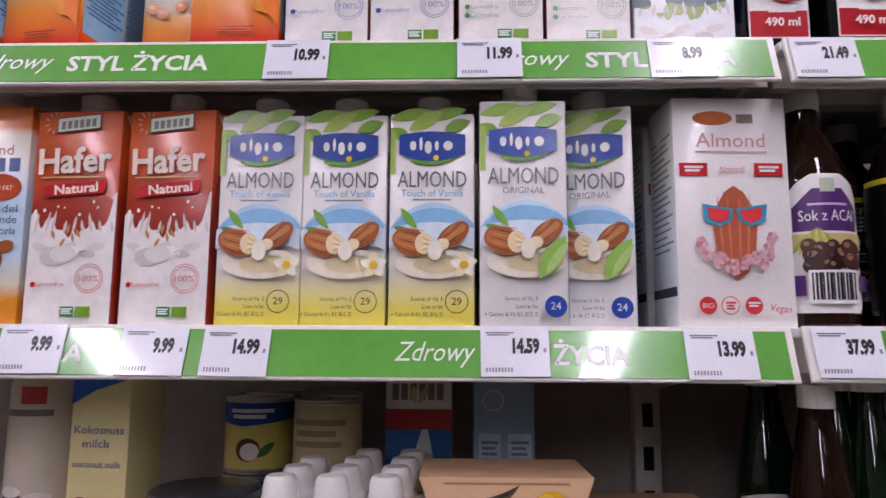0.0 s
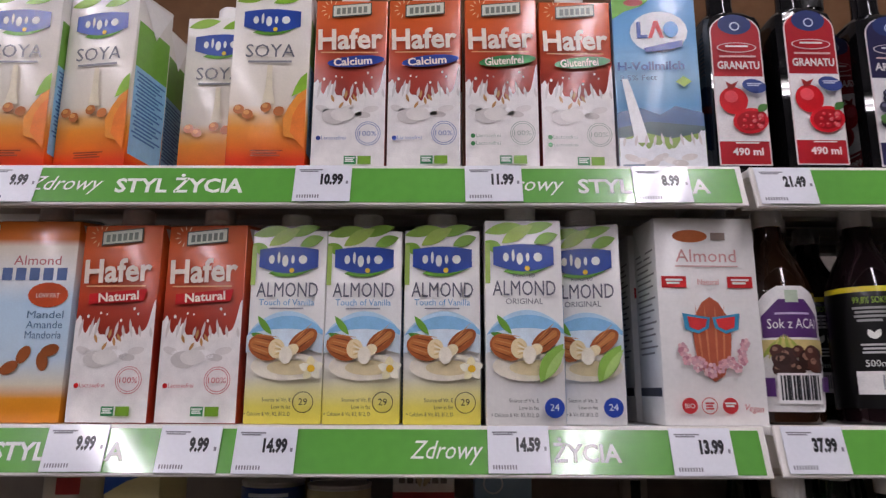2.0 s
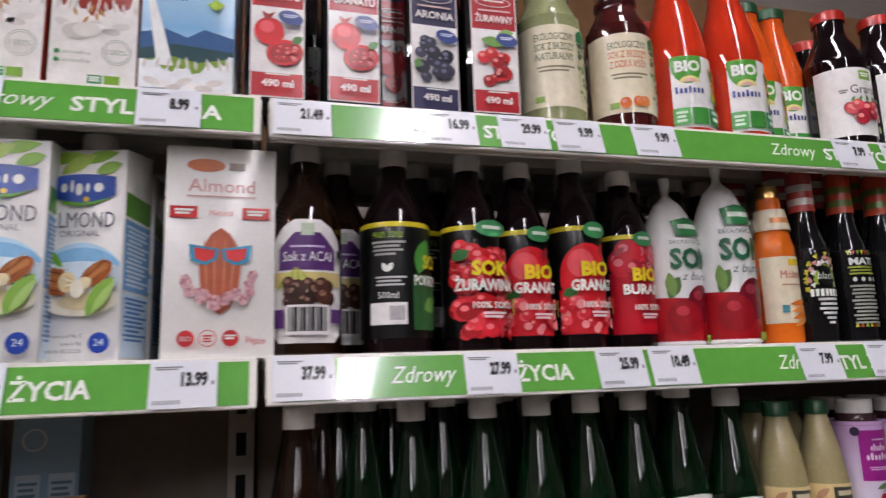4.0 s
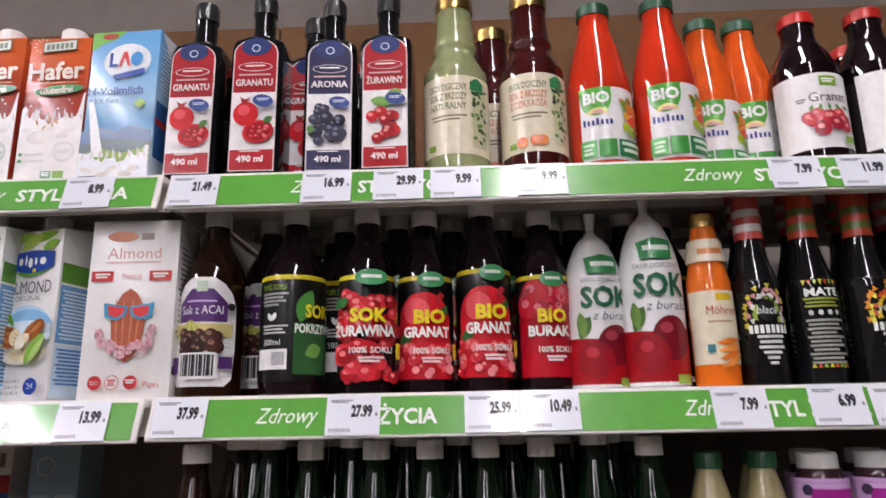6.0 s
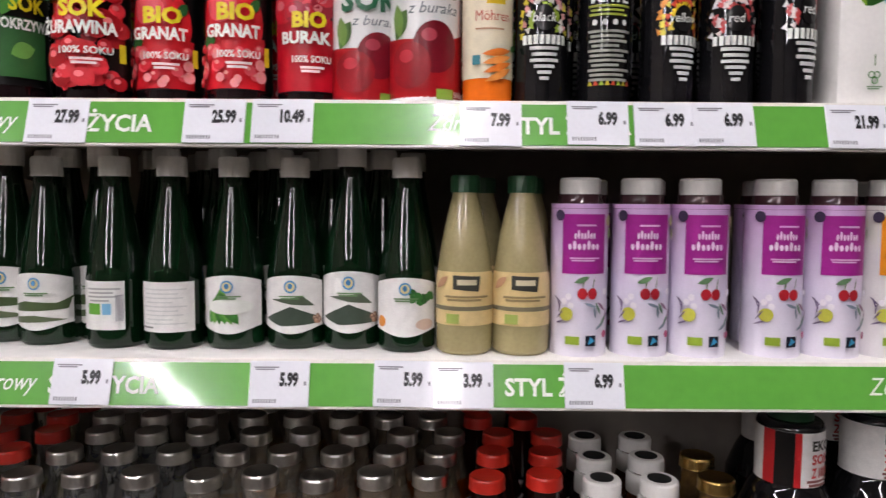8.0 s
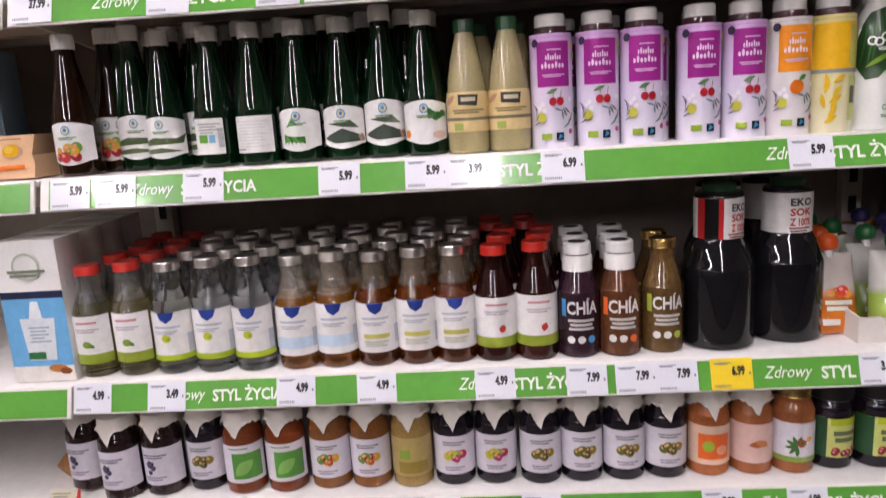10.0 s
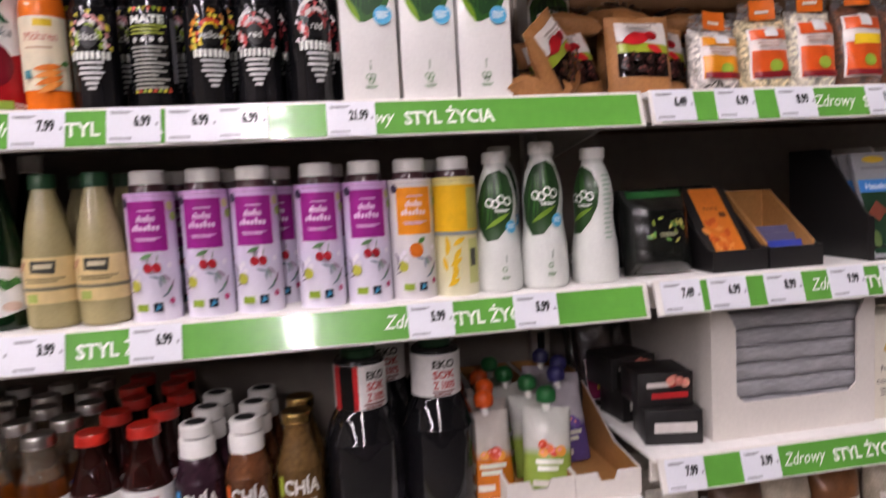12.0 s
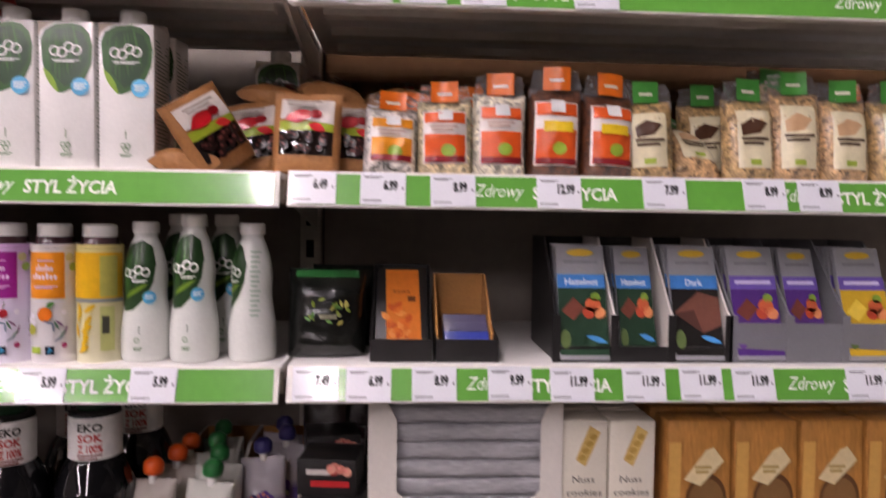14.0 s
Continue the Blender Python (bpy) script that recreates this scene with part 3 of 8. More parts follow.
def oat_carton(m, group, kind):
    w, d, h = (0.0775 if kind == "Natural" else 0.0735), 0.062, 0.186
    body = grad("oat_board", [(0, "9a2812"), (0.075, "8a1f0e"), (0.105, "9e2e16"), (0.135, "bd4a20"), (0.17, "cc5c24"), (0.196, "c45422")])
    t = carton_shell(m, group, "red-brown oat drink carton with white milk splash", w, d, h, body)
    a = Art()
    splash(a, w - 0.001, 0.076, C("ece8e4"), 5)
    for x, z, r in ((-0.026, 0.098, 0.0014), (-0.014, 0.101, 0.001), (0.006, 0.094, 0.0012), (0.018, 0.105, 0.0012), (-0.008, 0.1, 0.0008), (0.022, 0.1, 0.001)):
        a.ell(x, z, r, r * 1.3, W1, n=8)
        a.layer -= 1
    for x, z, tn in ((-0.015, 0.073, 110), (-0.004, 0.077, 80), (0.002, 0.070, 100), (-0.010, 0.066, 60), (0.008, 0.074, 120)):
        a.leaf(x, z, 0.009, 0.0016, tn, C("b98a55"))
        a.layer -= 1
    a.layer += 1
    a.ell(-0.014, 0.058, 0.013, 0.008, C("cfc9c4"))
    a.ell(-0.006, 0.060, 0.012, 0.007, C("e4dfd9"))
    for k in range(8):
        tn = 30 + k * 32
        a.leaf(-0.021 + 0.006 * math.cos(radians(tn)), 0.175 + 0.006 * math.sin(radians(tn)), 0.005, 0.0005, tn, C("efd9b0"))
        a.layer -= 1
    a.layer += 1
    a.poly([(-0.020, 0.1655), (0.0205, 0.169), (0.0205, 0.183), (-0.020, 0.1795)], C("4a5346"))
    a.poly([(-0.0188, 0.1668), (0.0193, 0.170), (0.0193, 0.1818), (-0.0188, 0.1785)], C("d9dccb"))
    for k in range(6):
        a.poly([(-0.0155 + k * 0.0055, 0.1690 + k * 0.00045), (-0.0118 + k * 0.0055, 0.1692 + k * 0.00045), (-0.0118 + k * 0.0055, 0.1762 + k * 0.00045), (-0.0155 + k * 0.0055, 0.176 + k * 0.00045)], C("7c8478"))
        a.layer -= 1
    a.layer += 1
    a.text("Hafer", 0, 0.131, 0.031, C("f3e6d6"), width=0.066, bold=0.0009, turn=2)
    a.bars(-0.030, 0.127, 0.028, 0.0013, 1, C("dba878"))
    band = {"Natural": C("b8171b"), "Calcium": C("27408f"), "Glutenfrei": C("2f7d3f")}[kind]
    if kind == "Natural":
        a.poly([(-0.026, 0.109), (0.027, 0.112), (0.030, 0.1235), (-0.026, 0.119)], band)
    else:
        a.ell(0.006, 0.1165, 0.029, 0.0062, band, turn=5)
    a.text(kind, 0.003, 0.1125, 0.0115, C("f3e6d6"), width=0.039, bold=0.0003, turn=4)
    stamp = {"Natural": C("c2575a"), "Calcium": C("6d7fae"), "Glutenfrei": C("8d9a8c")}[kind]
    for r in (0.0125, 0.0105):
        a.ring(0.020, 0.039, r, 0.0006, stamp, n=26)
        a.layer -= 1
    a.text("100%", 0.020, 0.0365, 0.0075, stamp, width=0.017)
    for k, z in enumerate((0.036, 0.028) if kind == "Glutenfrei" else (0.034,)):
        a.ell(-0.029, z, 0.0024, 0.0024, band, n=10)
        a.layer -= 1
        a.text("Lactosefrei", -0.014, z - 0.0015, 0.0055, stamp, width=0.024)
    eco_marks(a, -0.003, 0.007)
    a.make(t, y=-d / 2)
    return t


def soya_carton(m, group):
    w, d, h = 0.079, 0.062, 0.196
    body = grad("soya_board", [(0, "cc2a12"), (0.012, "d83a14"), (0.026, "e4701c"), (0.046, "eb962e"), (0.058, "ecb870"), (0.070, "e9dfcc"), (0.196, "ece9e2")])
    t = carton_shell(m, group, "white soya drink carton fading to orange at the foot", w, d, h, body)
    a = Art()
    a.leaf(-0.038, 0.184, 0.036, 0.006, 12, C("8ab33a"))
    a.leaf(0.0, 0.182, 0.036, 0.006, 16, LEAFG)
    plaque(a, 0.0, 0.162, 0.058, 0.024)
    a.text("SOYA", 0, 0.121, 0.0205, C("6a6a70"), width=0.050)
    a.bars(-0.022, 0.117, 0.022, 0.0022, 1, C("8b8b8f"))
    a.poly([(-0.002, 0.112), (0.003, 0.112), (0.004, 0.086), (0.008, 0.070), (-0.006, 0.070), (-0.003, 0.086)], C("e2d8bc"))
    a.poly([(0.0385, 0.085), (0.0385, 0.104), (0.032, 0.098), (0.027, 0.088), (0.024, 0.078)], C("86b62e"))
    a.poly([(0.0385, 0.030), (0.0385, 0.086), (0.030, 0.080), (0.022, 0.068), (0.016, 0.054), (0.018, 0.036)], C("e8922e"))
    a.poly([(0.0385, 0.022), (0.0385, 0.076), (0.032, 0.070), (0.026, 0.058), (0.024, 0.040)], C("e67a20"))
    for x, z, tn in ((-0.028, 0.064, 10), (-0.019, 0.059, -20), (-0.001, 0.066, 30), (0.012, 0.062, 20)):
        a.ell(x, z, 0.0056, 0.0050, C("b5682c"), turn=tn, n=14)
        a.layer -= 1
    a.layer += 1
    for x, z in ((-0.029, 0.0655), (-0.020, 0.0605), (-0.002, 0.0675)):
        a.ell(x, z, 0.0030, 0.0024, C("d89a52"), n=10)
        a.layer -= 1
    a.layer += 1
    a.bars(-0.014, 0.021, 0.018, 0.0014, 3, C("8a3a1a"), gap=0.8)
    a.make(t, y=-d / 2)
    b = Art()
    b.rect(-0.028, 0.090, 0.028, 0.165, C("6fa43c"))
    b.rect(-0.028, 0.02, 0.028, 0.115, C("8cc0de"))
    b.bars(-0.025, 0.110, 0.025, 0.002, 18, C("3f6fa8"), gap=1.0)
    s = b.make(t, "side_print")
    s.matrix_basis = pose(w / 2, 0, 0, 0, 0, 90)
    return t


def dream_carton(m, group):
    w, d, h = 0.078, 0.062, 0.190
    body = grad("dream_board", [(0, "d9861f"), (0.022, "e0942a"), (0.035, "e3dcc8"), (0.06, "c9dfee"), (0.11, "bcd8ec"), (0.14, "eceae6"), (0.165, "efe3d0"), (0.172, "d9741f"), (0.19, "d9741f")])
    t = carton_shell(m, group, "white, blue and orange almond drink carton", w, d, h, body)
    a = Art()
    a.text("Almond", 0.002, 0.147, 0.013, C("c06f6f"), width=0.045)
    for k in range(5):
        a.rect(-0.030 + k * 0.013, 0.132, -0.0205 + k * 0.013, 0.144, C("5a6f9a"))
        a.layer -= 1
    a.layer += 1
    a.ell(0.016, 0.118, 0.019, 0.012, C("b5461f"))
    a.text("LOW FAT", 0.016, 0.1155, 0.006, W1, width=0.022)
    for k, s in enumerate(("Mandel", "Amande", "Mandorla")):
        a.text(s, 0.016, 0.096 - k * 0.0095, 0.010, C("4f6f8f"), width=0.034)
        a.layer -= 1
    for x, z, tn in ((0.0, 0.062, 60), (0.018, 0.056, 100), (-0.012, 0.05, 30), (0.024, 0.066, 20)):
        a.ell(x, z, 0.009, 0.0055, C("8a4a22"), turn=tn)
        a.layer -= 1
    a.make(t, y=-d / 2)
    return t


def almond_milk_square(m, group):
    w, d, h = 0.096, 0.065, 0.194
    t = carton_shell(m, group, "white almond drink carton with red almond picture", w, d, h, BOARD, cap=False, rise=0.004)
    a = Art()
    a.ell(-0.014, 0.176, 0.017, 0.0062, C("c96f3f"), n=16)
    a.rect(0.006, 0.172, 0.020, 0.1795, C("8f7f76"))
    a.text("Almond", 0, 0.151, 0.0175, C("d9a3a0"), width=0.058)
    a.bars(-0.030, 0.1475, 0.030, 0.0014, 1, C("d9b3ae"))
    a.rect(-0.044, 0.126, -0.0205, 0.137, C("c32a2c"))
    a.layer -= 1
    a.rect(0.0185, 0.126, 0.0425, 0.137, C("c32a2c"))
    a.bars(-0.040, 0.1345, -0.024, 0.002, 2, W1)
    a.bars(0.022, 0.1345, 0.039, 0.002, 2, W1)
    a.text("Natural", 0, 0.129, 0.0075, C("cf7a72"), width=0.020)
    nut = [(0.0, 0.1175), (0.008, 0.112), (0.0155, 0.099), (0.018, 0.082), (0.016, 0.062), (0.009, 0.045), (0.0, 0.039), (-0.009, 0.045), (-0.016, 0.062), (-0.018, 0.082), (-0.0155, 0.099), (-0.008, 0.112)]
    a.poly(nut, C("a8543a"))
    for x in (-0.010, -0.004, 0.003, 0.009):
        a.leaf(x, 0.05, 0.06, 0.0011, 90 - x * 400, C("c47a55"))
        a.layer -= 1
    a.layer += 1
    for s in (-1, 1):
        a.poly([(s * 0.001, 0.098), (s * 0.027, 0.102), (s * 0.025, 0.087), (s * 0.013, 0.083), (s * 0.003, 0.088)], C("3d8fb5"))
        a.layer -= 1
    a.layer += 1
    for s in (-1, 1):
        a.poly([(s * 0.004, 0.0965), (s * 0.0225, 0.099), (s * 0.021, 0.089), (s * 0.013, 0.086), (s * 0.006, 0.0895)], C("d0383a"))
        a.layer -= 1
    a.layer += 1
    r = random.Random(3)
    for k in range(26):
        t1 = math.pi * (1.0 + k / 25)
        x, z = 0.027 * math.cos(t1) + r.uniform(-0.004, 0.004), 0.069 + 0.019 * math.sin(t1) + r.uniform(-0.004, 0.006)
        for q in range(5):
            a.ell(x + 0.0026 * math.cos(q * 1.256 + k), z + 0.0026 * math.sin(q * 1.256 + k), 0.0021, 0.0021, C(("d9a7ad", "caa0a8", "e3bdbd", "b9808c")[(k + q) % 4]), n=7)
            a.layer -= 1
        a.layer += k % 2
    for k, x in enumerate((-0.027, -0.009, 0.010)):
        (a.ring(x, 0.018, 0.0075, 0.0008, C("c64a4a")) if k == 1 else a.ell(x, 0.018, 0.0072, 0.0072, C("c5363a")))
        a.layer -= 1
    a.layer += 1
    a.text("BIO", -0.027, 0.0158, 0.006, W1)
    a.bars(0.005, 0.021, 0.015, 0.0016, 2, W1)
    a.bars(-0.013, 0.021, -0.005, 0.0016, 3, C("c64a4a"))
    a.text("Vegan", 0.031, 0.013, 0.0085, C("c5494a"), width=0.017, shear=0.2, turn=-6)
    a.make(t, y=-d / 2)
    for s in (-1, 1):
        b = Art()
        b.bars(-0.026, 0.165, 0.026, 0.0018, 18, C("8f8a88"), gap=2.2)
        b.rect(-0.03, 0.026, 0.03, 0.034, C("2a2f3f"))
        o = b.make(t, "side_print")
        o.matrix_basis = pose(s * w / 2, 0, 0, 0, 0, 90 * s)
    return t


def whole_milk_carton(m, group):
    w, d, h = 0.084, 0.062, 0.190
    body = grad("milk_board", [(0, "dfe9f0"), (0.03, "cfe0ee"), (0.07, "7fb3dc"), (0.10, "a9cfe9"), (0.14, "7fb5e0"), (0.19, "6aa7d8")])
    t = carton_shell(m, group, "sky-blue whole milk carton with mountain meadow picture", w, d, h, body, cap=False, rise=0.002)
    a = Art()
    a.poly([(-0.042, 0.190), (0.0, 0.190), (-0.012, 0.180), (-0.030, 0.174), (-0.042, 0.166)], C("6fae3a"))
    a.ell(-0.020, 0.184, 0.010, 0.004, C("a33a2a"))
    a.ell(0.004, 0.150, 0.029, 0.023, C("eef1f3"))
    for k, (x, col) in enumerate(((-0.013, "1f3f94"), (0.001, "c8242b"), (0.016, "3f8fd0"))):
        if k == 2:
            a.ell(x, 0.152, 0.0075, 0.009, C(col))
        elif k == 1:
            a.poly([(x - 0.008, 0.143), (x - 0.0015, 0.162), (x + 0.0025, 0.162), (x + 0.008, 0.143), (x + 0.004, 0.143), (x, 0.155), (x - 0.004, 0.143)], C(col))
        else:
            a.rect(x - 0.005, 0.143, x - 0.001, 0.162, C(col))
            a.rect(x - 0.005, 0.143, x + 0.006, 0.147, C(col))
    a.poly([(-0.012, 0.132), (0.027, 0.140), (0.027, 0.133), (0.016, 0.130), (-0.010, 0.127)], C("1f3f94"))
    a.text("H-Vollmilch", -0.006, 0.108, 0.0125, C("22407f"), width=0.066, bold=0.0003)
    a.text("3.5% Fett", -0.019, 0.0965, 0.0085, C("22407f"), width=0.036)
    a.poly([(0.025, 0.100), (0.033, 0.094), (0.025, 0.088), (0.017, 0.094)], C("9dbb4a"))
    a.poly([(-0.042, 0.048), (-0.042, 0.062), (-0.02, 0.067), (0.0, 0.059), (0.015, 0.068), (0.042, 0.060), (0.042, 0.040), (-0.042, 0.036)], C("3a5a86"))
    a.poly([(-0.042, 0.046), (-0.01, 0.052), (0.042, 0.046), (0.042, 0.028), (-0.042, 0.028)], C("2f4a4f"))
    a.poly([(-0.042, 0.034), (-0.015, 0.040), (0.01, 0.034), (0.042, 0.040), (0.042, 0.016), (-0.042, 0.016)], C("7d9a3f"))
    a.poly([(-0.036, 0.098), (-0.030, 0.098), (-0.022, 0.070), (-0.012, 0.030), (-0.026, 0.030), (-0.032, 0.070)], C("f0f1f0"))
    splash(a, 0.083, 0.024, C("eceef0"), 9, 0.006, 0.002)
    a.bars(-0.039, 0.0075, -0.018, 0.0025, 1, C("6f7f8f"))
    a.make(t, y=-d / 2)
    b = Art()
    b.rect(-0.028, 0.03, 0.028, 0.10, C("2f5f9a"))
    b.bars(-0.024, 0.17, 0.024, 0.0025, 12, C("e3ecf3"), gap=1.0)
    b.rect(-0.028, 0.07, 0.028, 0.078, C("b9303a"))
    s = b.make(t, "side_print")
    s.matrix_basis = pose(w / 2, 0, 0, 0, 0, 90)
    return t


def coconut_carton(m, group):
    w, d, h = 0.0635, 0.058, 0.172
    t = carton_shell(m, group, "white coconut water carton with green coconut picture", w, d, h, BOARD, rise=0.006)
    a = Art()
    a.poly([(-0.0315, 0.171), (-0.0315, 0.152), (-0.029, 0.160), (-0.020, 0.168), (-0.010, 0.171)], C("a89a84"))
    a.poly([(-0.0285, 0.150), (-0.024, 0.161), (-0.012, 0.168), (0.004, 0.1695), (0.018, 0.167), (0.027, 0.158), (0.0305, 0.142), (0.029, 0.122), (0.022, 0.106), (0.010, 0.095), (-0.004, 0.089), (-0.010, 0.089), (-0.020, 0.102), (-0.027, 0.124)], C("2c5a24"))
    a.poly([(-0.022, 0.150), (-0.010, 0.162), (0.006, 0.164), (0.020, 0.158), (0.026, 0.143), (0.025, 0.124), (0.012, 0.102), (-0.002, 0.096), (-0.016, 0.112)], C("1f4120"))
    a.leaf(-0.026, 0.118, 0.034, 0.004, -60, C("7fa52f"))
    for k in range(9):
        a.leaf(-0.022 + k * 0.005, 0.100 + 0.004 * abs(k - 3), 0.055, 0.0016, 84 + k * 2.2, C(("2f6228", "24501f", "3a6e2c")[k % 3]))
        a.layer -= 1
    a.layer += 1
    for x, z in ((-0.0125, 0.137), (-0.004, 0.1355), (0.004, 0.1415), (0.0125, 0.1385)):
        a.ring(x, z, 0.0062, 0.0022, W1, n=20)
        a.layer -= 1
    a.layer += 1
    a.bars(-0.015, 0.127, 0.016, 0.0012, 2, W1)
    a.ell(0.0165, 0.096, 0.0105, 0.0105, C("5cb4dc"))
    a.bars(0.009, 0.100, 0.024, 0.0014, 4, C("e4f2f8"))
    a.rect(-0.0007, 0.036, 0.0003, 0.046, C("5f7f4a"))
    for x, z in ((-0.003, 0.028), (0.002, 0.028), (0.0, 0.023)):
        a.ring(x, z, 0.0032, 0.001, C("4a7f3f"), n=12)
        a.layer -= 1
    a.bars(-0.007, 0.018, 0.007, 0.0012, 2, C("7f9a78"))
    a.make(t, y=-d / 2)
    b = Art()
    b.bars(-0.024, 0.155, 0.024, 0.0018, 30, C("8f9a88"), gap=1.6)
    s = b.make(t, "side_print")
    s.matrix_basis = pose(w / 2, 0, 0, 0, 0, 90)
    return t


put(soya_carton, "A", 0, [-0.430, (-0.345, 0.004, -9), (-0.240, 0.05, -2), -0.172, -0.52, (-0.43, 0.066), (-0.35, 0.072), (-0.172, 0.066), (-0.245, 0.118)], 0.062, "soya drink cartons")
put(oat_carton, "A", 0, [-0.091, -0.015, (-0.090, 0.066), (-0.012, 0.066)], 0.062, "oat drink cartons", "Calcium")
put(oat_carton, "A", 0, [0.062, (0.138, 0.003), (0.064, 0.066), (0.141, 0.068)], 0.062, "oat drink cartons", "Glutenfrei")
put(whole_milk_carton, "A", 0, [(0.221, 0.0, -3), (0.224, 0.066)], 0.062, "whole milk cartons")
put(dream_carton, "A", 1, [-0.386, -0.468, (-0.386, 0.066)], 0.062, "almond drink cartons")
put(oat_carton, "A", 1, [(-0.302, 0.0, -3), (-0.220, 0.0, -4), (-0.300, 0.07), (-0.222, 0.07)], 0.062, "oat drink cartons", "Natural")
put(almond_carton, "A", 1, [-0.143, -0.071, 0.003, (-0.143, 0.065), (-0.071, 0.065), (0.003, 0.065)], 0.062, "almond drink cartons", True)
put(almond_carton, "A", 1, [(0.079, -0.012), (0.144, 0.008, -12), (0.079, 0.062), (0.150, 0.085)], 0.062, "almond drink cartons", False)
put(almond_milk_square, "A", 1, [(0.252, 0.0, 1.5), (0.248, 0.075)], 0.065, "almond drink cartons")
put(coconut_carton, "B", 1, [1.220, 1.288, 1.355, (1.36, 0.062), (1.500, 0.182, -2)], 0.058, "coconut water cartons")


# ---- bottles and jars ----
def smooth(rows, n=4):
    """A rounded outline through (radius, height) rows."""
    out = []
    for k in range(len(rows) - 1):
        p0, p1, p2, p3 = rows[max(k - 1, 0)], rows[k], rows[k + 1], rows[min(k + 2, len(rows) - 1)]
        for q in range(n):
            t = q / n
            out.append(tuple(0.5 * (2 * b + (c - a) * t + (2 * a - 5 * b + 4 * c - d) * t * t + (3 * b - a - 3 * c + d) * t**3) for a, b, c, d in zip(p0, p1, p2, p3)))
    return out + [rows[-1]]


def radius_of(prof):
    zs, rs = [p[1] for p in prof], [p[0] for p in prof]
    return lambda z: float(np.interp(z, zs, rs)) + 0.0003


def cap_mesh(r, h, ribs=True):
    bm = bmesh.new()
    n = 36
    rings = []
    for q, z in (((1.0, 0), (1.0, h * 0.86), (0.9, h)) if ribs else ((0.97, 0), (1.03, h * 0.06), (1.0, h * 0.2), (1.0, h * 0.78), (0.975, h * 0.93), (0.92, h), (0.84, h * 0.97))):
        rings.append([bm.verts.new(((r * q - (0.0006 if ribs and k % 2 and q == 1.0 else 0)) * math.cos(math.tau * k / n), (r * q - (0.0006 if ribs and k % 2 and q == 1.0 else 0)) * math.sin(math.tau * k / n), z)) for k in range(n)])
    for a, b in zip(rings, rings[1:]):
        for k in range(n):
            bm.faces.new((a[k], a[(k + 1) % n], b[(k + 1) % n], b[k]))
    bm.faces.new(rings[0][::-1]), bm.faces.new(rings[-1])
    return bm


def bottle(m, group, label, prof, glass, cap=None, name="juice_bottle", category="bottle", caplabel=""):
    t = thing(name, m, label, category, group)
    part("body", lathe(prof, 32), glass, t)
    if cap:
        r, h, z, cm = cap
        part("cap", cap_mesh(r, h), cm, t, caplabel).location = (0, 0, z)
    return t


GREENCAP = mat("dark_green_cap", C("1f4a2c"), 0.35)
REDCAP = mat("red_lid", C("b3261c"), 0.3, coat=0.3)
BLACKCAP = mat("black_cap", (0.012, 0.012, 0.012), 0.3)
METAL = mat("tinned_lid", (0.70, 0.68, 0.64), 0.28, metal=1.0, vary=0.1)
GOLD = mat("gold_lid", (0.55, 0.36, 0.12), 0.25, metal=1.0, vary=0.1)
CREAM = ink(C("e3d9bd"), 0.4)
WLABEL = ink(C("e9e7e4"), 0.38)


def blobs(a, x, z, w, h, cols, n, r0, seed, core=None):
    """A heap of round fruit."""
    r = random.Random(seed)
    for k in range(n):
        u, v, q = x + r.uniform(-w, w) / 2, z + r.uniform(-h, h) / 2, r0 * r.uniform(0.75, 1.2)
        a.ell(u, v, q, q, C(cols[k % len(cols)]), n=12)
        a.ell(u - q * 0.25, v + q * 0.3, q * 0.4, q * 0.35, C(core or "e58f88"), n=8)
        a.layer -= 2
        a.layer += k % 2


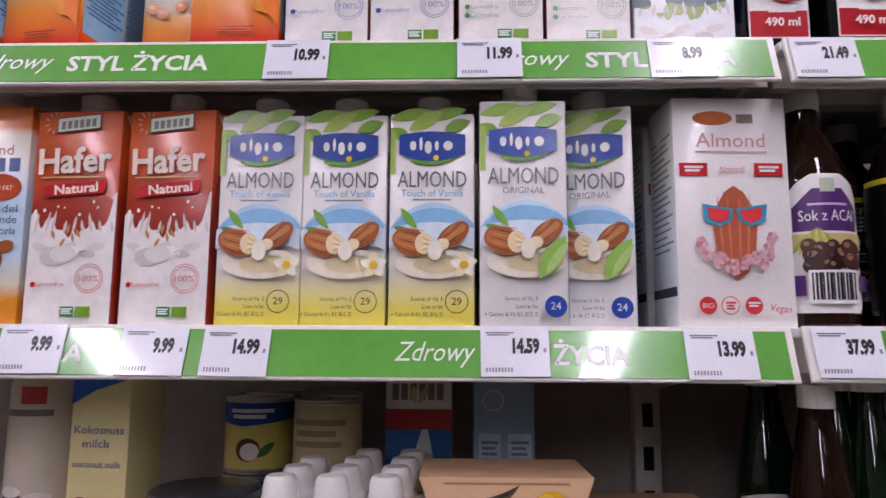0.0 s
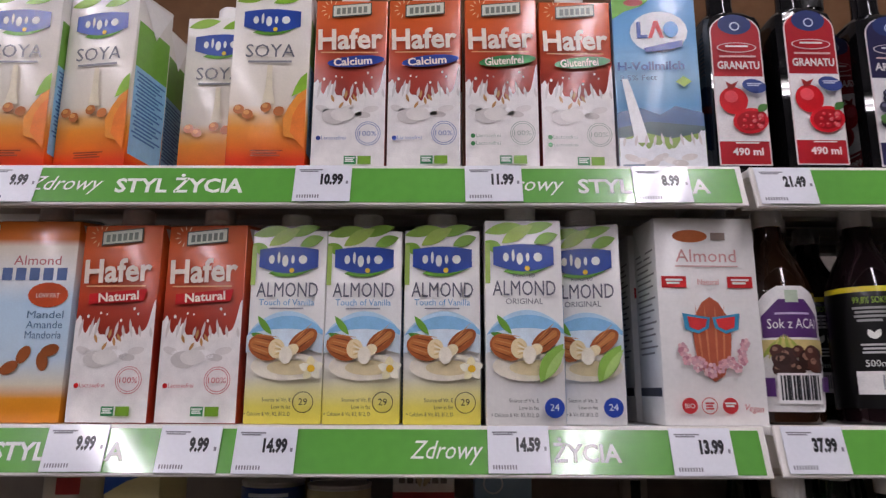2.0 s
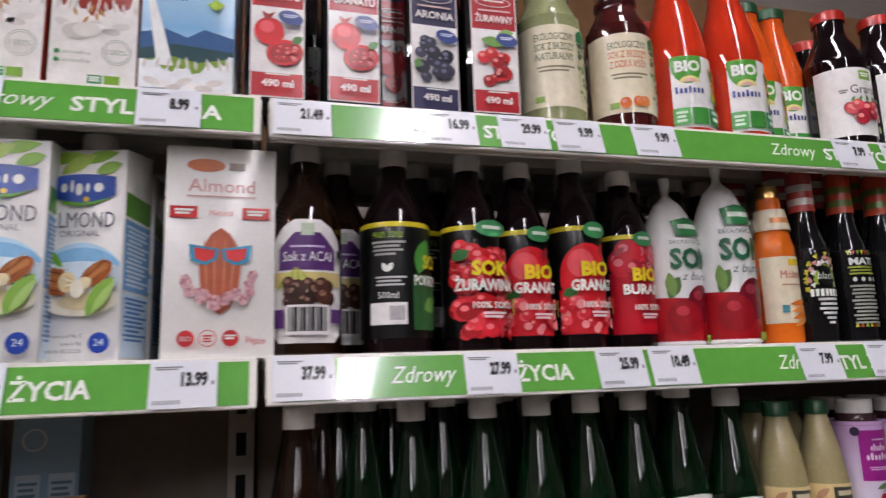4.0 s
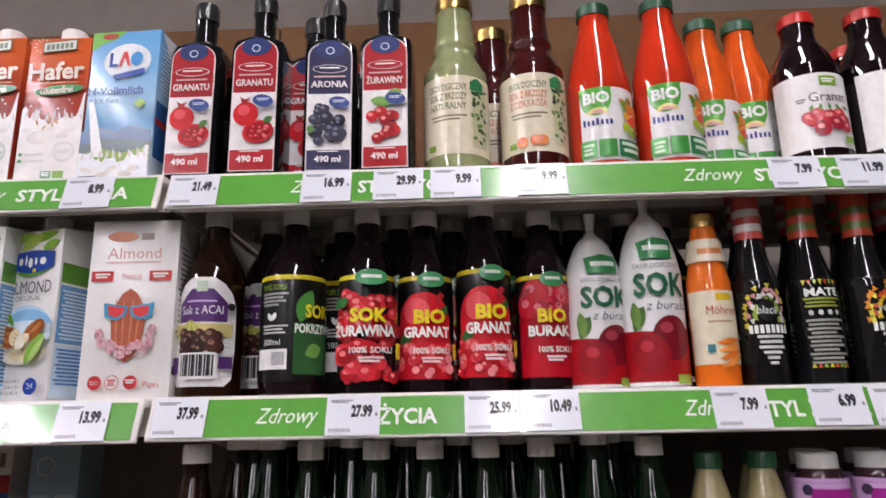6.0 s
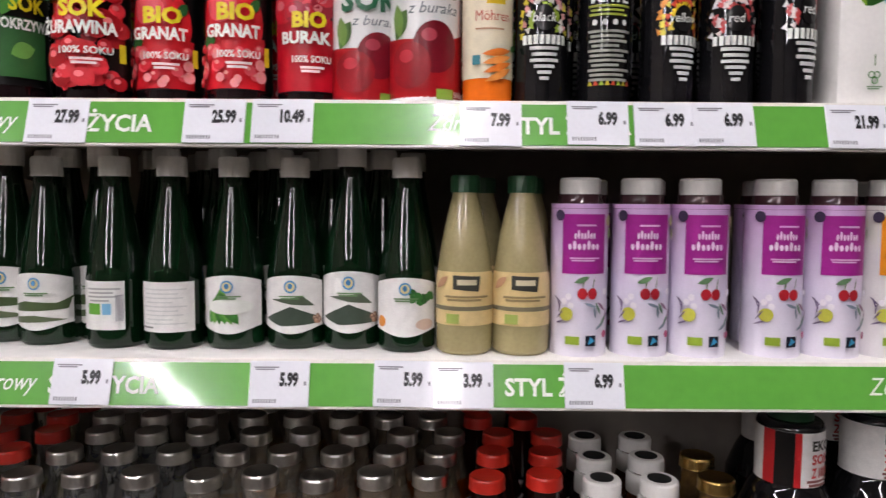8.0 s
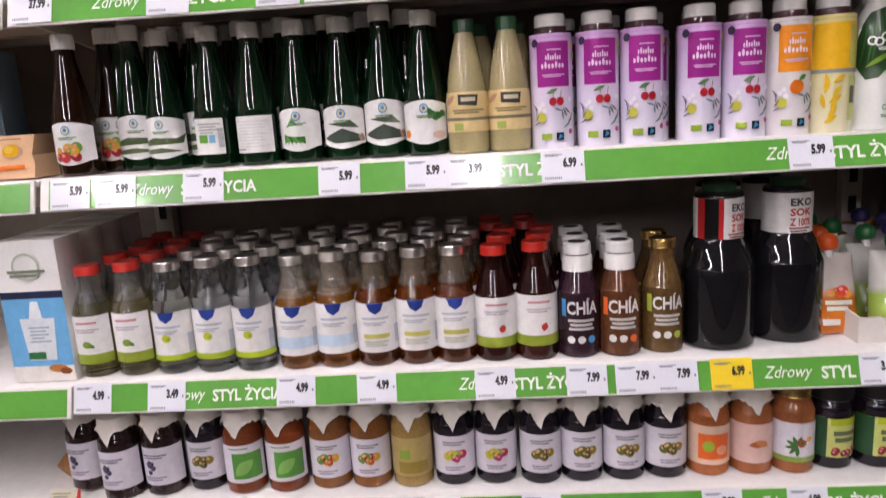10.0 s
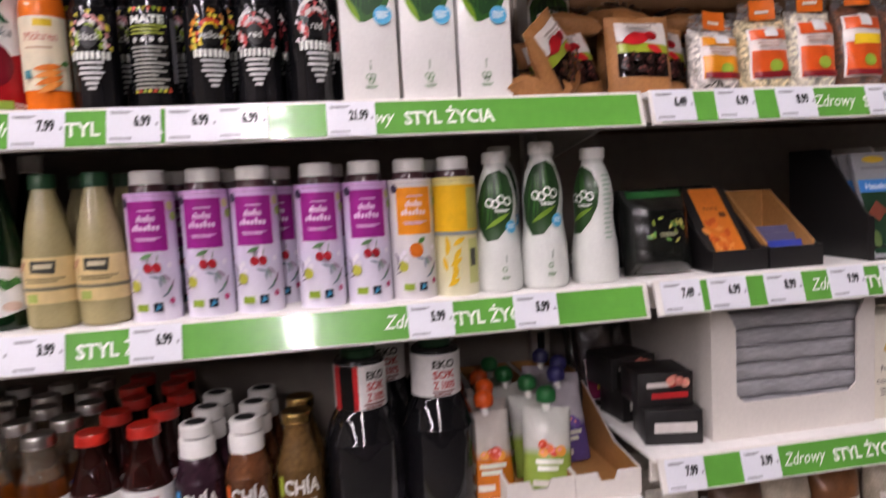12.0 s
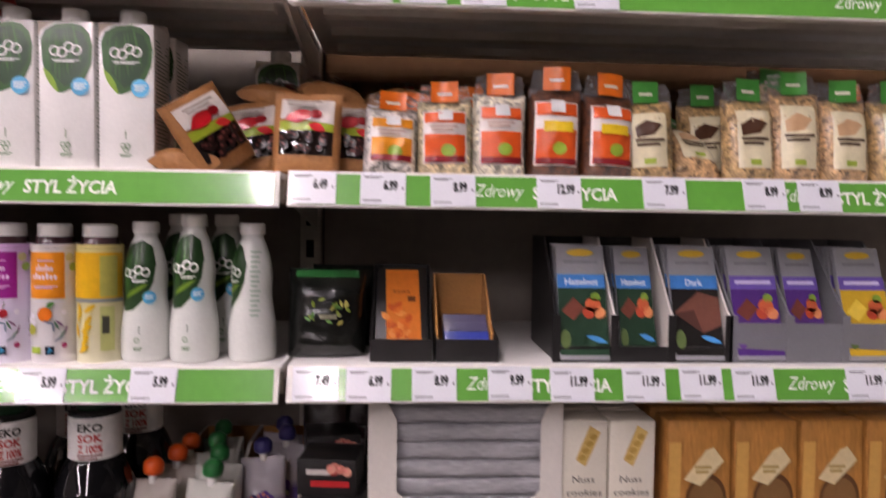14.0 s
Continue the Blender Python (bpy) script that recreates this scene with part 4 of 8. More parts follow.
def square_bottle(m, group, word, base, plate, fruit):
    rows = [(0.029, 0, 6), (0.031, 0.003, 7), (0.031, 0.158, 7), (0.030, 0.167, 5), (0.024, 0.175, 3), (0.0145, 0.180, 2), (0.013, 0.190, 2), (0.013, 0.215, 2)]
    k = 1.06
    t = bottle(m, group, "square dark bottle of fruit juice, %s label" % plate, rows, GLASS_BLACK, (0.0145, 0.022, 0.213, BLACKCAP))
    col = C(base)
    a = Art()
    w = 0.0225
    arch = lambda g: [(-w + g, 0.008 + g), (w - g, 0.008 + g), (w - g, 0.140)] + [((w - g) * math.cos(radians(q)), 0.140 + (0.018 - g) * math.sin(radians(q))) for q in range(15, 180, 15)] + [(-w + g, 0.140)]
    a.poly(arch(0), C("e6dcd8"))
    a.poly(arch(0.0012), col)
    a.rect(-w + 0.001, 0.031, w - 0.001, 0.095, C("efecea"))
    a.ell(0, 0.148, 0.015, 0.0105, C("2a3768"), n=20)
    a.ring(0, 0.146, 0.0045, 0.0012, C("c9d3e6"))
    a.ell(0, 0.124, 0.0175, 0.0052, C("e6d9d6"), n=20)
    a.ell(0, 0.124, 0.0165, 0.0044, col, n=20)
    a.bars(-0.010, 0.126, 0.010, 0.0018, 1, W1)
    a.bars(-0.016, 0.1155, 0.016, 0.0018, 1, C("d9b8b4"))
    a.text(word, 0, 0.102, 0.0105, C("ece6e2"), width=0.037, bold=0.0003)
    if fruit == "pomegranate":
        a.ell(-0.007, 0.070, 0.0125, 0.0135, C("c8141f"))
        a.ell(-0.009, 0.074, 0.006, 0.006, C("e0525a"))
        a.poly([(-0.006, 0.082), (-0.002, 0.089), (-0.008, 0.086), (-0.013, 0.089), (-0.011, 0.081)], C("9a2a26"))
        a.ell(0.006, 0.050, 0.0155, 0.0125, C("cc1826"), turn=12)
        a.ell(0.006, 0.050, 0.0125, 0.0095, C("a00e1a"), turn=12)
        blobs(a, 0.006, 0.050, 0.02, 0.014, ["d8323e", "c01828", "e46a74"], 16, 0.0022, 4)
        a.leaf(0.012, 0.058, 0.011, 0.004, 40, C("4a7a3a"))
    elif fruit == "aronia":
        blobs(a, -0.002, 0.060, 0.028, 0.040, ["2a2a3c", "1d1d2b", "3a3a4c"], 16, 0.0062, 8, "6f6f86")
        a.leaf(0.008, 0.076, 0.014, 0.006, 50, C("4a7a3a"))
        a.leaf(-0.018, 0.048, 0.010, 0.004, 80, C("5f8a4a"))
    else:
        blobs(a, 0, 0.055, 0.030, 0.030, ["b81420", "98101a", "d02834"], 14, 0.0058, 6)
        a.leaf(-0.014, 0.082, 0.022, 0.006, -12, C("6f9a4a"))
        a.leaf(0.002, 0.088, 0.016, 0.005, 10, C("88ad5f"))
    a.ell(0.0105, 0.083, 0.0105, 0.0068, C("3a4a86"), turn=-14)
    a.bars(0.004, 0.086, 0.017, 0.0012, 2, C("c9d0e6"))
    a.text("490 ml", 0, 0.016, 0.0095, C("ece6e2"), width=0.026, bold=0.0003)
    a.bars(-0.010, 0.028, 0.010, 0.0012, 1, W1)
    ob = a.make(t, "label", y=-0.0311)
    ob.scale = (1.15, 1, k)
    return t


def cream_label_bottle(m, group, red):
    rows = smooth([(0.034, 0), (0.0375, 0.005), (0.038, 0.02), (0.038, 0.118), (0.036, 0.132), (0.027, 0.150), (0.0245, 0.158), (0.026, 0.166), (0.0235, 0.176), (0.0215, 0.2), (0.0215, 0.215)])
    glass = mat("red_cider_in_glass", (0.045, 0.006, 0.006), 0.04, coat=1.0) if red else mat("pale_vinegar_in_glass", (0.25, 0.27, 0.13), 0.04, coat=1.0, vary=0.15)
    t = bottle(m, group, ("dark red" if red else "pale green") + " bottle of juice with cream paper label", rows, glass, (0.023, 0.018, 0.213, GOLD))
    a = Art()
    a.rect(-0.062, 0.022, 0.062, 0.116, CREAM)
    for k, (s, wd) in enumerate((("EKOLOGICZNY", 0.046), ("SOK Z BRZOZY", 0.046), ("NATURALNY", 0.044))):
        if red and k:
            s = ("SOK Z BRZOZY", "Z DZIKĄ RÓŻĄ")[k - 1]
        a.text(s, -0.010, 0.098 - k * 0.0115, 0.0115, C("c8744a") if red and k else C("6f7048"), width=wd, bold=0.0002)
        a.layer -= 1
    a.layer += 1
    a.bars(-0.031, 0.068, 0.012, 0.002, 2, C("7f7a5a"), gap=1.2)
    a.rect(0.019, 0.030, 0.040, 0.112, C("cfc9a4"))
    r = random.Random(2)
    for k in range(34):
        a.leaf(0.020 + r.uniform(0, 0.016), 0.032 + r.uniform(0, 0.07), 0.007, 0.0022, r.uniform(0, 360), C(("3f5a35", "6a8a4a", "2f4030")[k % 3]))
        a.layer -= 1
    a.layer += 1
    a.poly([(0.016, 0.098), (0.034, 0.098), (0.034, 0.108), (0.025, 0.114), (0.016, 0.108)], C("2f7a4a"))
    a.rect(-0.034, 0.027, -0.024, 0.034, C("7fa03f"))
    if red:
        blobs(a, -0.006, 0.033, 0.024, 0.006, ["d9702f", "e08a4a"], 4, 0.0055, 5)
    a.make(t, "label", radius=radius_of(rows))
    return t


def bio_bottle(m, group, orange):
    rows = smooth([(0.033, 0), (0.0362, 0.004), (0.0368, 0.015), (0.0368, 0.096), (0.0352, 0.118), (0.0285, 0.150), (0.0205, 0.178), (0.0182, 0.192), (0.0182, 0.204)])
    col = ("orange_juice_in_glass", C("d2541a")) if orange else ("red_juice_in_glass", C("bc3018"))
    t = bottle(m, group, ("orange" if orange else "tomato-red") + " bottle of vegetable juice with green and white label", rows, mat(col[0], col[1], 0.06, coat=1.0, vary=0.08), (0.020, 0.015, 0.200, GREENCAP), caplabel="dark green metal lid")
    a = Art()
    a.rect(-0.031, 0.010, 0.048, 0.096, WLABEL)
    green = C("4f9a32")
    a.poly([(-0.031, 0.096), (0.006, 0.096)] + [(-0.012 + 0.018 * math.cos(radians(q)), 0.084 + 0.022 * math.sin(radians(q))) for q in range(0, -181, -20)] + [(-0.031, 0.086)], green)
    a.text("BIO", -0.011, 0.0775, 0.0175, W1, width=0.030, bold=0.0008)
    a.ell(-0.010, 0.064, 0.012, 0.0075, C("e6d98a"), arc=(0, 180))
    a.ell(-0.010, 0.064, 0.007, 0.0045, C("d9a8a0"), arc=(0, 180))
    for k in range(7):
        a.rect(-0.027 + k * 0.0049, 0.0505, -0.0242 + k * 0.0049, 0.0565 + 0.002 * (k in (0, 3)), C("26357a"))
        a.layer -= 1
    a.layer += 1
    for k in range(9):
        a.leaf(0.026 + 0.002 * (k % 4), 0.070 + 0.001 * k, 0.014, 0.003, 60 + 22 * k, C(("3f7a3a", "c8641f", "6a9a3a")[k % 3]))
        a.layer -= 1
    a.layer += 1
    for x, z, q, hue in ((0.028, 0.072, 0.0060, "e0862a"), (0.038, 0.070, 0.0070, "e2702a"), (0.032, 0.060, 0.0105, "dd3a20"), (0.044, 0.056, 0.0085, "c83a2a"), (0.022, 0.048, 0.0060, "a8b62a"), (0.031, 0.045, 0.0075, "7fae2a"), (0.042, 0.044, 0.0085, "7a2452"), (0.023, 0.062, 0.0045, "e6b43a")):
        a.ell(x, z, q, q * 0.92, C(hue), n=14)
        a.layer -= 1
    a.layer += 1
    for x, z in ((0.030, 0.063), (0.043, 0.059), (0.041, 0.047), (0.030, 0.047)):
        a.ell(x, z, 0.0022, 0.0016, C("f0d9c8"), n=8)
        a.layer -= 1
    a.layer += 1
    for x0, x1, hue in ((-0.031, -0.013, "4a9a4a"), (-0.011, 0.008, "3f8a3a"), (0.010, 0.048, "2f7a4a")):
        a.rect(x0, 0.013, x1, 0.033, C(hue))
        a.layer -= 1
    a.layer += 1
    a.bars(-0.028, 0.029, -0.016, 0.0030, 3, C("c9e3c4"), gap=0.6)
    a.bars(0.013, 0.030, 0.044, 0.0040, 2, C("cfe6cc"), gap=0.9)
    a.make(t, "label", radius=radius_of(rows))
    return t


def berry_juice_bottle(m, group):
    rows = smooth([(0.035, 0), (0.0380, 0.004), (0.0385, 0.015), (0.0385, 0.108), (0.037, 0.120), (0.028, 0.142), (0.020, 0.158), (0.0185, 0.172), (0.0185, 0.182)])
    t = bottle(m, group, "dark juice bottle with white pomegranate label and red cap", rows, GLASS_DARK, (0.0205, 0.014, 0.179, REDCAP), caplabel="red metal lid")
    a = Art()
    a.rect(-0.058, 0.016, 0.058, 0.104, WLABEL)
    a.rect(-0.004, 0.088, 0.016, 0.100, C("7fa83a"))
    a.bars(-0.002, 0.097, 0.013, 0.002, 2, W1)
    a.text("Granat", 0.004, 0.070, 0.0155, C("4a4442"), width=0.042)
    a.bars(-0.030, 0.075, -0.020, 0.0018, 2, C("7f7a78"))
    blobs(a, 0.002, 0.046, 0.046, 0.018, ["b02a3a", "c8434c", "9a1f30"], 15, 0.0075, 3)
    for k in range(5):
        a.leaf(-0.018 + k * 0.010, 0.058, 0.008, 0.002, 60 + 20 * k, C("5f8a3a"))
        a.layer -= 1
    a.rect(0.014, 0.020, 0.026, 0.028, C("7fa03f"))
    a.make(t, "label", radius=radius_of(rows))
    return t


JUICE = smooth([(0.0275, 0), (0.0305, 0.004), (0.031, 0.012), (0.031, 0.106), (0.0303, 0.120), (0.0279, 0.132), (0.0232, 0.146), (0.0168, 0.160), (0.0132, 0.170), (0.0125, 0.186)])


def dark_juice_bottle(m, group, kind):
    what = {"acai": "purple and white acai label", "back": "black printed back label", "cranberry": "cranberry label", "pomegranate": "pomegranate label", "beet": "beetroot label"}[kind]
    rows = [(r * (1.0 + (0.14 if kind in ("acai", "back") else 0.0) * min(1.0, max(0.0, (0.160 - z) / 0.04))), z) for r, z in JUICE]
    t = bottle(m, group, "dark juice bottle with %s and white cap" % what, rows, GLASS_BROWN if kind == "acai" else GLASS_DARK, (0.0148, 0.017, 0.181, CAPWHITE), caplabel="white ribbed screw cap")
    rf = radius_of(rows)
    a = Art()
    if kind == "acai":
        edge = lambda g: [(-0.034 + g, 0.018 + g), (-0.028, 0.011 + g), (0.028, 0.011 + g), (0.036 - g, 0.018 + g), (0.039 - g, 0.050), (0.038 - g, 0.090), (0.033 - g, 0.104 - g), (0.024, 0.114 - g), (0.012, 0.121 - g), (-0.012, 0.121 - g), (-0.024, 0.114 - g), (-0.033 + g, 0.104 - g), (-0.038 + g, 0.090), (-0.039 + g, 0.050)]
        a.poly(edge(0), WLABEL)
        a.poly([(-0.028, 0.075), (0.028, 0.075), (0.028, 0.094), (0.012, 0.109), (-0.012, 0.109), (-0.028, 0.094)], C("4f2a66"))
        a.rect(-0.006, 0.106, 0.006, 0.117, C("b9c9b0"))
        a.text("Sok z ACAI", 0.0, 0.083, 0.0125, W1, width=0.046)
        a.bars(-0.016, 0.097, 0.016, 0.0018, 1, C("c9b9d6"))
        a.rect(-0.034, 0.060, 0.034, 0.073, C("c9b87a"))
        for k in range(7):
            a.leaf(-0.030 + k * 0.006, 0.056, 0.022, 0.002, 50 + k * 12, C(("9aa84a", "c2b96a")[k % 2]))
            a.layer -= 1
        blobs(a, 0.004, 0.056, 0.046, 0.020, ["2f1c18", "4a2a22", "3a2420"], 20, 0.0068, 7, "8a6a5a")
        a.rect(-0.034, 0.024, -0.020, 0.040, C("4f2a66"))
        a.layer -= 1
        a.rect(0.020, 0.028, 0.034, 0.040, C("4f2a66"))
        a.rect(-0.018, 0.018, 0.018, 0.044, C("eeecea"))
        for k in range(14):
            a.rect(-0.016 + k * 0.0023, 0.021, -0.0148 + k * 0.0023 + 0.0005 * (k % 3), 0.042, BLACKINK)
            a.layer -= 1
        a.ell(0.030, 0.090, 0.004, 0.004, BLACKINK)
        a.make(t, "label", radius=rf)
        return t
    a.rect(-0.062, 0.014, 0.062, 0.1215, C("0b0b0c"))
    a.rect(-0.062, 0.1165, 0.062, 0.1215, C("d2c22a"))
    if kind == "back":
        for z, w, s in ((0.106, 0.030, "99,8% SOKU"), (0.050, 0.020, "500ml")):
            a.text(s, -0.014, z, 0.0085, C("8fb23a") if z > 0.1 else W1, width=w)
            a.layer -= 1
        a.bars(-0.030, 0.103, 0.004, 0.0022, 4, C("9a9a98"), gap=0.7)
        a.leaf(-0.014, 0.074, 0.010, 0.003, 60, W1)
        a.leaf(-0.014, 0.074, 0.010, 0.003, 120, W1)
        a.bars(-0.026, 0.070, 0.004, 0.0018, 3, C("bdbdbb"), gap=0.9)
        a.rect(-0.032, 0.026, 0.004, 0.046, WLABEL)
        for k in range(7):
            a.rect(-0.012 + k * 0.002, 0.030, -0.0109 + k * 0.002, 0.043, GREYINK)
            a.layer -= 1
        a.rect(0.010, 0.021, 0.052, 0.072, C("2f5a30"))
        a.leaf(0.016, 0.072, 0.036, 0.010, 70, C("4a8a3a"))
        a.leaf(0.022, 0.04, 0.020, 0.008, 20, C("6a9a4a"))
        a.text("SOK", 0.036, 0.078, 0.018, C("e0cf2a"), width=0.030, bold=0.0006)
        a.text("POKRZYWA", 0.034, 0.062, 0.0125, W1, width=0.046, bold=0.0004)
    else:
        if kind == "cranberry":
            blobs(a, 0.004, 0.058, 0.058, 0.084, ["c2141f", "dc3440", "9c0f1a", "cf2430"], 84, 0.0072, 12, "f07a80")
            a.leaf(-0.024, 0.086, 0.016, 0.006, 30, C("2f6a35"))
            words = ("SOK", "ŻURAWINA", "100% SOKU")
        elif kind == "pomegranate":
            a.rect(-0.034, 0.015, 0.034, 0.058, C("c41a28"))
            a.ell(0, 0.070, 0.032, 0.034, C("d01f2c"), n=28)
            a.ell(-0.008, 0.084, 0.015, 0.014, C("e0505a"), n=20)
            a.poly([(0.014, 0.09), (0.024, 0.101), (0.019, 0.104), (0.012, 0.098)], C("a82a30"))
            a.leaf(0.020, 0.078, 0.014, 0.005, 60, C("2f6a3a"))
            a.leaf(-0.030, 0.050, 0.018, 0.007, 20, C("3f7a3a"))
            blobs(a, 0.0, 0.034, 0.058, 0.030, ["e0525c", "cc2434", "e88f92"], 26, 0.0048, 5)
            words = ("BIO", "GRANAT", "100% SOKU")
        else:
            a.rect(-0.034, 0.015, 0.034, 0.080, C("a80f22"))
            blobs(a, 0.0, 0.092, 0.044, 0.024, ["bc1a2c", "cf3442", "98122a"], 16, 0.0125, 5, "d4747c")
            a.leaf(-0.026, 0.098, 0.014, 0.004, 40, C("9a3a44"))
            words = ("BIO", "BURAK", "100% SOKU")
        a.ell(0.008, 0.1165, 0.0135, 0.0085, C("3f8a56"), n=14)
        a.bars(0.000, 0.119, 0.016, 0.0035, 1, C("dfeadd"))
        a.text(words[0], 0.006, 0.0715, 0.0185, C("ead42a"), width=0.030, bold=0.0009)
        a.text(words[1], 0.003, 0.0570, 0.0145, W1, width=0.050 if len(words[1]) > 6 else 0.044, bold=0.0006)
        a.text(words[2], 0.008, 0.0400, 0.0085, W1, width=0.034, bold=0.0002)
        a.bars(-0.002, 0.0365, 0.018, 0.0022, 2, C("ecd8d6"))
        a.rect(0.0285, 0.034, 0.033, 0.050, C("d9c22a"))
    a.make(t, "label", radius=rf)
    return t


def sleeve_bottle(m, group):
    rows = smooth([(0.029, 0), (0.0325, 0.004), (0.0335, 0.012), (0.0335, 0.095), (0.032, 0.112), (0.0275, 0.132), (0.018, 0.152), (0.008, 0.162), (0.0045, 0.167), (0.006, 0.178), (0.007, 0.186)])
    film = mat("white_shrink_film", C("e8e8e6"), 0.28, vary=0.05, coat=0.3, bump=0.06)
    t = bottle(m, group, "beetroot juice bottle in white twisted shrink film", rows, film)
    a = Art()
    a.poly([(-0.050, 0.003), (0.050, 0.003), (0.050, 0.058), (0.030, 0.052), (-0.010, 0.050), (-0.050, 0.052)], C("98101c"))
    a.leaf(-0.030, 0.050, 0.026, 0.008, 60, C("4a6a35"))
    a.leaf(-0.024, 0.052, 0.026, 0.007, 100, C("6a8a45"))
    a.ell(0.010, 0.044, 0.021, 0.020, C("6a0c1c"), n=22)
    a.ell(0.004, 0.053, 0.007, 0.005, C("a03a48"))
    a.ell(-0.014, 0.030, 0.020, 0.018, C("86101c"), n=22)
    a.ell(-0.017, 0.037, 0.007, 0.005, C("b0303c"))
    a.text("SOK", 0.002, 0.082, 0.029, C("1f5a3c"), width=0.056, bold=0.0010)
    a.text("z buraka", 0.008, 0.069, 0.012, C("5f6a70"), width=0.046, shear=0.3)
    a.text("EKOLOGICZNY", 0.0, 0.1075, 0.0062, C("3a4a40"), width=0.048)
    a.poly([(-0.016, 0.116), (0.016, 0.116), (0.018, 0.134), (0.0, 0.137), (-0.018, 0.133)], C("2f7a45"))
    a.bars(-0.012, 0.129, 0.014, 0.005, 1, C("dfeadd"))
    a.rect(0.010, 0.004, 0.026, 0.012, C("7fa03f"))
    a.text("500ml", 0.034, 0.006, 0.0065, W1, width=0.014)
    a.make(t, "print", radius=radius_of(rows))
    return t


def carrot_bottle(m, group):
    rows = smooth([(0.021, 0), (0.0228, 0.004), (0.0230, 0.012), (0.0230, 0.095), (0.021, 0.112), (0.0165, 0.135), (0.0135, 0.155), (0.0125, 0.165)])
    t = bottle(m, group, "slim orange carrot juice bottle with cream label", rows, mat("carrot_juice_in_glass", C("d96a1c"), 0.06, coat=1.0, vary=0.06), (0.0135, 0.014, 0.162, GOLD), caplabel="gold metal lid")
    a = Art()
    a.rect(-0.034, 0.022, 0.034, 0.094, CREAM)
    a.rect(-0.002, 0.084, 0.016, 0.091, C("d9b82a"))
    a.text("Möhren", 0.004, 0.070, 0.0125, C("b03a2c"), width=0.032)
    a.bars(-0.012, 0.064, 0.014, 0.0015, 1, C("b08a6a"))
    for k in range(4):
        a.leaf(0.022, 0.046 - k * 0.005, 0.028, 0.0035, 188 + k * 6, C(("d9762a", "e08f45")[k % 2]))
    a.leaf(0.020, 0.046, 0.010, 0.003, 20, C("4a7a35"))
    a.rect(-0.014, 0.033, -0.007, 0.041, C("3f7f8a"))
    a.rect(-0.030, 0.124, 0.030, 0.148, C("d9cdb0"))
    a.rect(-0.012, 0.132, 0.012, 0.138, C("c9804a"))
    a.make(t, "label", radius=radius_of(rows))
    return t


def mate_bottle(m, group, kind):
    rows = smooth([(0.022, 0), (0.0242, 0.004), (0.0245, 0.010), (0.0245, 0.088), (0.023, 0.100), (0.0165, 0.122), (0.0135, 0.140), (0.013, 0.160), (0.013, 0.178)])
    t = bottle(m, group, "black yerba mate bottle with printed triangles and striped foil neck", rows, GLASS_BLACK)
    stripes = ("b0413c", "d9cfc6") if kind != "back" and kind != "yellow" else ("b8452c", "5f6a2c")
    rf = radius_of(rows)
    f = Art()
    for k in range(5):
        f.rect(-0.045, 0.140 + k * 0.0075, 0.045, 0.1475 + k * 0.0075, C(stripes[k % 2]))
        f.layer = 1
    f.make(t, "foil_neck", radius=lambda z: rf(z) + 0.0012, label="striped foil neck wrap")
    part("cap", lathe([(0.0145, 0.1775), (0.0148, 0.184), (0.013, 0.186)], 24), ink(C(stripes[0])), t)
    a = Art()
    r = random.Random({"back": 1, "yellow": 2, "red": 3, "black": 4}[kind])
    cols = {"red": ("b03a3a", "d9c9c6", "c8585a", "e6e2e0"), "yellow": ("d9b92a", "c8452c", "e0d24a", "d98a2a")}.get(kind, ("8fa83a", "d9d2cf", "c88a8a", "c9b93a"))
    if kind == "back":
        for k in range(8):
            for z, up in ((0.097, -1), (0.016, 1)):
                x = -0.020 + k * 0.0053
                a.poly([(x, z), (x + 0.0045, z), (x + 0.0022, z + 0.005 * up)], C(("c8b93a", "b8452c", "8fa83a")[k % 3]))
                a.layer -= 1
        a.text("MATE", -0.0, 0.082, 0.010, W1, width=0.036, bold=0.0004)
        a.bars(-0.020, 0.080, 0.020, 0.002, 3, C("8f9a3a"), gap=0.7)
        for k in range(4):
            a.ell(-0.014 + k * 0.009, 0.066, 0.0024, 0.0024, C("c9c9c6"), n=10)
            a.layer -= 1
        a.bars(-0.020, 0.060, 0.020, 0.0022, 11, C("8f8f88"), gap=0.75)
        a.rect(0.026, 0.026, 0.034, 0.088, C("77777a"))
    else:
        for k in range(64):
            q = r.uniform(-0.35, math.pi + 0.35)
            rad = 0.0125 + 0.0105 * (k % 4) / 3
            x, z, s = rad * math.cos(q), 0.064 + rad * math.sin(q) * 1.25, 0.0034
            tn = r.uniform(0, 6.28)
            a.poly([(x + s * math.cos(tn + g), z + s * math.sin(tn + g)) for g in (0, 2.1, 4.2)], C(cols[k % 4]))
            a.layer -= 1
        a.layer += 1
        a.ell(0, 0.069, 0.0095, 0.0105, C("0d0d0d"))
        a.text(kind, 0, 0.066, 0.0105, W1, shear=0.2)
        for k in range(8):
            a.rect(-0.020 + k * 0.0052, 0.048, -0.0163 + k * 0.0052, 0.0555, W1)
            a.layer -= 1
        a.layer += 1
        for k, wd in enumerate((0.026, 0.022, 0.025, 0.018, 0.012, 0.008)):
            a.rect(-wd / 2, 0.0435 - k * 0.0048, wd / 2, 0.0462 - k * 0.0048, C("c9c9c6"))
            a.layer -= 1
    a.make(t, "print", radius=rf)
    return t


GREENB = smooth([(0.0255, 0), (0.0275, 0.003), (0.028, 0.010), (0.028, 0.060), (0.026, 0.078), (0.0195, 0.110), (0.0145, 0.135), (0.0125, 0.148), (0.0125, 0.160)])


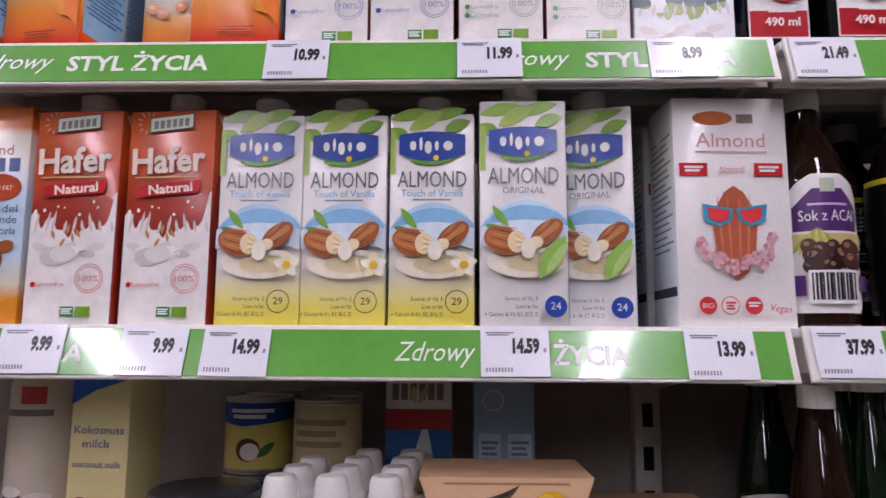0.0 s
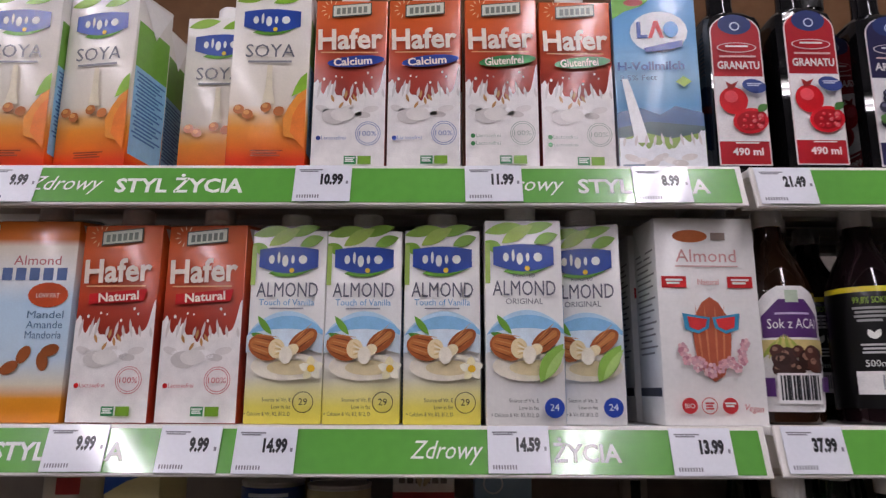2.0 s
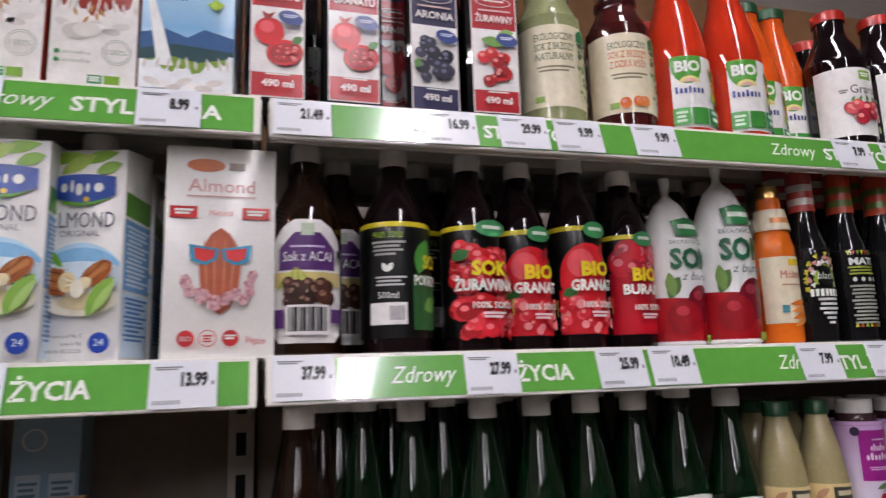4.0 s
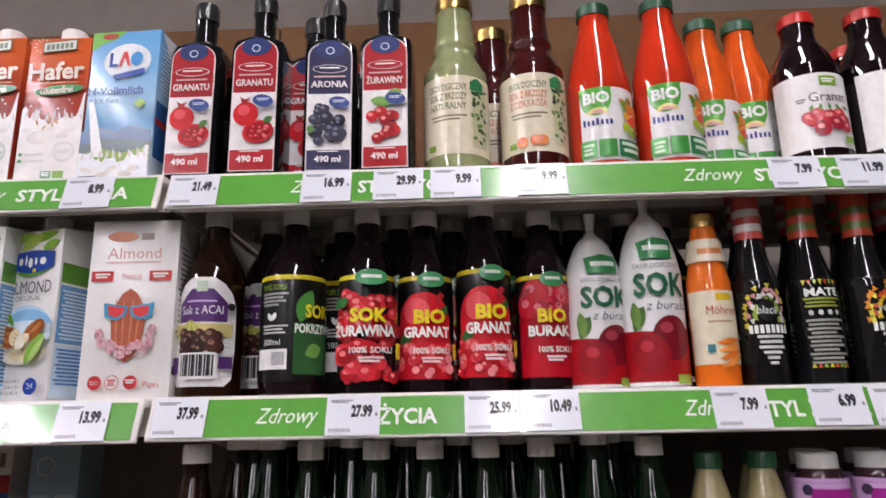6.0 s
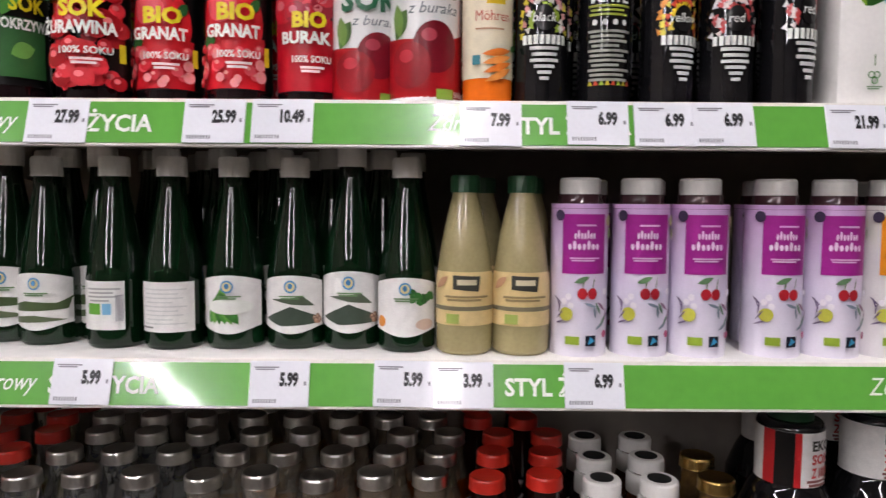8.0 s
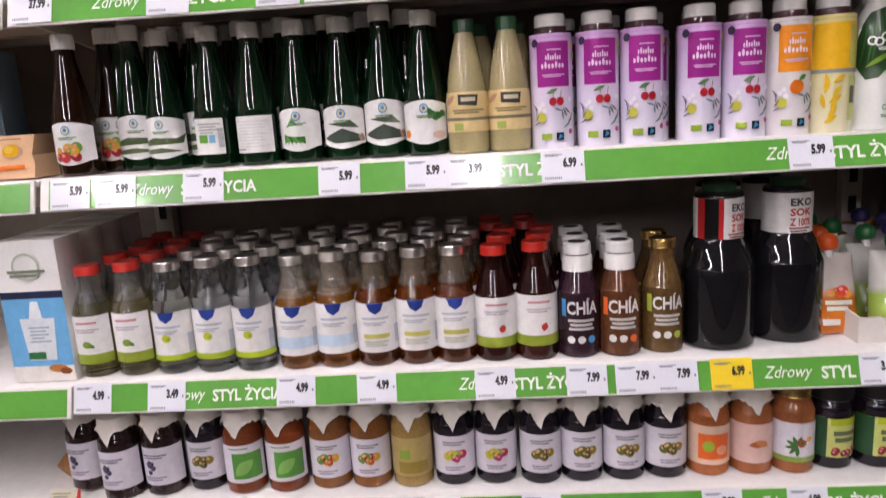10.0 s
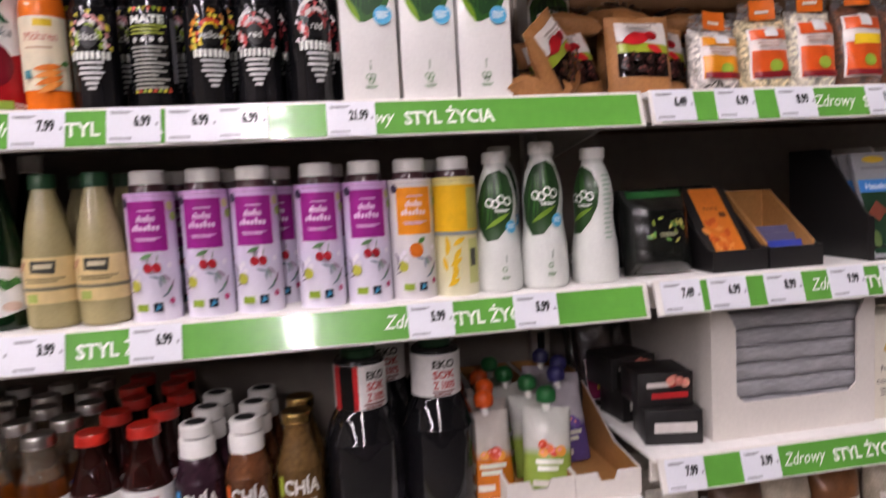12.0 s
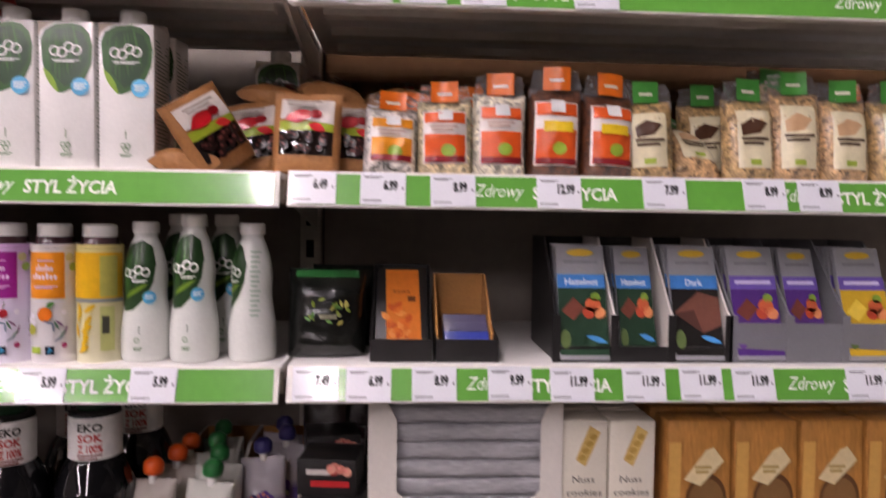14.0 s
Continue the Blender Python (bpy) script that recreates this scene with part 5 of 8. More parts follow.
def green_bottle(m, group, kind):
    brown = kind == "beet"
    t = bottle(m, group, ("brown" if brown else "dark green") + " glass bottle of pressed juice with white label", GREENB, GLASS_BROWN if brown else GLASS_GREEN, (0.0145, 0.018, 0.155, CAPWHITE), caplabel="white screw cap")
    a = Art()
    if kind == "back":
        a.rect(-0.030, 0.012, 0.018, 0.056, WLABEL)
        a.rect(-0.018, 0.026, -0.004, 0.036, C("5f9a3a"))
        a.rect(-0.002, 0.026, 0.006, 0.036, C("7fb8d9"))
        a.bars(-0.018, 0.050, 0.014, 0.0016, 4, C("a9a9a6"), gap=1.2)
        for k in range(6):
            a.rect(0.010 + k * 0.0012, 0.020, 0.0106 + k * 0.0012, 0.044, GREYINK)
            a.layer -= 1
    elif kind == "plain":
        a.rect(-0.028, 0.011, 0.030, 0.056, WLABEL)
        a.bars(-0.022, 0.050, 0.022, 0.0012, 9, C("d2d2d0"), gap=2.2)
        a.bars(-0.026, 0.016, -0.010, 0.0016, 1, C("8a8a88"))
    else:
        top = [(0.036 - 0.072 * k / 12, 0.056 + 0.006 * math.sin(math.pi * k / 12)) for k in range(13)]
        bot = [(-0.036 + 0.072 * k / 12, 0.012 + 0.003 * math.cos(math.pi * k / 6)) for k in range(13)]
        a.poly(bot + top, WLABEL)
        if kind == "cabbage":
            a.poly([(-0.036, 0.030), (-0.01, 0.036), (0.020, 0.034), (0.036, 0.040), (0.030, 0.028), (0.0, 0.027), (-0.036, 0.026)], C("4a5a3a"))
            a.poly([(-0.036, 0.020), (0.0, 0.023), (0.030, 0.018), (-0.036, 0.015)], C("5f6a4f"))
        elif kind == "nettle":
            for k in range(6):
                a.leaf(-0.020 + k * 0.006, 0.018, 0.034, 0.007, 60 + k * 12, C(("4a8a3a", "6aa04a", "3a7030")[k % 3]))
            a.ell(0.002, 0.034, 0.022, 0.007, C("e4e6df"))
        elif kind == "herb":
            for k in range(9):
                a.leaf(0.010 + (k % 3) * 0.007, 0.040 + (k // 3) * 0.004, 0.010, 0.004, 40 * k, C(("3f7a35", "2f6030")[k % 2]))
                a.layer -= 1
            a.ell(-0.026, 0.022, 0.006, 0.005, C("d98a3a"))
            a.ell(0.020, 0.020, 0.010, 0.005, C("d9bfae"))
        elif kind == "beet":
            blobs(a, -0.004, 0.026, 0.034, 0.016, ["8a1a2a", "5f9a3a", "b03a3a", "c8a02a"], 12, 0.006, 4)
        else:
            a.poly([(-0.030, 0.022), (0.0, 0.034), (0.028, 0.024), (0.030, 0.018), (-0.01, 0.016)], C("3f4a40"))
            a.poly([(-0.02, 0.040), (0.012, 0.043), (0.024, 0.034), (0.0, 0.036)], C("55604f"))
            blobs(a, 0.024, 0.024, 0.014, 0.008, ["8a6a5a", "b58a70"], 5, 0.003, 9, "c9a890")
        a.ell(0, 0.052, 0.0058, 0.0058, C("5f9ac8"), n=14)
        a.ell(0, 0.052, 0.0042, 0.0042, C("ead9a0"), n=12)
        a.ell(0, 0.0525, 0.0022, 0.0026, C("4a86b8"), n=10)
        a.bars(-0.010, 0.044, 0.012, 0.0013, 2, C("6a8a5f"))
    a.fit(1.0, 0.005).make(t, "label", radius=radius_of(GREENB))
    return t


def ginger_bottle(m, group):
    rows = smooth([(0.024, 0), (0.0265, 0.003), (0.027, 0.010), (0.027, 0.060), (0.0255, 0.082), (0.0210, 0.112), (0.0155, 0.136), (0.012, 0.150), (0.012, 0.160)])
    t = bottle(m, group, "cloudy pale ginger drink bottle with green cap", rows, mat("cloudy_drink_in_glass", C("a0956c"), 0.05, coat=1.0, vary=0.1), (0.0140, 0.016, 0.1515, GREENCAP), caplabel="green screw cap")
    a = Art()
    a.rect(-0.040, 0.012, 0.040, 0.062, C("d8c08a"))
    a.rect(-0.040, 0.026, 0.040, 0.030, C("77705a"))
    a.poly([(-0.012, 0.046), (0.012, 0.044), (0.014, 0.058), (-0.012, 0.059)], C("3a3a34"))
    a.bars(-0.008, 0.055, 0.010, 0.005, 1, C("c9bfa0"))
    a.bars(-0.020, 0.040, 0.022, 0.002, 2, C("8f7f5a"))
    a.rect(-0.018, 0.014, -0.006, 0.023, C("9fae5a"))
    a.leaf(-0.030, 0.046, 0.018, 0.004, 40, C("b58a6a"))
    a.fit(1.0, 0.016).make(t, "label", radius=radius_of(rows))
    return t


TEA = smooth([(0.0235, 0), (0.0262, 0.003), (0.0268, 0.010), (0.0268, 0.131), (0.0258, 0.138), (0.0198, 0.1425), (0.0175, 0.146), (0.0175, 0.155)])


def tea_bottle(m, group, kind):
    t = bottle(m, group, {"purple": "lavender fruit tea bottle with magenta panel and white cap", "orange": "white fruit tea bottle with orange panel and white cap", "yellow": "pale yellow fruit tea bottle with yellow panel"}[kind], TEA, grad("tea_sleeve_" + kind, {"purple": [(0, "e2dde9"), (0.06, "ded6e8"), (0.10, "d8c2e0"), (0.14, "cfa6d6"), (0.16, "cfa6d6")], "orange": [(0, "dcd8da"), (0.16, "d6d0cc")], "yellow": [(0, "d8d4b4"), (0.16, "d8c878")]}[kind]), (0.0192, 0.0155, 0.1505, CAPWHITE), caplabel="white screw cap")
    rf = radius_of(TEA)
    part("neck_band", lathe([(0.0266, 0.1365), (0.0268, 0.1375), (0.0225, 0.1412), (0.0208, 0.1440), (0.0206, 0.1506)], 32), mat("tea_seen_in_neck", (0.05, 0.02, 0.025), 0.08, coat=1.0), t)
    a = Art()
    panel = {"purple": "962282", "orange": "e08a1f", "yellow": "e0ae22"}[kind]
    a.rect(-0.0215, 0.066, 0.0215, 0.113, C(panel))
    if kind == "yellow":
        a.rect(-0.040, 0.066, 0.040, 0.113, C(panel))
        a.rect(-0.040, 0.062, 0.040, 0.066, C("8a8f8f"))
        a.rect(0.010, 0.068, 0.030, 0.110, C("b9b35a"))
        for k in range(9):
            a.leaf(-0.016 + (k % 3) * 0.004, 0.010 + k * 0.0052, 0.016, 0.003, 30 + 25 * (k % 4), C("dcb22a"))
            a.layer -= 1
        a.rect(0.010, 0.012, 0.026, 0.058, C("bfc27a"))
        a.rect(0.012, 0.030, 0.020, 0.048, C("4a4a40"))
    else:
        for x0, x1, z in ((-0.010, 0.010, 0.093), (-0.015, 0.015, 0.0845)):
            for k in range(7):
                q = x0 + (x1 - x0) * k / 7
                a.ell(q + 0.001, z + 0.003 + 0.0012 * (k % 3 == 1), 0.0011 * (x1 - x0) / 0.02, 0.0026 + 0.0012 * (k % 3 == 1), C("e6d3e4"), n=8)
                a.layer -= 1
        a.layer += 1
        a.bars(-0.014, 0.079, 0.014, 0.0012, 2, C("d9b3d3"))
        a.bars(-0.008, 0.105, 0.010, 0.0014, 1, C("d9b3d3"))
        r = random.Random(6)
        for x, z in ((-0.024, 0.112), (0.027, 0.108), (0.031, 0.098)):
            a.ell(x, z, 0.005, 0.0045, C(("3a3048", "c9c08a", "9ab05a")[int(x > 0) + int(x > 0.03)]), n=12)
            a.layer -= 1
        a.layer += 1
        if kind == "purple":
            for x in (-0.002, 0.007):
                a.ell(x, 0.0505, 0.0045, 0.0045, C("a3202c"), n=14)
                a.leaf(x, 0.054, 0.010, 0.0005, 80, C("4a6a35"))
                a.layer -= 2
            a.layer += 2
            a.leaf(0.004, 0.064, 0.014, 0.0025, -160, C("5f7f5a"))
        else:
            a.ell(0.0, 0.050, 0.008, 0.0075, C("d9701f"), n=16)
            a.leaf(0.002, 0.057, 0.010, 0.003, 30, C("4a7a35"))
        a.ell(-0.016, 0.034, 0.006, 0.0055, C("b9b84a"), n=14)
        for k in range(7):
            a.leaf(0.010 + (k % 3) * 0.005, 0.022 + k * 0.003, 0.011, 0.0014, 30 + 22 * k, C(("7f8a9a", "5f7f6a", "8f6a8a")[k % 3]))
            a.layer -= 1
        for k in range(5):
            a.leaf(-0.026 + k * 0.0015, 0.026 + 0.004 * k, 0.010, 0.0008, 20 + 30 * k, C("6a5a7a"))
            a.layer -= 1
        for x, z in ((-0.014, 0.048), (-0.018, 0.044), (-0.012, 0.041), (0.020, 0.052)):
            a.ell(x, z, 0.0028, 0.0028, C("ece6ee"), n=8)
            a.layer -= 1
        a.ell(0.020, 0.018, 0.003, 0.003, C("b03a6a"), n=10)
        a.rect(-0.016, 0.010, -0.004, 0.0165, C("8fa83a"))
        a.rect(0.001, 0.009, 0.010, 0.0175, C("1a1a22"))
        a.poly([(0.003, 0.010), (0.009, 0.013), (0.005, 0.0165)], C("3f9ac2"))
    a.fit(1.17).make(t, "print", radius=rf)
    return t


def coconut_bottle(m, group, turn):
    rows = smooth([(0.0265, 0), (0.0288, 0.003), (0.0295, 0.012), (0.0288, 0.040), (0.0250, 0.066), (0.0240, 0.080), (0.0250, 0.098), (0.0225, 0.118), (0.0165, 0.136), (0.0135, 0.142), (0.0135, 0.150)])
    t = bottle(m, group, "white waisted coconut water bottle with dark green coconut print", rows, mat("white_bottle_sleeve", C("dadcd6"), 0.28, vary=0.05, coat=0.3), (0.0155, 0.013, 0.147, CAPWHITE), caplabel="white screw cap")
    a = Art()
    a.poly([(-0.040 + turn, 0.100), (-0.030 + turn, 0.122), (-0.020 + turn, 0.134), (-0.004 + turn, 0.139), (0.008 + turn, 0.132), (0.014 + turn, 0.112), (0.011 + turn, 0.092), (0.002 + turn, 0.074), (-0.012 + turn, 0.060), (-0.026 + turn, 0.058), (-0.038 + turn, 0.074)], C("223f20"))
    for k in range(8):
        a.leaf(-0.034 + k * 0.005 + turn, 0.068 + 0.002 * k, 0.055, 0.0014, 80 + k * 2, C(("2f5a26", "1c3a1c", "35662c")[k % 3]))
        a.layer -= 1
    a.layer += 1
    a.leaf(-0.026 + turn, 0.072, 0.036, 0.003, 30, C("6f8f2f"))
    for x, z in ((-0.020, 0.102), (-0.013, 0.1005), (-0.006, 0.1055), (0.002, 0.103)):
        a.ring(x + turn, z, 0.0052, 0.0019, W1, n=18)
        a.layer -= 1
    a.layer += 1
    a.bars(-0.014 + turn, 0.094, 0.004 + turn, 0.0012, 2, W1)
    if turn > -0.01:
        a.ell(0.006 + turn, 0.074, 0.0075, 0.0075, C("5cb4dc"))
        a.bars(0.001 + turn, 0.077, 0.011 + turn, 0.0012, 3, C("e4f2f8"))
        a.rect(-0.004 + turn, 0.034, -0.003 + turn, 0.042, C("4a6a4a"))
        a.ring(-0.006 + turn, 0.026, 0.003, 0.001, C("4a7f3f"))
        a.bars(-0.010 + turn, 0.018, 0.0 + turn, 0.0014, 2, C("6f8a68"))
    else:
        a.bars(0.002, 0.128, 0.014, 0.0020, 14, C("9fb8a4"), gap=1.8)
    a.make(t, "print", radius=radius_of(rows))
    return t


B1 = "juice bottles on the upper shelf"
put(square_bottle, "B", 0, [0.301, 0.375, (0.427, 0.05, 0)], 0.062, B1, "GRANATU", "a81c26", "red pomegranate", "pomegranate")
put(square_bottle, "B", 0, [(0.460, 0.004, 3)], 0.062, B1, "ARONIA", "2c2a4c", "violet chokeberry", "aronia")
put(square_bottle, "B", 0, [0.527], 0.062, B1, "ŻURAWINY", "a81c26", "red cranberry", "cranberry")
put(cream_label_bottle, "B", 0, [0.607], 0.076, B1, False)
put(cream_label_bottle, "B", 0, [0.698, (0.655, 0.08)], 0.076, B1, True)
put(bio_bottle, "B", 0, [0.776, 0.853], 0.070, B1, False)
put(bio_bottle, "B", 0, [(0.919, 0.045), (0.972, 0.055)], 0.070, B1, True)
put(berry_juice_bottle, "B", 0, [1.018, (1.099, 0, 25), (1.175, 0, -20), (1.24, 0, 60), 1.318, 1.40, 1.481, (1.06, 0.085), (1.125, 0.085), (0.80, 0.085), (0.35, 0.09), (0.43, 0.13), (0.50, 0.09)], 0.077, B1)
B2 = "dark juice bottles with white caps"
put(dark_juice_bottle, "B", 1, [(0.331, 0.002), (0.372, 0.080)], 0.062, B2, "acai")
put(dark_juice_bottle, "B", 1, [(0.421, 0.004), (0.463, 0.080, 20), (0.44, 0.135), (0.50, 0.135), (0.56, 0.135), (0.62, 0.135), (0.68, 0.135), (0.36, 0.135), (0.75, 0.1), (0.81, 0.09), (0.86, 0.10), (0.785, 0.15), (0.84, 0.165), (0.395, 0.2), (0.53, 0.2), (0.59, 0.2), (0.65, 0.2), (0.71, 0.2), (0.47, 0.2)], 0.062, B2, "back")
put(dark_juice_bottle, "B", 1, [(0.502, 0.006), (0.530, 0.073, 4)], 0.062, B2, "cranberry")
put(dark_juice_bottle, "B", 1, [(0.566, 0.024), (0.633, 0.028), (0.597, 0.09), (0.66, 0.092)], 0.062, B2, "pomegranate")
put(dark_juice_bottle, "B", 1, [(0.700, 0.034), (0.72, 0.099)], 0.062, B2, "beet")
put(sleeve_bottle, "B", 1, [(0.758, 0.026, 8), (0.816, 0.006)], 0.067, "beetroot juice bottles in film")
put(carrot_bottle, "B", 1, [0.874], 0.046, "carrot juice bottles")
B2M = "yerba mate bottles"
put(mate_bottle, "B", 1, [0.924, (0.94, 0.055), (0.92, 0.11), (0.975, 0.11), (1.0, 0.058)], 0.049, B2M, "black")
put(mate_bottle, "B", 1, [0.983], 0.049, B2M, "back")
put(mate_bottle, "B", 1, [(1.041, 0, 18), (1.06, 0.055)], 0.049, B2M, "yellow")
put(mate_bottle, "B", 1, [1.096, (1.153, 0, 22), (1.11, 0.055), (1.17, 0.06), (1.03, 0.11), (1.085, 0.11), (1.14, 0.115)], 0.049, B2M, "red")
G = "green glass juice bottles"
put(green_bottle, "B", 2, [(0.325, 0.002, 4), (0.352, 0.058)], 0.056, G, "beet")
put(green_bottle, "B", 2, [(0.439, 0.032), (0.392, 0.045, 10), (0.43, 0.085), (0.48, 0.06), (0.37, 0.062), (0.33, 0.12), (0.39, 0.12), (0.45, 0.12), (0.51, 0.12), (0.57, 0.12), (0.63, 0.12), (0.69, 0.12), (0.75, 0.12), (0.80, 0.12), (0.36, 0.18), (0.42, 0.18), (0.48, 0.18), (0.54, 0.18), (0.60, 0.18), (0.66, 0.18), (0.72, 0.18)], 0.056, G, "cabbage")
put(green_bottle, "B", 2, [(0.512, 0.019), (0.54, 0.078)], 0.056, G, "back")
put(green_bottle, "B", 2, [(0.570, 0.014)], 0.056, G, "plain")
put(green_bottle, "B", 2, [(0.629, 0.018), (0.60, 0.076)], 0.056, G, "nettle")
put(green_bottle, "B", 2, [(0.688, 0.022), (0.744, 0.023), (0.66, 0.078), (0.715, 0.08)], 0.056, G, "mushroom")
put(green_bottle, "B", 2, [(0.799, 0.010), (0.77, 0.078)], 0.056, G, "herb")
put(ginger_bottle, "B", 2, [0.855, 0.909, (0.875, 0.062), (0.925, 0.062)], 0.054, "ginger drink bottles")
T = "fruit tea bottles"
put(tea_bottle, "B", 2, [0.964, 1.023, 1.078, 1.150, 1.206, (0.985, 0.06), (1.045, 0.06), (1.1, 0.055), (1.165, 0.06)], 0.0535, T, "purple")
put(tea_bottle, "B", 2, [1.260, (1.285, 0.06)], 0.0535, T, "orange")
put(tea_bottle, "B", 2, [1.313], 0.0535, T, "yellow")
put(coconut_bottle, "B", 2, [1.367, (1.426, 0.0, -4), (1.45, 0.062), (1.39, 0.062)], 0.059, "coconut water bottles", 0.006)
put(coconut_bottle, "B", 2, [(1.496, 0.003)], 0.059, "coconut water bottles", -0.016)


# ---- small bottles, jars and jugs on the lower shelves ----
SMALL = smooth([(0.0255, 0), (0.0278, 0.003), (0.0282, 0.010), (0.0282, 0.082), (0.0270, 0.092), (0.0215, 0.110), (0.0172, 0.124), (0.0160, 0.134), (0.0160, 0.146)])


def small_bottle(m, group, kind):
    spec = {
        "yellow": ("pale yellow soft drink bottle with red lid", ("pale_yellow_drink", [(0, "b5ac7c"), (0.104, "b5ac7c"), (0.106, "d9d8d0"), (0.15, "d9d8d0")], 0.9), REDCAP),
        "water": ("clear soft drink bottle with tin lid and lime label", ("clear_drink", [(0, "eef1f1"), (0.15, "eef1f1")], 0.97), METAL),
        "amber": ("amber tea bottle with tin lid and white label", ("amber_tea", [(0, "b0640e"), (0.098, "c8841c"), (0.100, "e0d8c8"), (0.15, "e0d8c8")], 0.85), METAL),
        "cola": ("brown tea bottle with tin lid and white label", ("brown_tea", [(0, "8a3c06"), (0.106, "a85410"), (0.108, "d0c0a8"), (0.15, "d0c0a8")], 0.85), METAL),
        "red": ("dark red juice bottle with red lid and white label", ("dark_red_juice", [(0, "2a0c0a"), (0.15, "1c0806")], 0.0), REDCAP),
    }[kind]
    nm, col, tr = spec[1]
    t = bottle(m, group, spec[0], SMALL, grad(nm, col, 0.04, tr, 1.0), None, "soft_drink_bottle")
    part("cap", cap_mesh(0.0178, 0.013, False), spec[2], t, "metal twist lid").location = (0, 0, 0.142)
    a = Art()
    half = 0.034 if kind == "yellow" else 0.040
    a.rect(-half, 0.020, half, 0.088, WLABEL)
    if kind in ("yellow", "red"):
        a.rect(-half, 0.020, half, 0.034, C("8a9a35"))
        a.bars(-0.014, 0.080, 0.016, 0.003, 1, C("c98a92"))
        a.bars(-0.016, 0.070, 0.018, 0.0016, 2, C("b0aab0"), gap=1.0)
        if kind == "red":
            a.leaf(0.006, 0.040, 0.012, 0.005, 70, C("b03a30"))
        else:
            a.ell(0.0, 0.048, 0.006, 0.005, C("7f9a45"))
            a.leaf(0.002, 0.048, 0.009, 0.003, -30, C("5f7a3a"))
    else:
        a.poly([(-0.010, 0.088), (0.014, 0.088), (0.010, 0.078), (0.002, 0.073), (-0.006, 0.078)], C("2a3f86"))
        a.bars(-0.018, 0.069, 0.020, 0.003, 1, C("b9bfc9"))
        a.bars(-0.016, 0.062, 0.016, 0.0014, 2, C("a9adb8"), gap=1.0)
        if kind == "water":
            a.rect(-half, 0.020, half, 0.028, C("a3b92c"))
            a.ell(0.0, 0.052, 0.006, 0.0055, C("c2c83a"))
            a.ell(0.003, 0.051, 0.003, 0.003, C("9fb03a"))
        elif kind == "amber":
            a.rect(-half, 0.030, half, 0.046, C("c9dcea"))
        else:
            a.rect(-0.016, 0.040, 0.020, 0.046, C("c2bd62"))
            a.bars(-0.016, 0.036, 0.018, 0.0014, 3, C("b5b5a0"), gap=1.0)
        a.rect(0.028, 0.030, 0.038, 0.056, C("b8bcc4"))
    a.make(t, "label", radius=radius_of(SMALL))
    return t


def chia_bottle(m, group, kind):
    col = {"blue": (0.030, 0.012, 0.020), "brown": (0.085, 0.030, 0.012), "gold": (0.10, 0.055, 0.018)}[kind]
    t = bottle(m, group, "chia seed drink bottle with white printed letters and %s lid" % ("gold" if kind == "gold" else "white ribbed"), SMALL, mat("chia_drink_" + kind, col, 0.06, coat=1.0, vary=0.35, scale=160), None, "chia_drink_bottle")
    if kind == "gold":
        part("cap", cap_mesh(0.0180, 0.013, False), GOLD, t, "gold metal lid").location = (0, 0, 0.142)
    else:
        part("cap", cap_mesh(0.0188, 0.015), CAPWHITE, t, "white ribbed lid").location = (0, 0, 0.141)
        part("collar", cap_mesh(0.0205, 0.021), CAPWHITE, t, "white ribbed collar").location = (0, 0, 0.118)
        # No recess is cut: a black disc on the lid paints its shade.
        part("recess_shade", lathe([(0.0112, 0.1548), (0.0118, 0.1566), (0.0100, 0.1569)], 20), DARK, t, "black disc painted as the shade in the lid recess")
    a = Art()
    a.text("CHÍA", 0.002, 0.062, 0.024, C("d9d6d2"), width=0.044, bold=0.0006)
    acc = {"blue": "3f8fc8", "brown": "d9622a", "gold": "9fb03a"}[kind]
    a.rect(-0.028, 0.058, -0.021, 0.082, C(acc))
    for k, wd in enumerate((0.036, 0.030, 0.034)):
        a.rect(-wd / 2, 0.051 - k * 0.0058, wd / 2, 0.0545 - k * 0.0058, C("c2bcb6"))
        a.layer -= 1
    for k in range(3):
        a.ell(-0.014 + k * 0.014, 0.026, 0.0052, 0.0052, C("d9d6d2") if k < 2 else C(acc), n=14)
        a.layer -= 1
    a.make(t, "print", radius=radius_of(SMALL))
    return t


def jug(m, group, turned):
    rows = smooth([(0.044, 0), (0.0480, 0.004), (0.049, 0.012), (0.049, 0.098), (0.0465, 0.115), (0.0385, 0.136), (0.0325, 0.148), (0.0315, 0.160), (0.0315, 0.205), (0.024, 0.212)])
    t = bottle(m, group, "large black juice bottle with white and red neck label", rows, GLASS_BLACK, None, "large_juice_bottle")
    part("cap", cap_mesh(0.022, 0.013), GREENCAP, t, "dark green screw cap").location = (0, 0, 0.209)
    a = Art()
    a.rect(-0.060, 0.150, 0.060, 0.204, WLABEL)
    s = -0.020 if turned else 0.0
    if turned:
        a.rect(-0.040, 0.150, -0.028, 0.204, C("b8262a"))
        a.rect(-0.028, 0.150, -0.010, 0.204, C("0d0d0d"))
        a.rect(-0.010, 0.150, -0.004, 0.204, C("b8262a"))
        s = 0.012
    for k, w in enumerate(("EKO", "SOK", "Z 100%")):
        a.text(w, s + 0.006, 0.187 - k * 0.0135, 0.0135, C("3a3634") if k == 0 else C("c04a48"), width=0.030 if not turned else 0.024, bold=0.0005)
        a.layer -= 1
    a.bars(s - 0.010, 0.1575, s + 0.020, 0.0026, 2, C("8a5a56"))
    a.make(t, "label", radius=radius_of(rows))
    return t


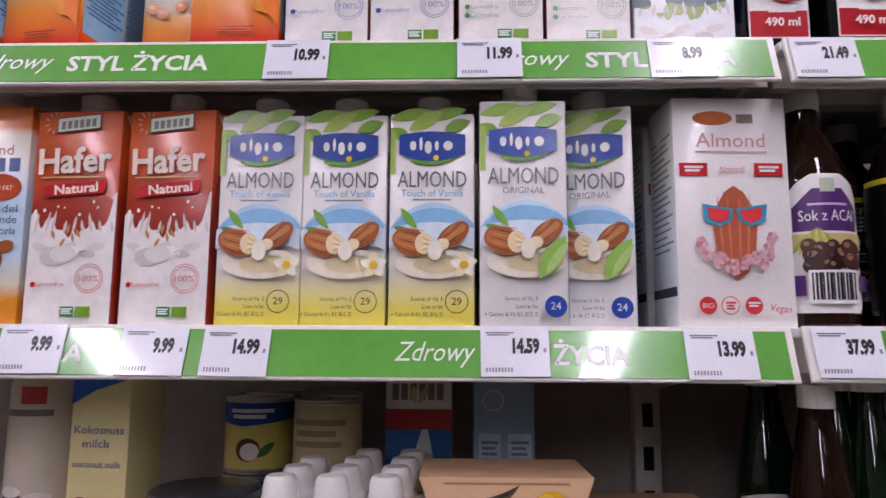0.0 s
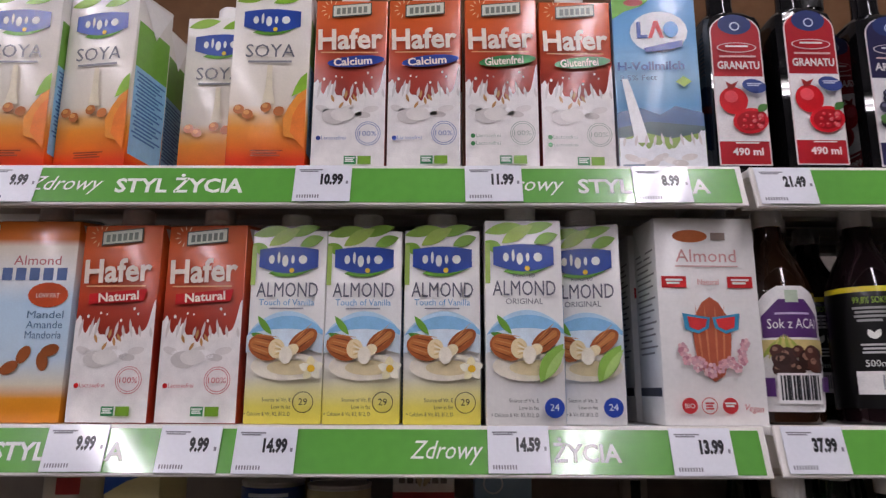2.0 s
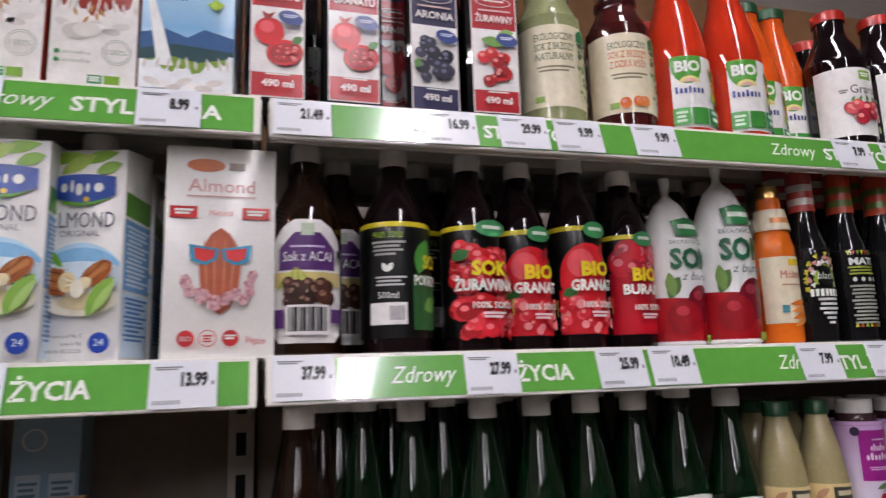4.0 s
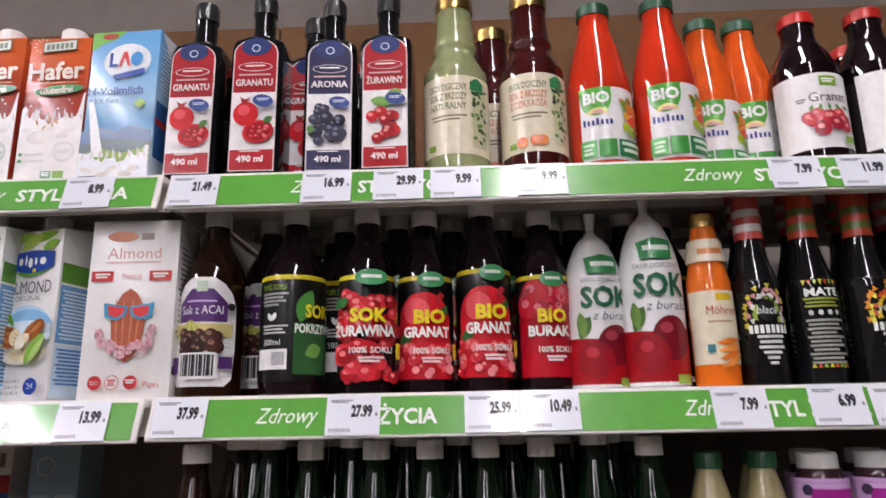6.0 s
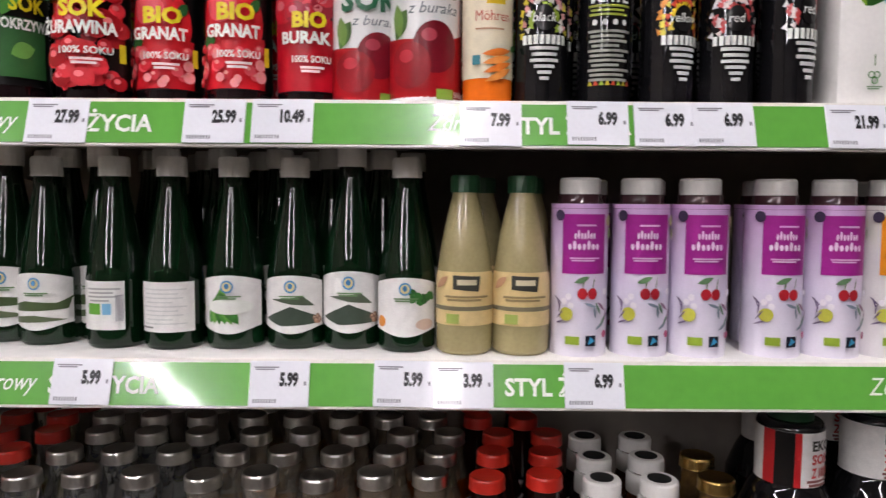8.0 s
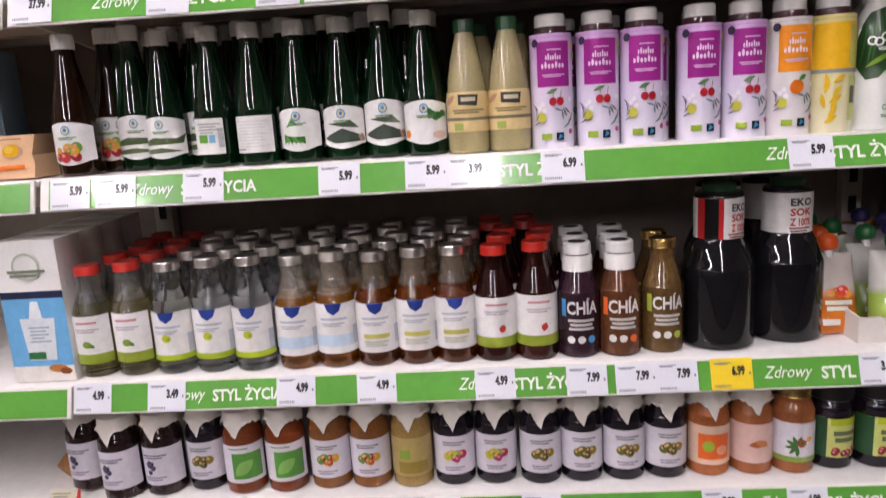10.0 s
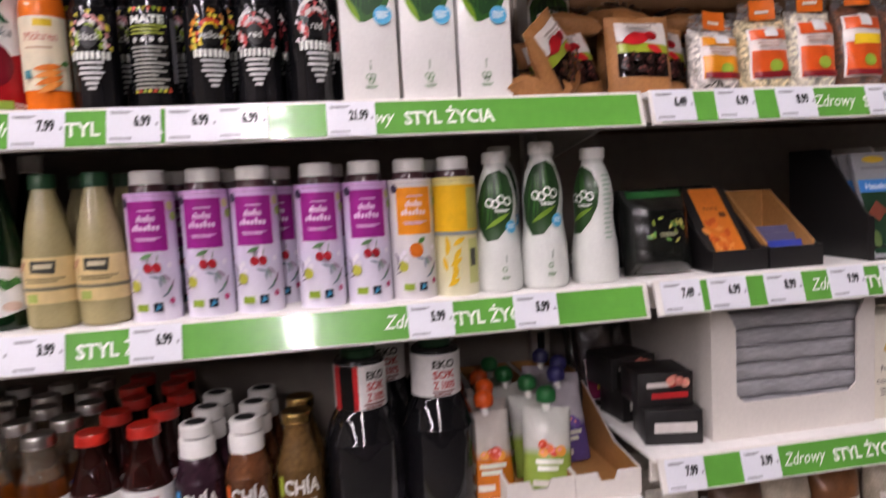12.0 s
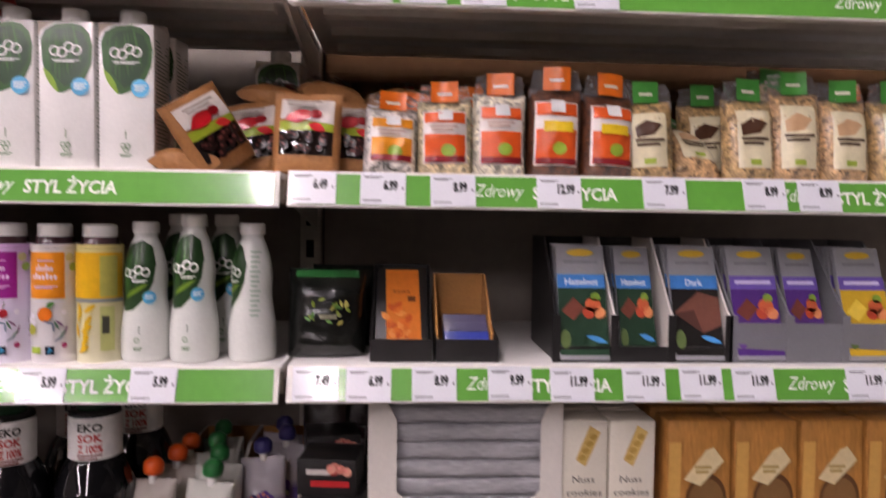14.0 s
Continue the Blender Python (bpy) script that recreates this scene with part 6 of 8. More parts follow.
JAR = smooth([(0.0265, 0), (0.0288, 0.003), (0.0292, 0.010), (0.0292, 0.080), (0.0275, 0.092), (0.0240, 0.101), (0.0228, 0.106), (0.0228, 0.118)])
PAPER = mat("white_cap_paper", C("dcd6cc"), 0.6, vary=0.08, bump=0.3, scale=50)


def jam_jar(m, group, kind):
    fill = {"dark": (0.010, 0.007, 0.012), "plum": (0.022, 0.010, 0.010), "red": (0.16, 0.035, 0.010), "amber": (0.20, 0.075, 0.020), "mustard": (0.30, 0.19, 0.06), "orange": (0.34, 0.10, 0.03), "tomato": (0.28, 0.09, 0.03)}
    base, lab = kind
    what = {"grape": "white grape label", "fruit": "white fruit label", "pink": "white label with pink fruit", "green": "green label", "gold": "gold label", "orangelab": "orange label", "rose": "pale pink label", "plant": "white label with red flower", "lime": "black lid and lime label"}[lab]
    t = bottle(m, group, "preserve jar with %s" % what + ("" if lab in ("plant", "lime") else " and paper cap"), JAR, mat("preserve_" + base, fill[base], 0.06, coat=1.0, vary=0.2), None, "preserve_jar", "jar")
    part("lid", cap_mesh(0.0245 if lab != "lime" else 0.0275, 0.013 if lab != "lime" else 0.022, False), BLACKCAP if lab in ("lime",) else (GOLD if lab == "plant" else METAL), t).location = (0, 0, 0.110 if lab != "lime" else 0.100)
    if lab not in ("plant", "lime"):
        r = random.Random(len(lab) * 7 + len(base))
        bm = bmesh.new()
        n = 40
        top = bm.verts.new((0, 0, 0.1255))
        rim = [bm.verts.new((0.0252 * math.cos(math.tau * k / n), 0.0252 * math.sin(math.tau * k / n), 0.1245)) for k in range(n)]
        mid = [bm.verts.new((0.0262 * math.cos(math.tau * k / n), 0.0262 * math.sin(math.tau * k / n), 0.110)) for k in range(n)]
        hem = []
        for k in range(n):
            fold = abs((k * 3.6 / n + 0.3) % 1 - 0.5) * 2
            rr = 0.0278 + 0.004 * fold + r.uniform(-0.001, 0.001)
            hem.append(bm.verts.new((rr * math.cos(math.tau * k / n), rr * math.sin(math.tau * k / n), 0.108 - 0.024 * fold**2.0 * (0.6 + 0.4 * math.sin(k * 0.9 + r.random())) + r.uniform(-0.0025, 0.0025))))
        for k in range(n):
            j = (k + 1) % n
            bm.faces.new((top, rim[k], rim[j]))
            bm.faces.new((rim[k], mid[k], mid[j], rim[j]))
            bm.faces.new((mid[k], hem[k], hem[j], mid[j]))
        bmesh.ops.recalc_face_normals(bm, faces=bm.faces[:])
        bmesh.ops.solidify(bm, geom=bm.faces[:], thickness=0.0004)
        part("paper_cap", bm, PAPER, t, "white pleated paper cap")
    a = Art()
    bg = {"gold": C("a8935a"), "orangelab": C("d9b9a2"), "rose": C("dcb9ae"), "lime": C("c9cf7a")}.get(lab, C("d9d4dc"))
    a.rect(-0.042, 0.018, 0.042, 0.076, bg)
    if lab == "grape":
        blobs(a, -0.008, 0.046, 0.011, 0.016, ["2f2a40", "3f3a52"], 12, 0.0032, 3, "6a6480")
        a.bars(-0.020, 0.066, 0.016, 0.002, 2, C("6f6a7a"), gap=0.8)
        a.bars(-0.018, 0.032, 0.012, 0.002, 2, C("8a8494"), gap=0.8)
    elif lab in ("fruit", "pink"):
        cols = ["b8452c", "c8a02a", "5f8a35", "8a2a20"] if lab == "fruit" else ["b03a7a", "a82a4a", "c8c02a", "7fa03a"]
        if base == "dark" and lab == "fruit":
            cols = ["4a4a30", "8a7a2a", "5f6a2a", "6a4a2a"]
        blobs(a, 0.002, 0.046, 0.022, 0.010, cols, 9, 0.0058, 5, "e0b07a")
        a.bars(-0.016, 0.068, 0.016, 0.002, 2, C("7f7a86"), gap=0.8)
        a.bars(-0.014, 0.030, 0.014, 0.002, 2, C("8a8494"), gap=0.8)
    elif lab == "green":
        a.rect(-0.010, 0.024, 0.034, 0.064, C("4f8a3a"))
        a.leaf(-0.006, 0.030, 0.034, 0.010, 40, C("7fae5a"))
        a.bars(-0.014, 0.072, 0.014, 0.002, 1, C("6f8a60"))
    elif lab == "gold":
        a.rect(-0.016, 0.044, 0.0, 0.058, C("7f9a3a"))
        a.rect(-0.018, 0.022, 0.026, 0.040, C("8f7a35"))
    elif lab == "orangelab":
        a.rect(-0.022, 0.026, 0.022, 0.064, C("d9622a"))
        a.ell(-0.008, 0.046, 0.008, 0.008, C("8fae3a"))
        a.ell(0.010, 0.040, 0.008, 0.007, C("e0a07a"))
    elif lab == "rose":
        a.leaf(-0.012, 0.044, 0.026, 0.006, 10, C("b0603a"))
        a.leaf(-0.004, 0.050, 0.020, 0.005, -20, C("c8804a"))
    elif lab == "plant":
        for k in range(7):
            a.leaf(-0.004, 0.042, 0.016, 0.003, 30 + k * 40, C("3f6a35"))
            a.layer -= 1
        a.ell(0.002, 0.046, 0.006, 0.006, C("b8322a"))
        a.ell(0.012, 0.052, 0.004, 0.004, C("d9a22a"))
        a.rect(-0.042, 0.018, 0.042, 0.026, C("7f9a45"))
    else:
        a.rect(-0.042, 0.018, -0.016, 0.076, C("24492c"))
        a.rect(-0.012, 0.066, 0.042, 0.076, C("b0bf2a"))
        a.bars(-0.008, 0.058, 0.028, 0.007, 2, C("5f6a4a"), gap=0.4)
        blobs(a, 0.008, 0.026, 0.030, 0.008, ["6a1a24", "8a2a30"], 8, 0.005, 2)
    a.make(t, "label", radius=radius_of(JAR))
    return t


S = "small bottles on the lower shelf"
for kind, xs in (("yellow", (0.308, 0.365)), ("water", (0.422, 0.480, 0.538)), ("amber", (0.600, 0.656)), ("cola", (0.713, 0.769, 0.823)), ("red", (0.879, 0.935))):
    put(small_bottle, "B", 3, [(x + 0.010 * q * (q < 3), 0.0585 * q) for x in xs for q in range(5)], 0.0565, S, kind)
put(chia_bottle, "B", 3, [(0.992, 0.0), (0.997, 0.06), (1.0, 0.12)], 0.0565, "chia drink bottles", "blue")
put(chia_bottle, "B", 3, [(1.048, 0.0), (1.053, 0.06), (1.058, 0.12)], 0.0565, "chia drink bottles", "brown")
put(chia_bottle, "B", 3, [(1.107, 0.006), (1.110, 0.066)], 0.0565, "chia drink bottles", "gold")
put(jug, "B", 3, [(1.187, 0.003)], 0.098, "large juice bottles", True)
put(jug, "B", 3, [(1.286, 0.022), (1.225, 0.12), (1.30, 0.135)], 0.098, "large juice bottles", False)
JK = (("plum", "grape"), ("plum", "grape"), ("plum", "grape"), ("dark", "fruit"), ("red", "green"), ("red", "green"), ("amber", "fruit"), ("amber", "fruit"), ("mustard", "gold"), ("dark", "pink"), ("dark", "pink"),
      ("dark", "fruit"), ("dark", "fruit"), ("dark", "fruit"), ("dark", "fruit"), ("orange", "orangelab"), ("tomato", "rose"), ("tomato", "plant"), ("dark", "lime"), ("dark", "lime"))
JX = ((0.250, 0.022), (0.318, -0.010), 0.379, (0.440, 0.012), 0.501, 0.563, (0.627, 0.006), (0.687, 0.006), (0.748, 0.003), (0.810, 0.006), (0.870, 0.006), (0.934, 0.002), (0.993, 0.006), (1.053, 0.008), (1.112, 0.008), (1.173, 0.010), (1.233, 0.012), (1.290, 0.012), (1.347, 0.020), (1.409, 0.020))
for kind in dict.fromkeys(JK):
    put(jam_jar, "B", 4, [x for x, k in zip(JX, JK) if k == kind], 0.058, "preserve jars", kind)


# ---- bags, pouches and boxes ----
def bag_front(w, h, d, seed, pinch=0.45):
    """The bulging front of a filled bag, as depth over x and z."""
    off = Vector((seed * 3.7, seed * 1.3, 0))

    def surf(x, z):
        u, v = min(1, abs(x) / (w / 2)), min(1, max(0, z / h))
        side = (1 - u**3.0) ** 0.6
        up = 1.0 if v < 1 - pinch else max(0.0, 1 - max(0.0, (v - 1 + pinch) / pinch) ** 1.5)
        low = min(1, 0.55 + v * 4)
        crease = noise.noise(Vector((x * 45, z * 40, seed)) + off) * 0.0034 + noise.noise(Vector((x * 110, z * 90, seed)) + off) * 0.0016
        return -d / 2 * side * up * low - 0.0012 + crease * (0.3 + 0.7 * side)

    return surf


def bag(m, group, label, w, h, d, material, name="food_bag", seed=1, pinch=0.45, category="bag"):
    t = thing(name, m, label, category, group)
    f = bag_front(w, h, d, seed, pinch)
    bm = bmesh.new()
    nx, nz = 16, 20
    sheets = []
    for s in (1, -1):
        g = [[bm.verts.new((w * (i / nx - 0.5), s * f(w * (i / nx - 0.5), h * k / nz) if 0 < i < nx else -s * 0.0006, h * k / nz)) for i in range(nx + 1)] for k in range(nz + 1)]
        for k in range(nz):
            for i in range(nx):
                q = (g[k][i], g[k][i + 1], g[k + 1][i + 1], g[k + 1][i])
                bm.faces.new(q if s > 0 else q[::-1])
        sheets.append(g)
    a, b = sheets
    for i in range(nx):
        bm.faces.new((a[0][i], b[0][i], b[0][i + 1], a[0][i + 1]))
        bm.faces.new((a[nz][i], a[nz][i + 1], b[nz][i + 1], b[nz][i]))
    for k in range(nz):
        bm.faces.new((a[k][0], a[k + 1][0], b[k + 1][0], b[k][0]))
        bm.faces.new((a[k][nx], b[k][nx], b[k + 1][nx], a[k + 1][nx]))
    part("wrapper", bm, material, t, angle=60)
    return t, f


def grain_bag(m, group, kind, h, seed):
    """A clear bag of flakes or seeds with a paper label and a coloured header."""
    spec = {
        "white": ("c9c3bb", "clear bag of white flakes with orange label", "d98a1f"), "cream": ("cdbd96", "clear bag of oat flakes with orange label", "d2541f"),
        "pale": ("d6cdb8", "clear bag of pale flakes with orange label", "d2541f"), "brown": ("5a3420", "clear bag of brown seeds with orange and yellow label", "d2541f"),
        "muesli": ("a88a5c", "clear bag of muesli with cream label and green header", "d8cfae"), "nut": ("b08d63", "clear bag of flakes with cream label and green header", "d8cfae"),
    }[kind]
    w = 0.068
    fill = mat("flakes_" + kind, C(spec[0]), 0.3, vary=0.6, scale=60, bump=0.9, coat=0.95, skin=0.04)
    nt = fill.node_tree
    if "flake_cells" not in nt.nodes:
        cells = nt.nodes.new("ShaderNodeTexVoronoi")
        cells.name = "flake_cells"
        cells.inputs["Scale"].default_value = 190
        co = next(n for n in nt.nodes if n.type == "TEX_COORD")
        nt.links.new(co.outputs["Object"], cells.inputs["Vector"])
        ramp = nt.nodes.new("ShaderNodeValToRGB")
        c = C(spec[0])
        ramp.color_ramp.elements[0].position, ramp.color_ramp.elements[0].color = 0.2, (*(v * 0.4 for v in c), 1)
        ramp.color_ramp.elements[1].position, ramp.color_ramp.elements[1].color = 0.75, (*(min(0.85, v * 1.3) for v in c), 1)
        nt.links.new(cells.outputs["Color"], ramp.inputs[0])
        nt.links.new(ramp.outputs[0], next(n for n in nt.nodes if n.type == "VECT_MATH").inputs[0])
    t, f = bag(m, group, spec[1], w, h * 0.84, 0.042, fill, "grain_bag", seed, 0.30)
    bm = bmesh.new()
    g = [[bm.verts.new((w * (i / 14 - 0.5) * (1.02 - 0.18 * k / 12), 0.009 * noise.noise(Vector((i * 0.55 + seed, k * 0.4, seed * 2.0))) * (0.3 + k / 12) - 0.004 * (1 - k / 12), h * (0.76 + 0.27 * k / 12))) for i in range(15)] for k in range(13)]
    for k in range(12):
        for i in range(14):
            bm.faces.new((g[k][i], g[k][i + 1], g[k + 1][i + 1], g[k + 1][i]))
    part("film_top", bm, FILM, t, "crumpled clear film", angle=80)
    a = Art()
    green = kind in ("muesli", "nut")
    zt = h * 0.70
    if green:
        a.rect(-0.022, 0.014, 0.022, zt, C(spec[2]))
        a.poly([(-0.016, zt * 0.62), (0.006, zt * 0.66), (0.016, zt * 0.80), (-0.004, zt * 0.88), (-0.018, zt * 0.78)], C("4a2f20" if kind == "muesli" else "c9a27a"))
        a.bars(-0.018, zt * 0.60, 0.018, 0.004, 2, C("5a4a3a"), gap=0.5)
        a.rect(-0.008, 0.018, 0.006, 0.025, C("9aae45"))
    else:
        a.rect(-0.027, 0.012, 0.027, zt, C("e0d8d2"))
        a.rect(-0.025, 0.014, 0.025, zt * 0.62, C(spec[2]))
        a.rect(-0.025, zt * 0.80, 0.025, zt - 0.002, C(spec[2]))
        a.rect(-0.008, zt * 0.84, 0.010, zt + 0.002, C("d9d9d6"))
        if kind == "brown":
            a.rect(-0.016, zt * 0.58, 0.020, zt * 0.72, C("e0bb2a"))
        else:
            a.bars(-0.018, zt * 0.76, 0.016, 0.003, 2, C("c0a89a"), gap=0.5)
        a.ell(0.004, zt * 0.36, 0.009, 0.008, C("8aa63a"), n=14)
        a.rect(-0.025, 0.014, 0.025, 0.021, C("7a1a22"))
        if kind == "white":
            for k in range(6):
                a.leaf(-0.026 + k * 0.009, 0.003, 0.010, 0.0016, 20 + k * 40, C("55504a"))
                a.layer -= 1
    a.make(t, "label", surf=f, eps=0.0006)
    b = Art()
    b.rect(-0.017, h * 0.82, 0.017, h + 0.006, C("3f8a3a") if green else C("d96a1c"))
    b.bars(-0.009, h * 0.93, 0.009, 0.004, 1, C("e6dccf"))
    b.make(t, "header", surf=lambda x, z: -0.008 + 0.003 * math.sin(x * 90 + seed) + 0.03 * (z - h) * (seed % 3 - 1), eps=0.0006, label="folded paper header")
    return t


def kraft_pouch(m, group, seed):
    t, f = bag(m, group, "brown kraft pouch of dried fruit with printed window label", 0.084, 0.102, 0.030, KRAFT, "kraft_pouch", seed, 0.5)
    a = Art()
    a.rect(-0.032, 0.020, 0.034, 0.050, mat("pouch_window", (0.012, 0.006, 0.005), 0.1, coat=0.9, skin=0.05))
    a.rect(-0.032, 0.050, 0.034, 0.062, C("8fa02a"))
    a.poly([(-0.032, 0.066), (0.034, 0.060), (0.034, 0.092), (-0.032, 0.092)], C("d2cbc4"))
    a.leaf(-0.026, 0.064, 0.040, 0.010, 12, C("b01820"))
    a.leaf(0.004, 0.058, 0.022, 0.006, -20, C("c02a2a"))
    a.ell(0.012, 0.072, 0.008, 0.006, C("8a0c14"))
    blobs(a, 0.0, 0.034, 0.052, 0.022, ["1c0a0a", "2a1010", "140808"], 18, 0.005, seed, "6a3a34")
    a.bars(-0.024, 0.088, 0.020, 0.003, 2, C("9a9088"))
    a.make(t, "label", surf=f, eps=0.0006)
    return t


def berry_pouch(m, group, seed):
    t, f = bag(m, group, "dark shiny pouch of dried berries with magenta label", 0.080, 0.20, 0.034, mat("dark_crinkled_film", (0.020, 0.012, 0.010), 0.15, coat=0.8, vary=0.4, bump=0.4, scale=40), "berry_pouch", seed, 0.4)
    a = Art()
    a.rect(-0.026, 0.012, 0.026, 0.088, C("d2c6cc"))
    a.rect(-0.0245, 0.0135, 0.0245, 0.058, C("6e0a38" if seed % 2 else "5c1254"))
    a.rect(-0.008, 0.030, 0.010, 0.044, C("b9b02a"))
    a.bars(-0.006, 0.026, 0.008, 0.0016, 2, C("c9a0b4"))
    a.rect(-0.0245, 0.066, 0.0245, 0.086, C("5a0a34"))
    a.make(t, "label", surf=f, eps=0.0006)
    return t


def spout_pouch(m, group, kind, seed):
    col = {"orange": ("c9701f", "bfb7ae", "d9561c"), "green": ("8fa84a", "c4c4bc", "1f6a35"), "purple": ("5a4a86", "bdb7bd", "3a3570")}[kind]
    film = grad("pouch_film_" + kind, [(0, col[0]), (0.050, col[0]), (0.062, col[1]), (0.12, col[1])], 0.2)
    t, f = bag(m, group, "fruit purée pouch with %s spout cap" % kind, 0.064, 0.112, 0.036, film, "fruit_pouch", seed, 0.35, "pouch")
    part("spout", lathe([(0.005, 0.106), (0.0055, 0.118), (0.004, 0.119)], 14), CAPWHITE, t)
    part("cap", lathe(smooth([(0.006, 0.116), (0.012, 0.119), (0.0135, 0.126), (0.0125, 0.134), (0.006, 0.140)]), 18), mat("spout_cap_" + kind, C(col[2]), 0.3), t, kind + " plastic spout cap")
    a = Art()
    blobs(a, 0.0, 0.060, 0.030, 0.012, ["d9622a", "c8402a", "e0953a"] if kind != "purple" else ["6a4a9a", "4a3a80"], 6, 0.007, seed)
    a.bars(-0.018, 0.046, 0.018, 0.006, 2, C("e0e2cf"), gap=0.4)
    a.rect(-0.022, 0.012, 0.0, 0.020, C("d9d4c6"))
    a.make(t, "print", surf=f, eps=0.0006)
    return t


def at(bay, n, x, y, dz=0.0, rx=0.0, ry=0.0, rz=0.0):
    """A place on a shelf; y: behind the shelf's front edge."""
    return pose(x, FRONT + y, shelf_z(bay, n) + dz, rx, ry, rz)


def open_tray(m, group, label, w, d, hf, hb, outer, inner, notch=0.0, name="shelf_tray"):
    """A cardboard tray: low front, side walls that rise to the back."""
    t = thing(name, m, label, "cardboard tray", group)
    k = 0.0025
    part("base", box(-w / 2, 0, 0, w / 2, d, k), inner, t)
    if notch:
        pts = [(-w / 2, 0), (w / 2, 0), (w / 2, hf), (w * 0.16, hf), (w * 0.10, hf - notch), (-w * 0.12, hf - notch), (-w * 0.18, hf), (-w / 2, hf)]
        part("front", prism(pts, -k, 0), outer, t)
    else:
        part("front", box(-w / 2, -k, 0, w / 2, 0, hf), outer, t)
    part("back", box(-w / 2, d, 0, w / 2, d + k, hb), inner, t)
    for s in (-1, 1):
        bm = bmesh.new()
        x0, x1 = (-w / 2 - k, -w / 2) if s < 0 else (w / 2, w / 2 + k)
        pts = [(-k, 0), (-k, hf), (d * 0.25, hf * 1.2), (d * 0.7, hb), (d + k, hb), (d + k, 0)]
        p, q = [bm.verts.new((x0, y, z)) for y, z in pts], [bm.verts.new((x1, y, z)) for y, z in pts]
        f0, f1 = bm.faces.new(p), bm.faces.new(q[::-1])
        for j in range(6):
            bm.faces.new((p[j], q[j], q[(j + 1) % 6], p[(j + 1) % 6]))
        bmesh.ops.recalc_face_normals(bm, faces=bm.faces[:])
        (f1 if s < 0 else f0).material_index = 1
        part("side", bm, [outer, inner], t)
    return t


WHITECARD = mat("white_cardboard", C("d9d3cb"), 0.6, vary=0.05, scale=20)
# puree pouches in their tray
tr = open_tray(at("B", 3, 1.405, 0.03), "trays", "white cardboard tray, brown inside, holding pouches", 0.085, 0.30, 0.036, 0.11, WHITECARD, KRAFT_IN, 0.012)
open_tray(at("B", 3, 1.496, 0.03), "trays", "white cardboard tray, brown inside, holding pouches", 0.085, 0.30, 0.036, 0.11, WHITECARD, KRAFT_IN, 0.012)
for kind, spots in (("orange", ((1.352, 0.075, 0), (1.358, 0.13, 0), (1.362, 0.18, 0))), ("green", ((1.424, 0.060, 0.0026), (1.430, 0.12, 0.0026), (1.425, 0.18, 0.0026), (1.41, 0.24, 0.0026))), ("purple", ((1.49, 0.15, 0.0026), (1.50, 0.21, 0.0026), (1.485, 0.26, 0.0026)))):
    first = None
    for k, (x, y, dz) in enumerate(spots):
        m = at("B", 3, x, y, dz, -14, jit.uniform(-5, 5), jit.uniform(-12, 12))
        first = copy_thing(first, m) if first else spout_pouch(m, "fruit purée pouches", kind, 3 + len(kind))

# bags on the lowest shelf seen
RED = ink(C("b02428"), 0.3)
for k, x in enumerate((1.15, 1.232, 1.312, 1.392)):
    t, f = bag(at("B", 5, x, 0.075, 0, 0, 0, jit.uniform(-4, 4)), "kraft bags on the low shelf", "brown kraft bag with round red seal", 0.080, 0.188, 0.05, KRAFT, "kraft_bag", 20 + k, 0.3)
    a = Art()
    a.ell(0.0, 0.168, 0.019, 0.010, RED)
    a.bars(-0.008, 0.171, 0.010, 0.005, 1, C("d9c9bf"))
    a.rect(-0.030, 0.05, 0.028, 0.110, C("cfc6ba"))
    a.rect(-0.024, 0.055, 0.022, 0.105, C("a8262a"))
    a.make(t, "label", surf=f, eps=0.0006)
for k, x in enumerate((0.36, 0.44, 0.52, 0.60, 0.69, 0.77, 0.85, 0.935, 1.04)):
    red = k in (4, 5, 6, 7)
    t, f = bag(at("B", 5, x, 0.07 + 0.01 * (k % 2), 0, 0, jit.uniform(-3, 3), jit.uniform(-8, 8)), "clear snack bags", "clear bag of " + ("red and orange snacks" if red else "mixed snacks") + " with printed label", 0.078, 0.195 - 0.012 * (k % 3), 0.045, mat("snack_film_" + ("red" if red else "grey"), C("7a3028" if red else "6a6058"), 0.16, coat=0.8, vary=0.5, bump=0.5, scale=30), "snack_bag", 40 + k, 0.35)
    a = Art()
    a.rect(-0.018, 0.110, 0.022, 0.152, C("b8b0ac"))
    a.rect(-0.014, 0.115, 0.018, 0.142, C(("c85a2a", "b02a2a", "c9c2bc")[k % 3]))
    a.make(t, "label", surf=f, eps=0.0006)

# dried berry pouches on the top shelf of the last bay
for k, x in enumerate((1.583, 1.628, 1.686, 1.760, 1.843, 1.928, 1.990, 2.074, 2.190, 2.27)):
    berry_pouch(at("C", 0, x, 0.042 + 0.012 * (k % 2), 0, jit.uniform(-6, 2), jit.uniform(-3, 3), jit.uniform(-10, 10)), "dried berry pouches", k)

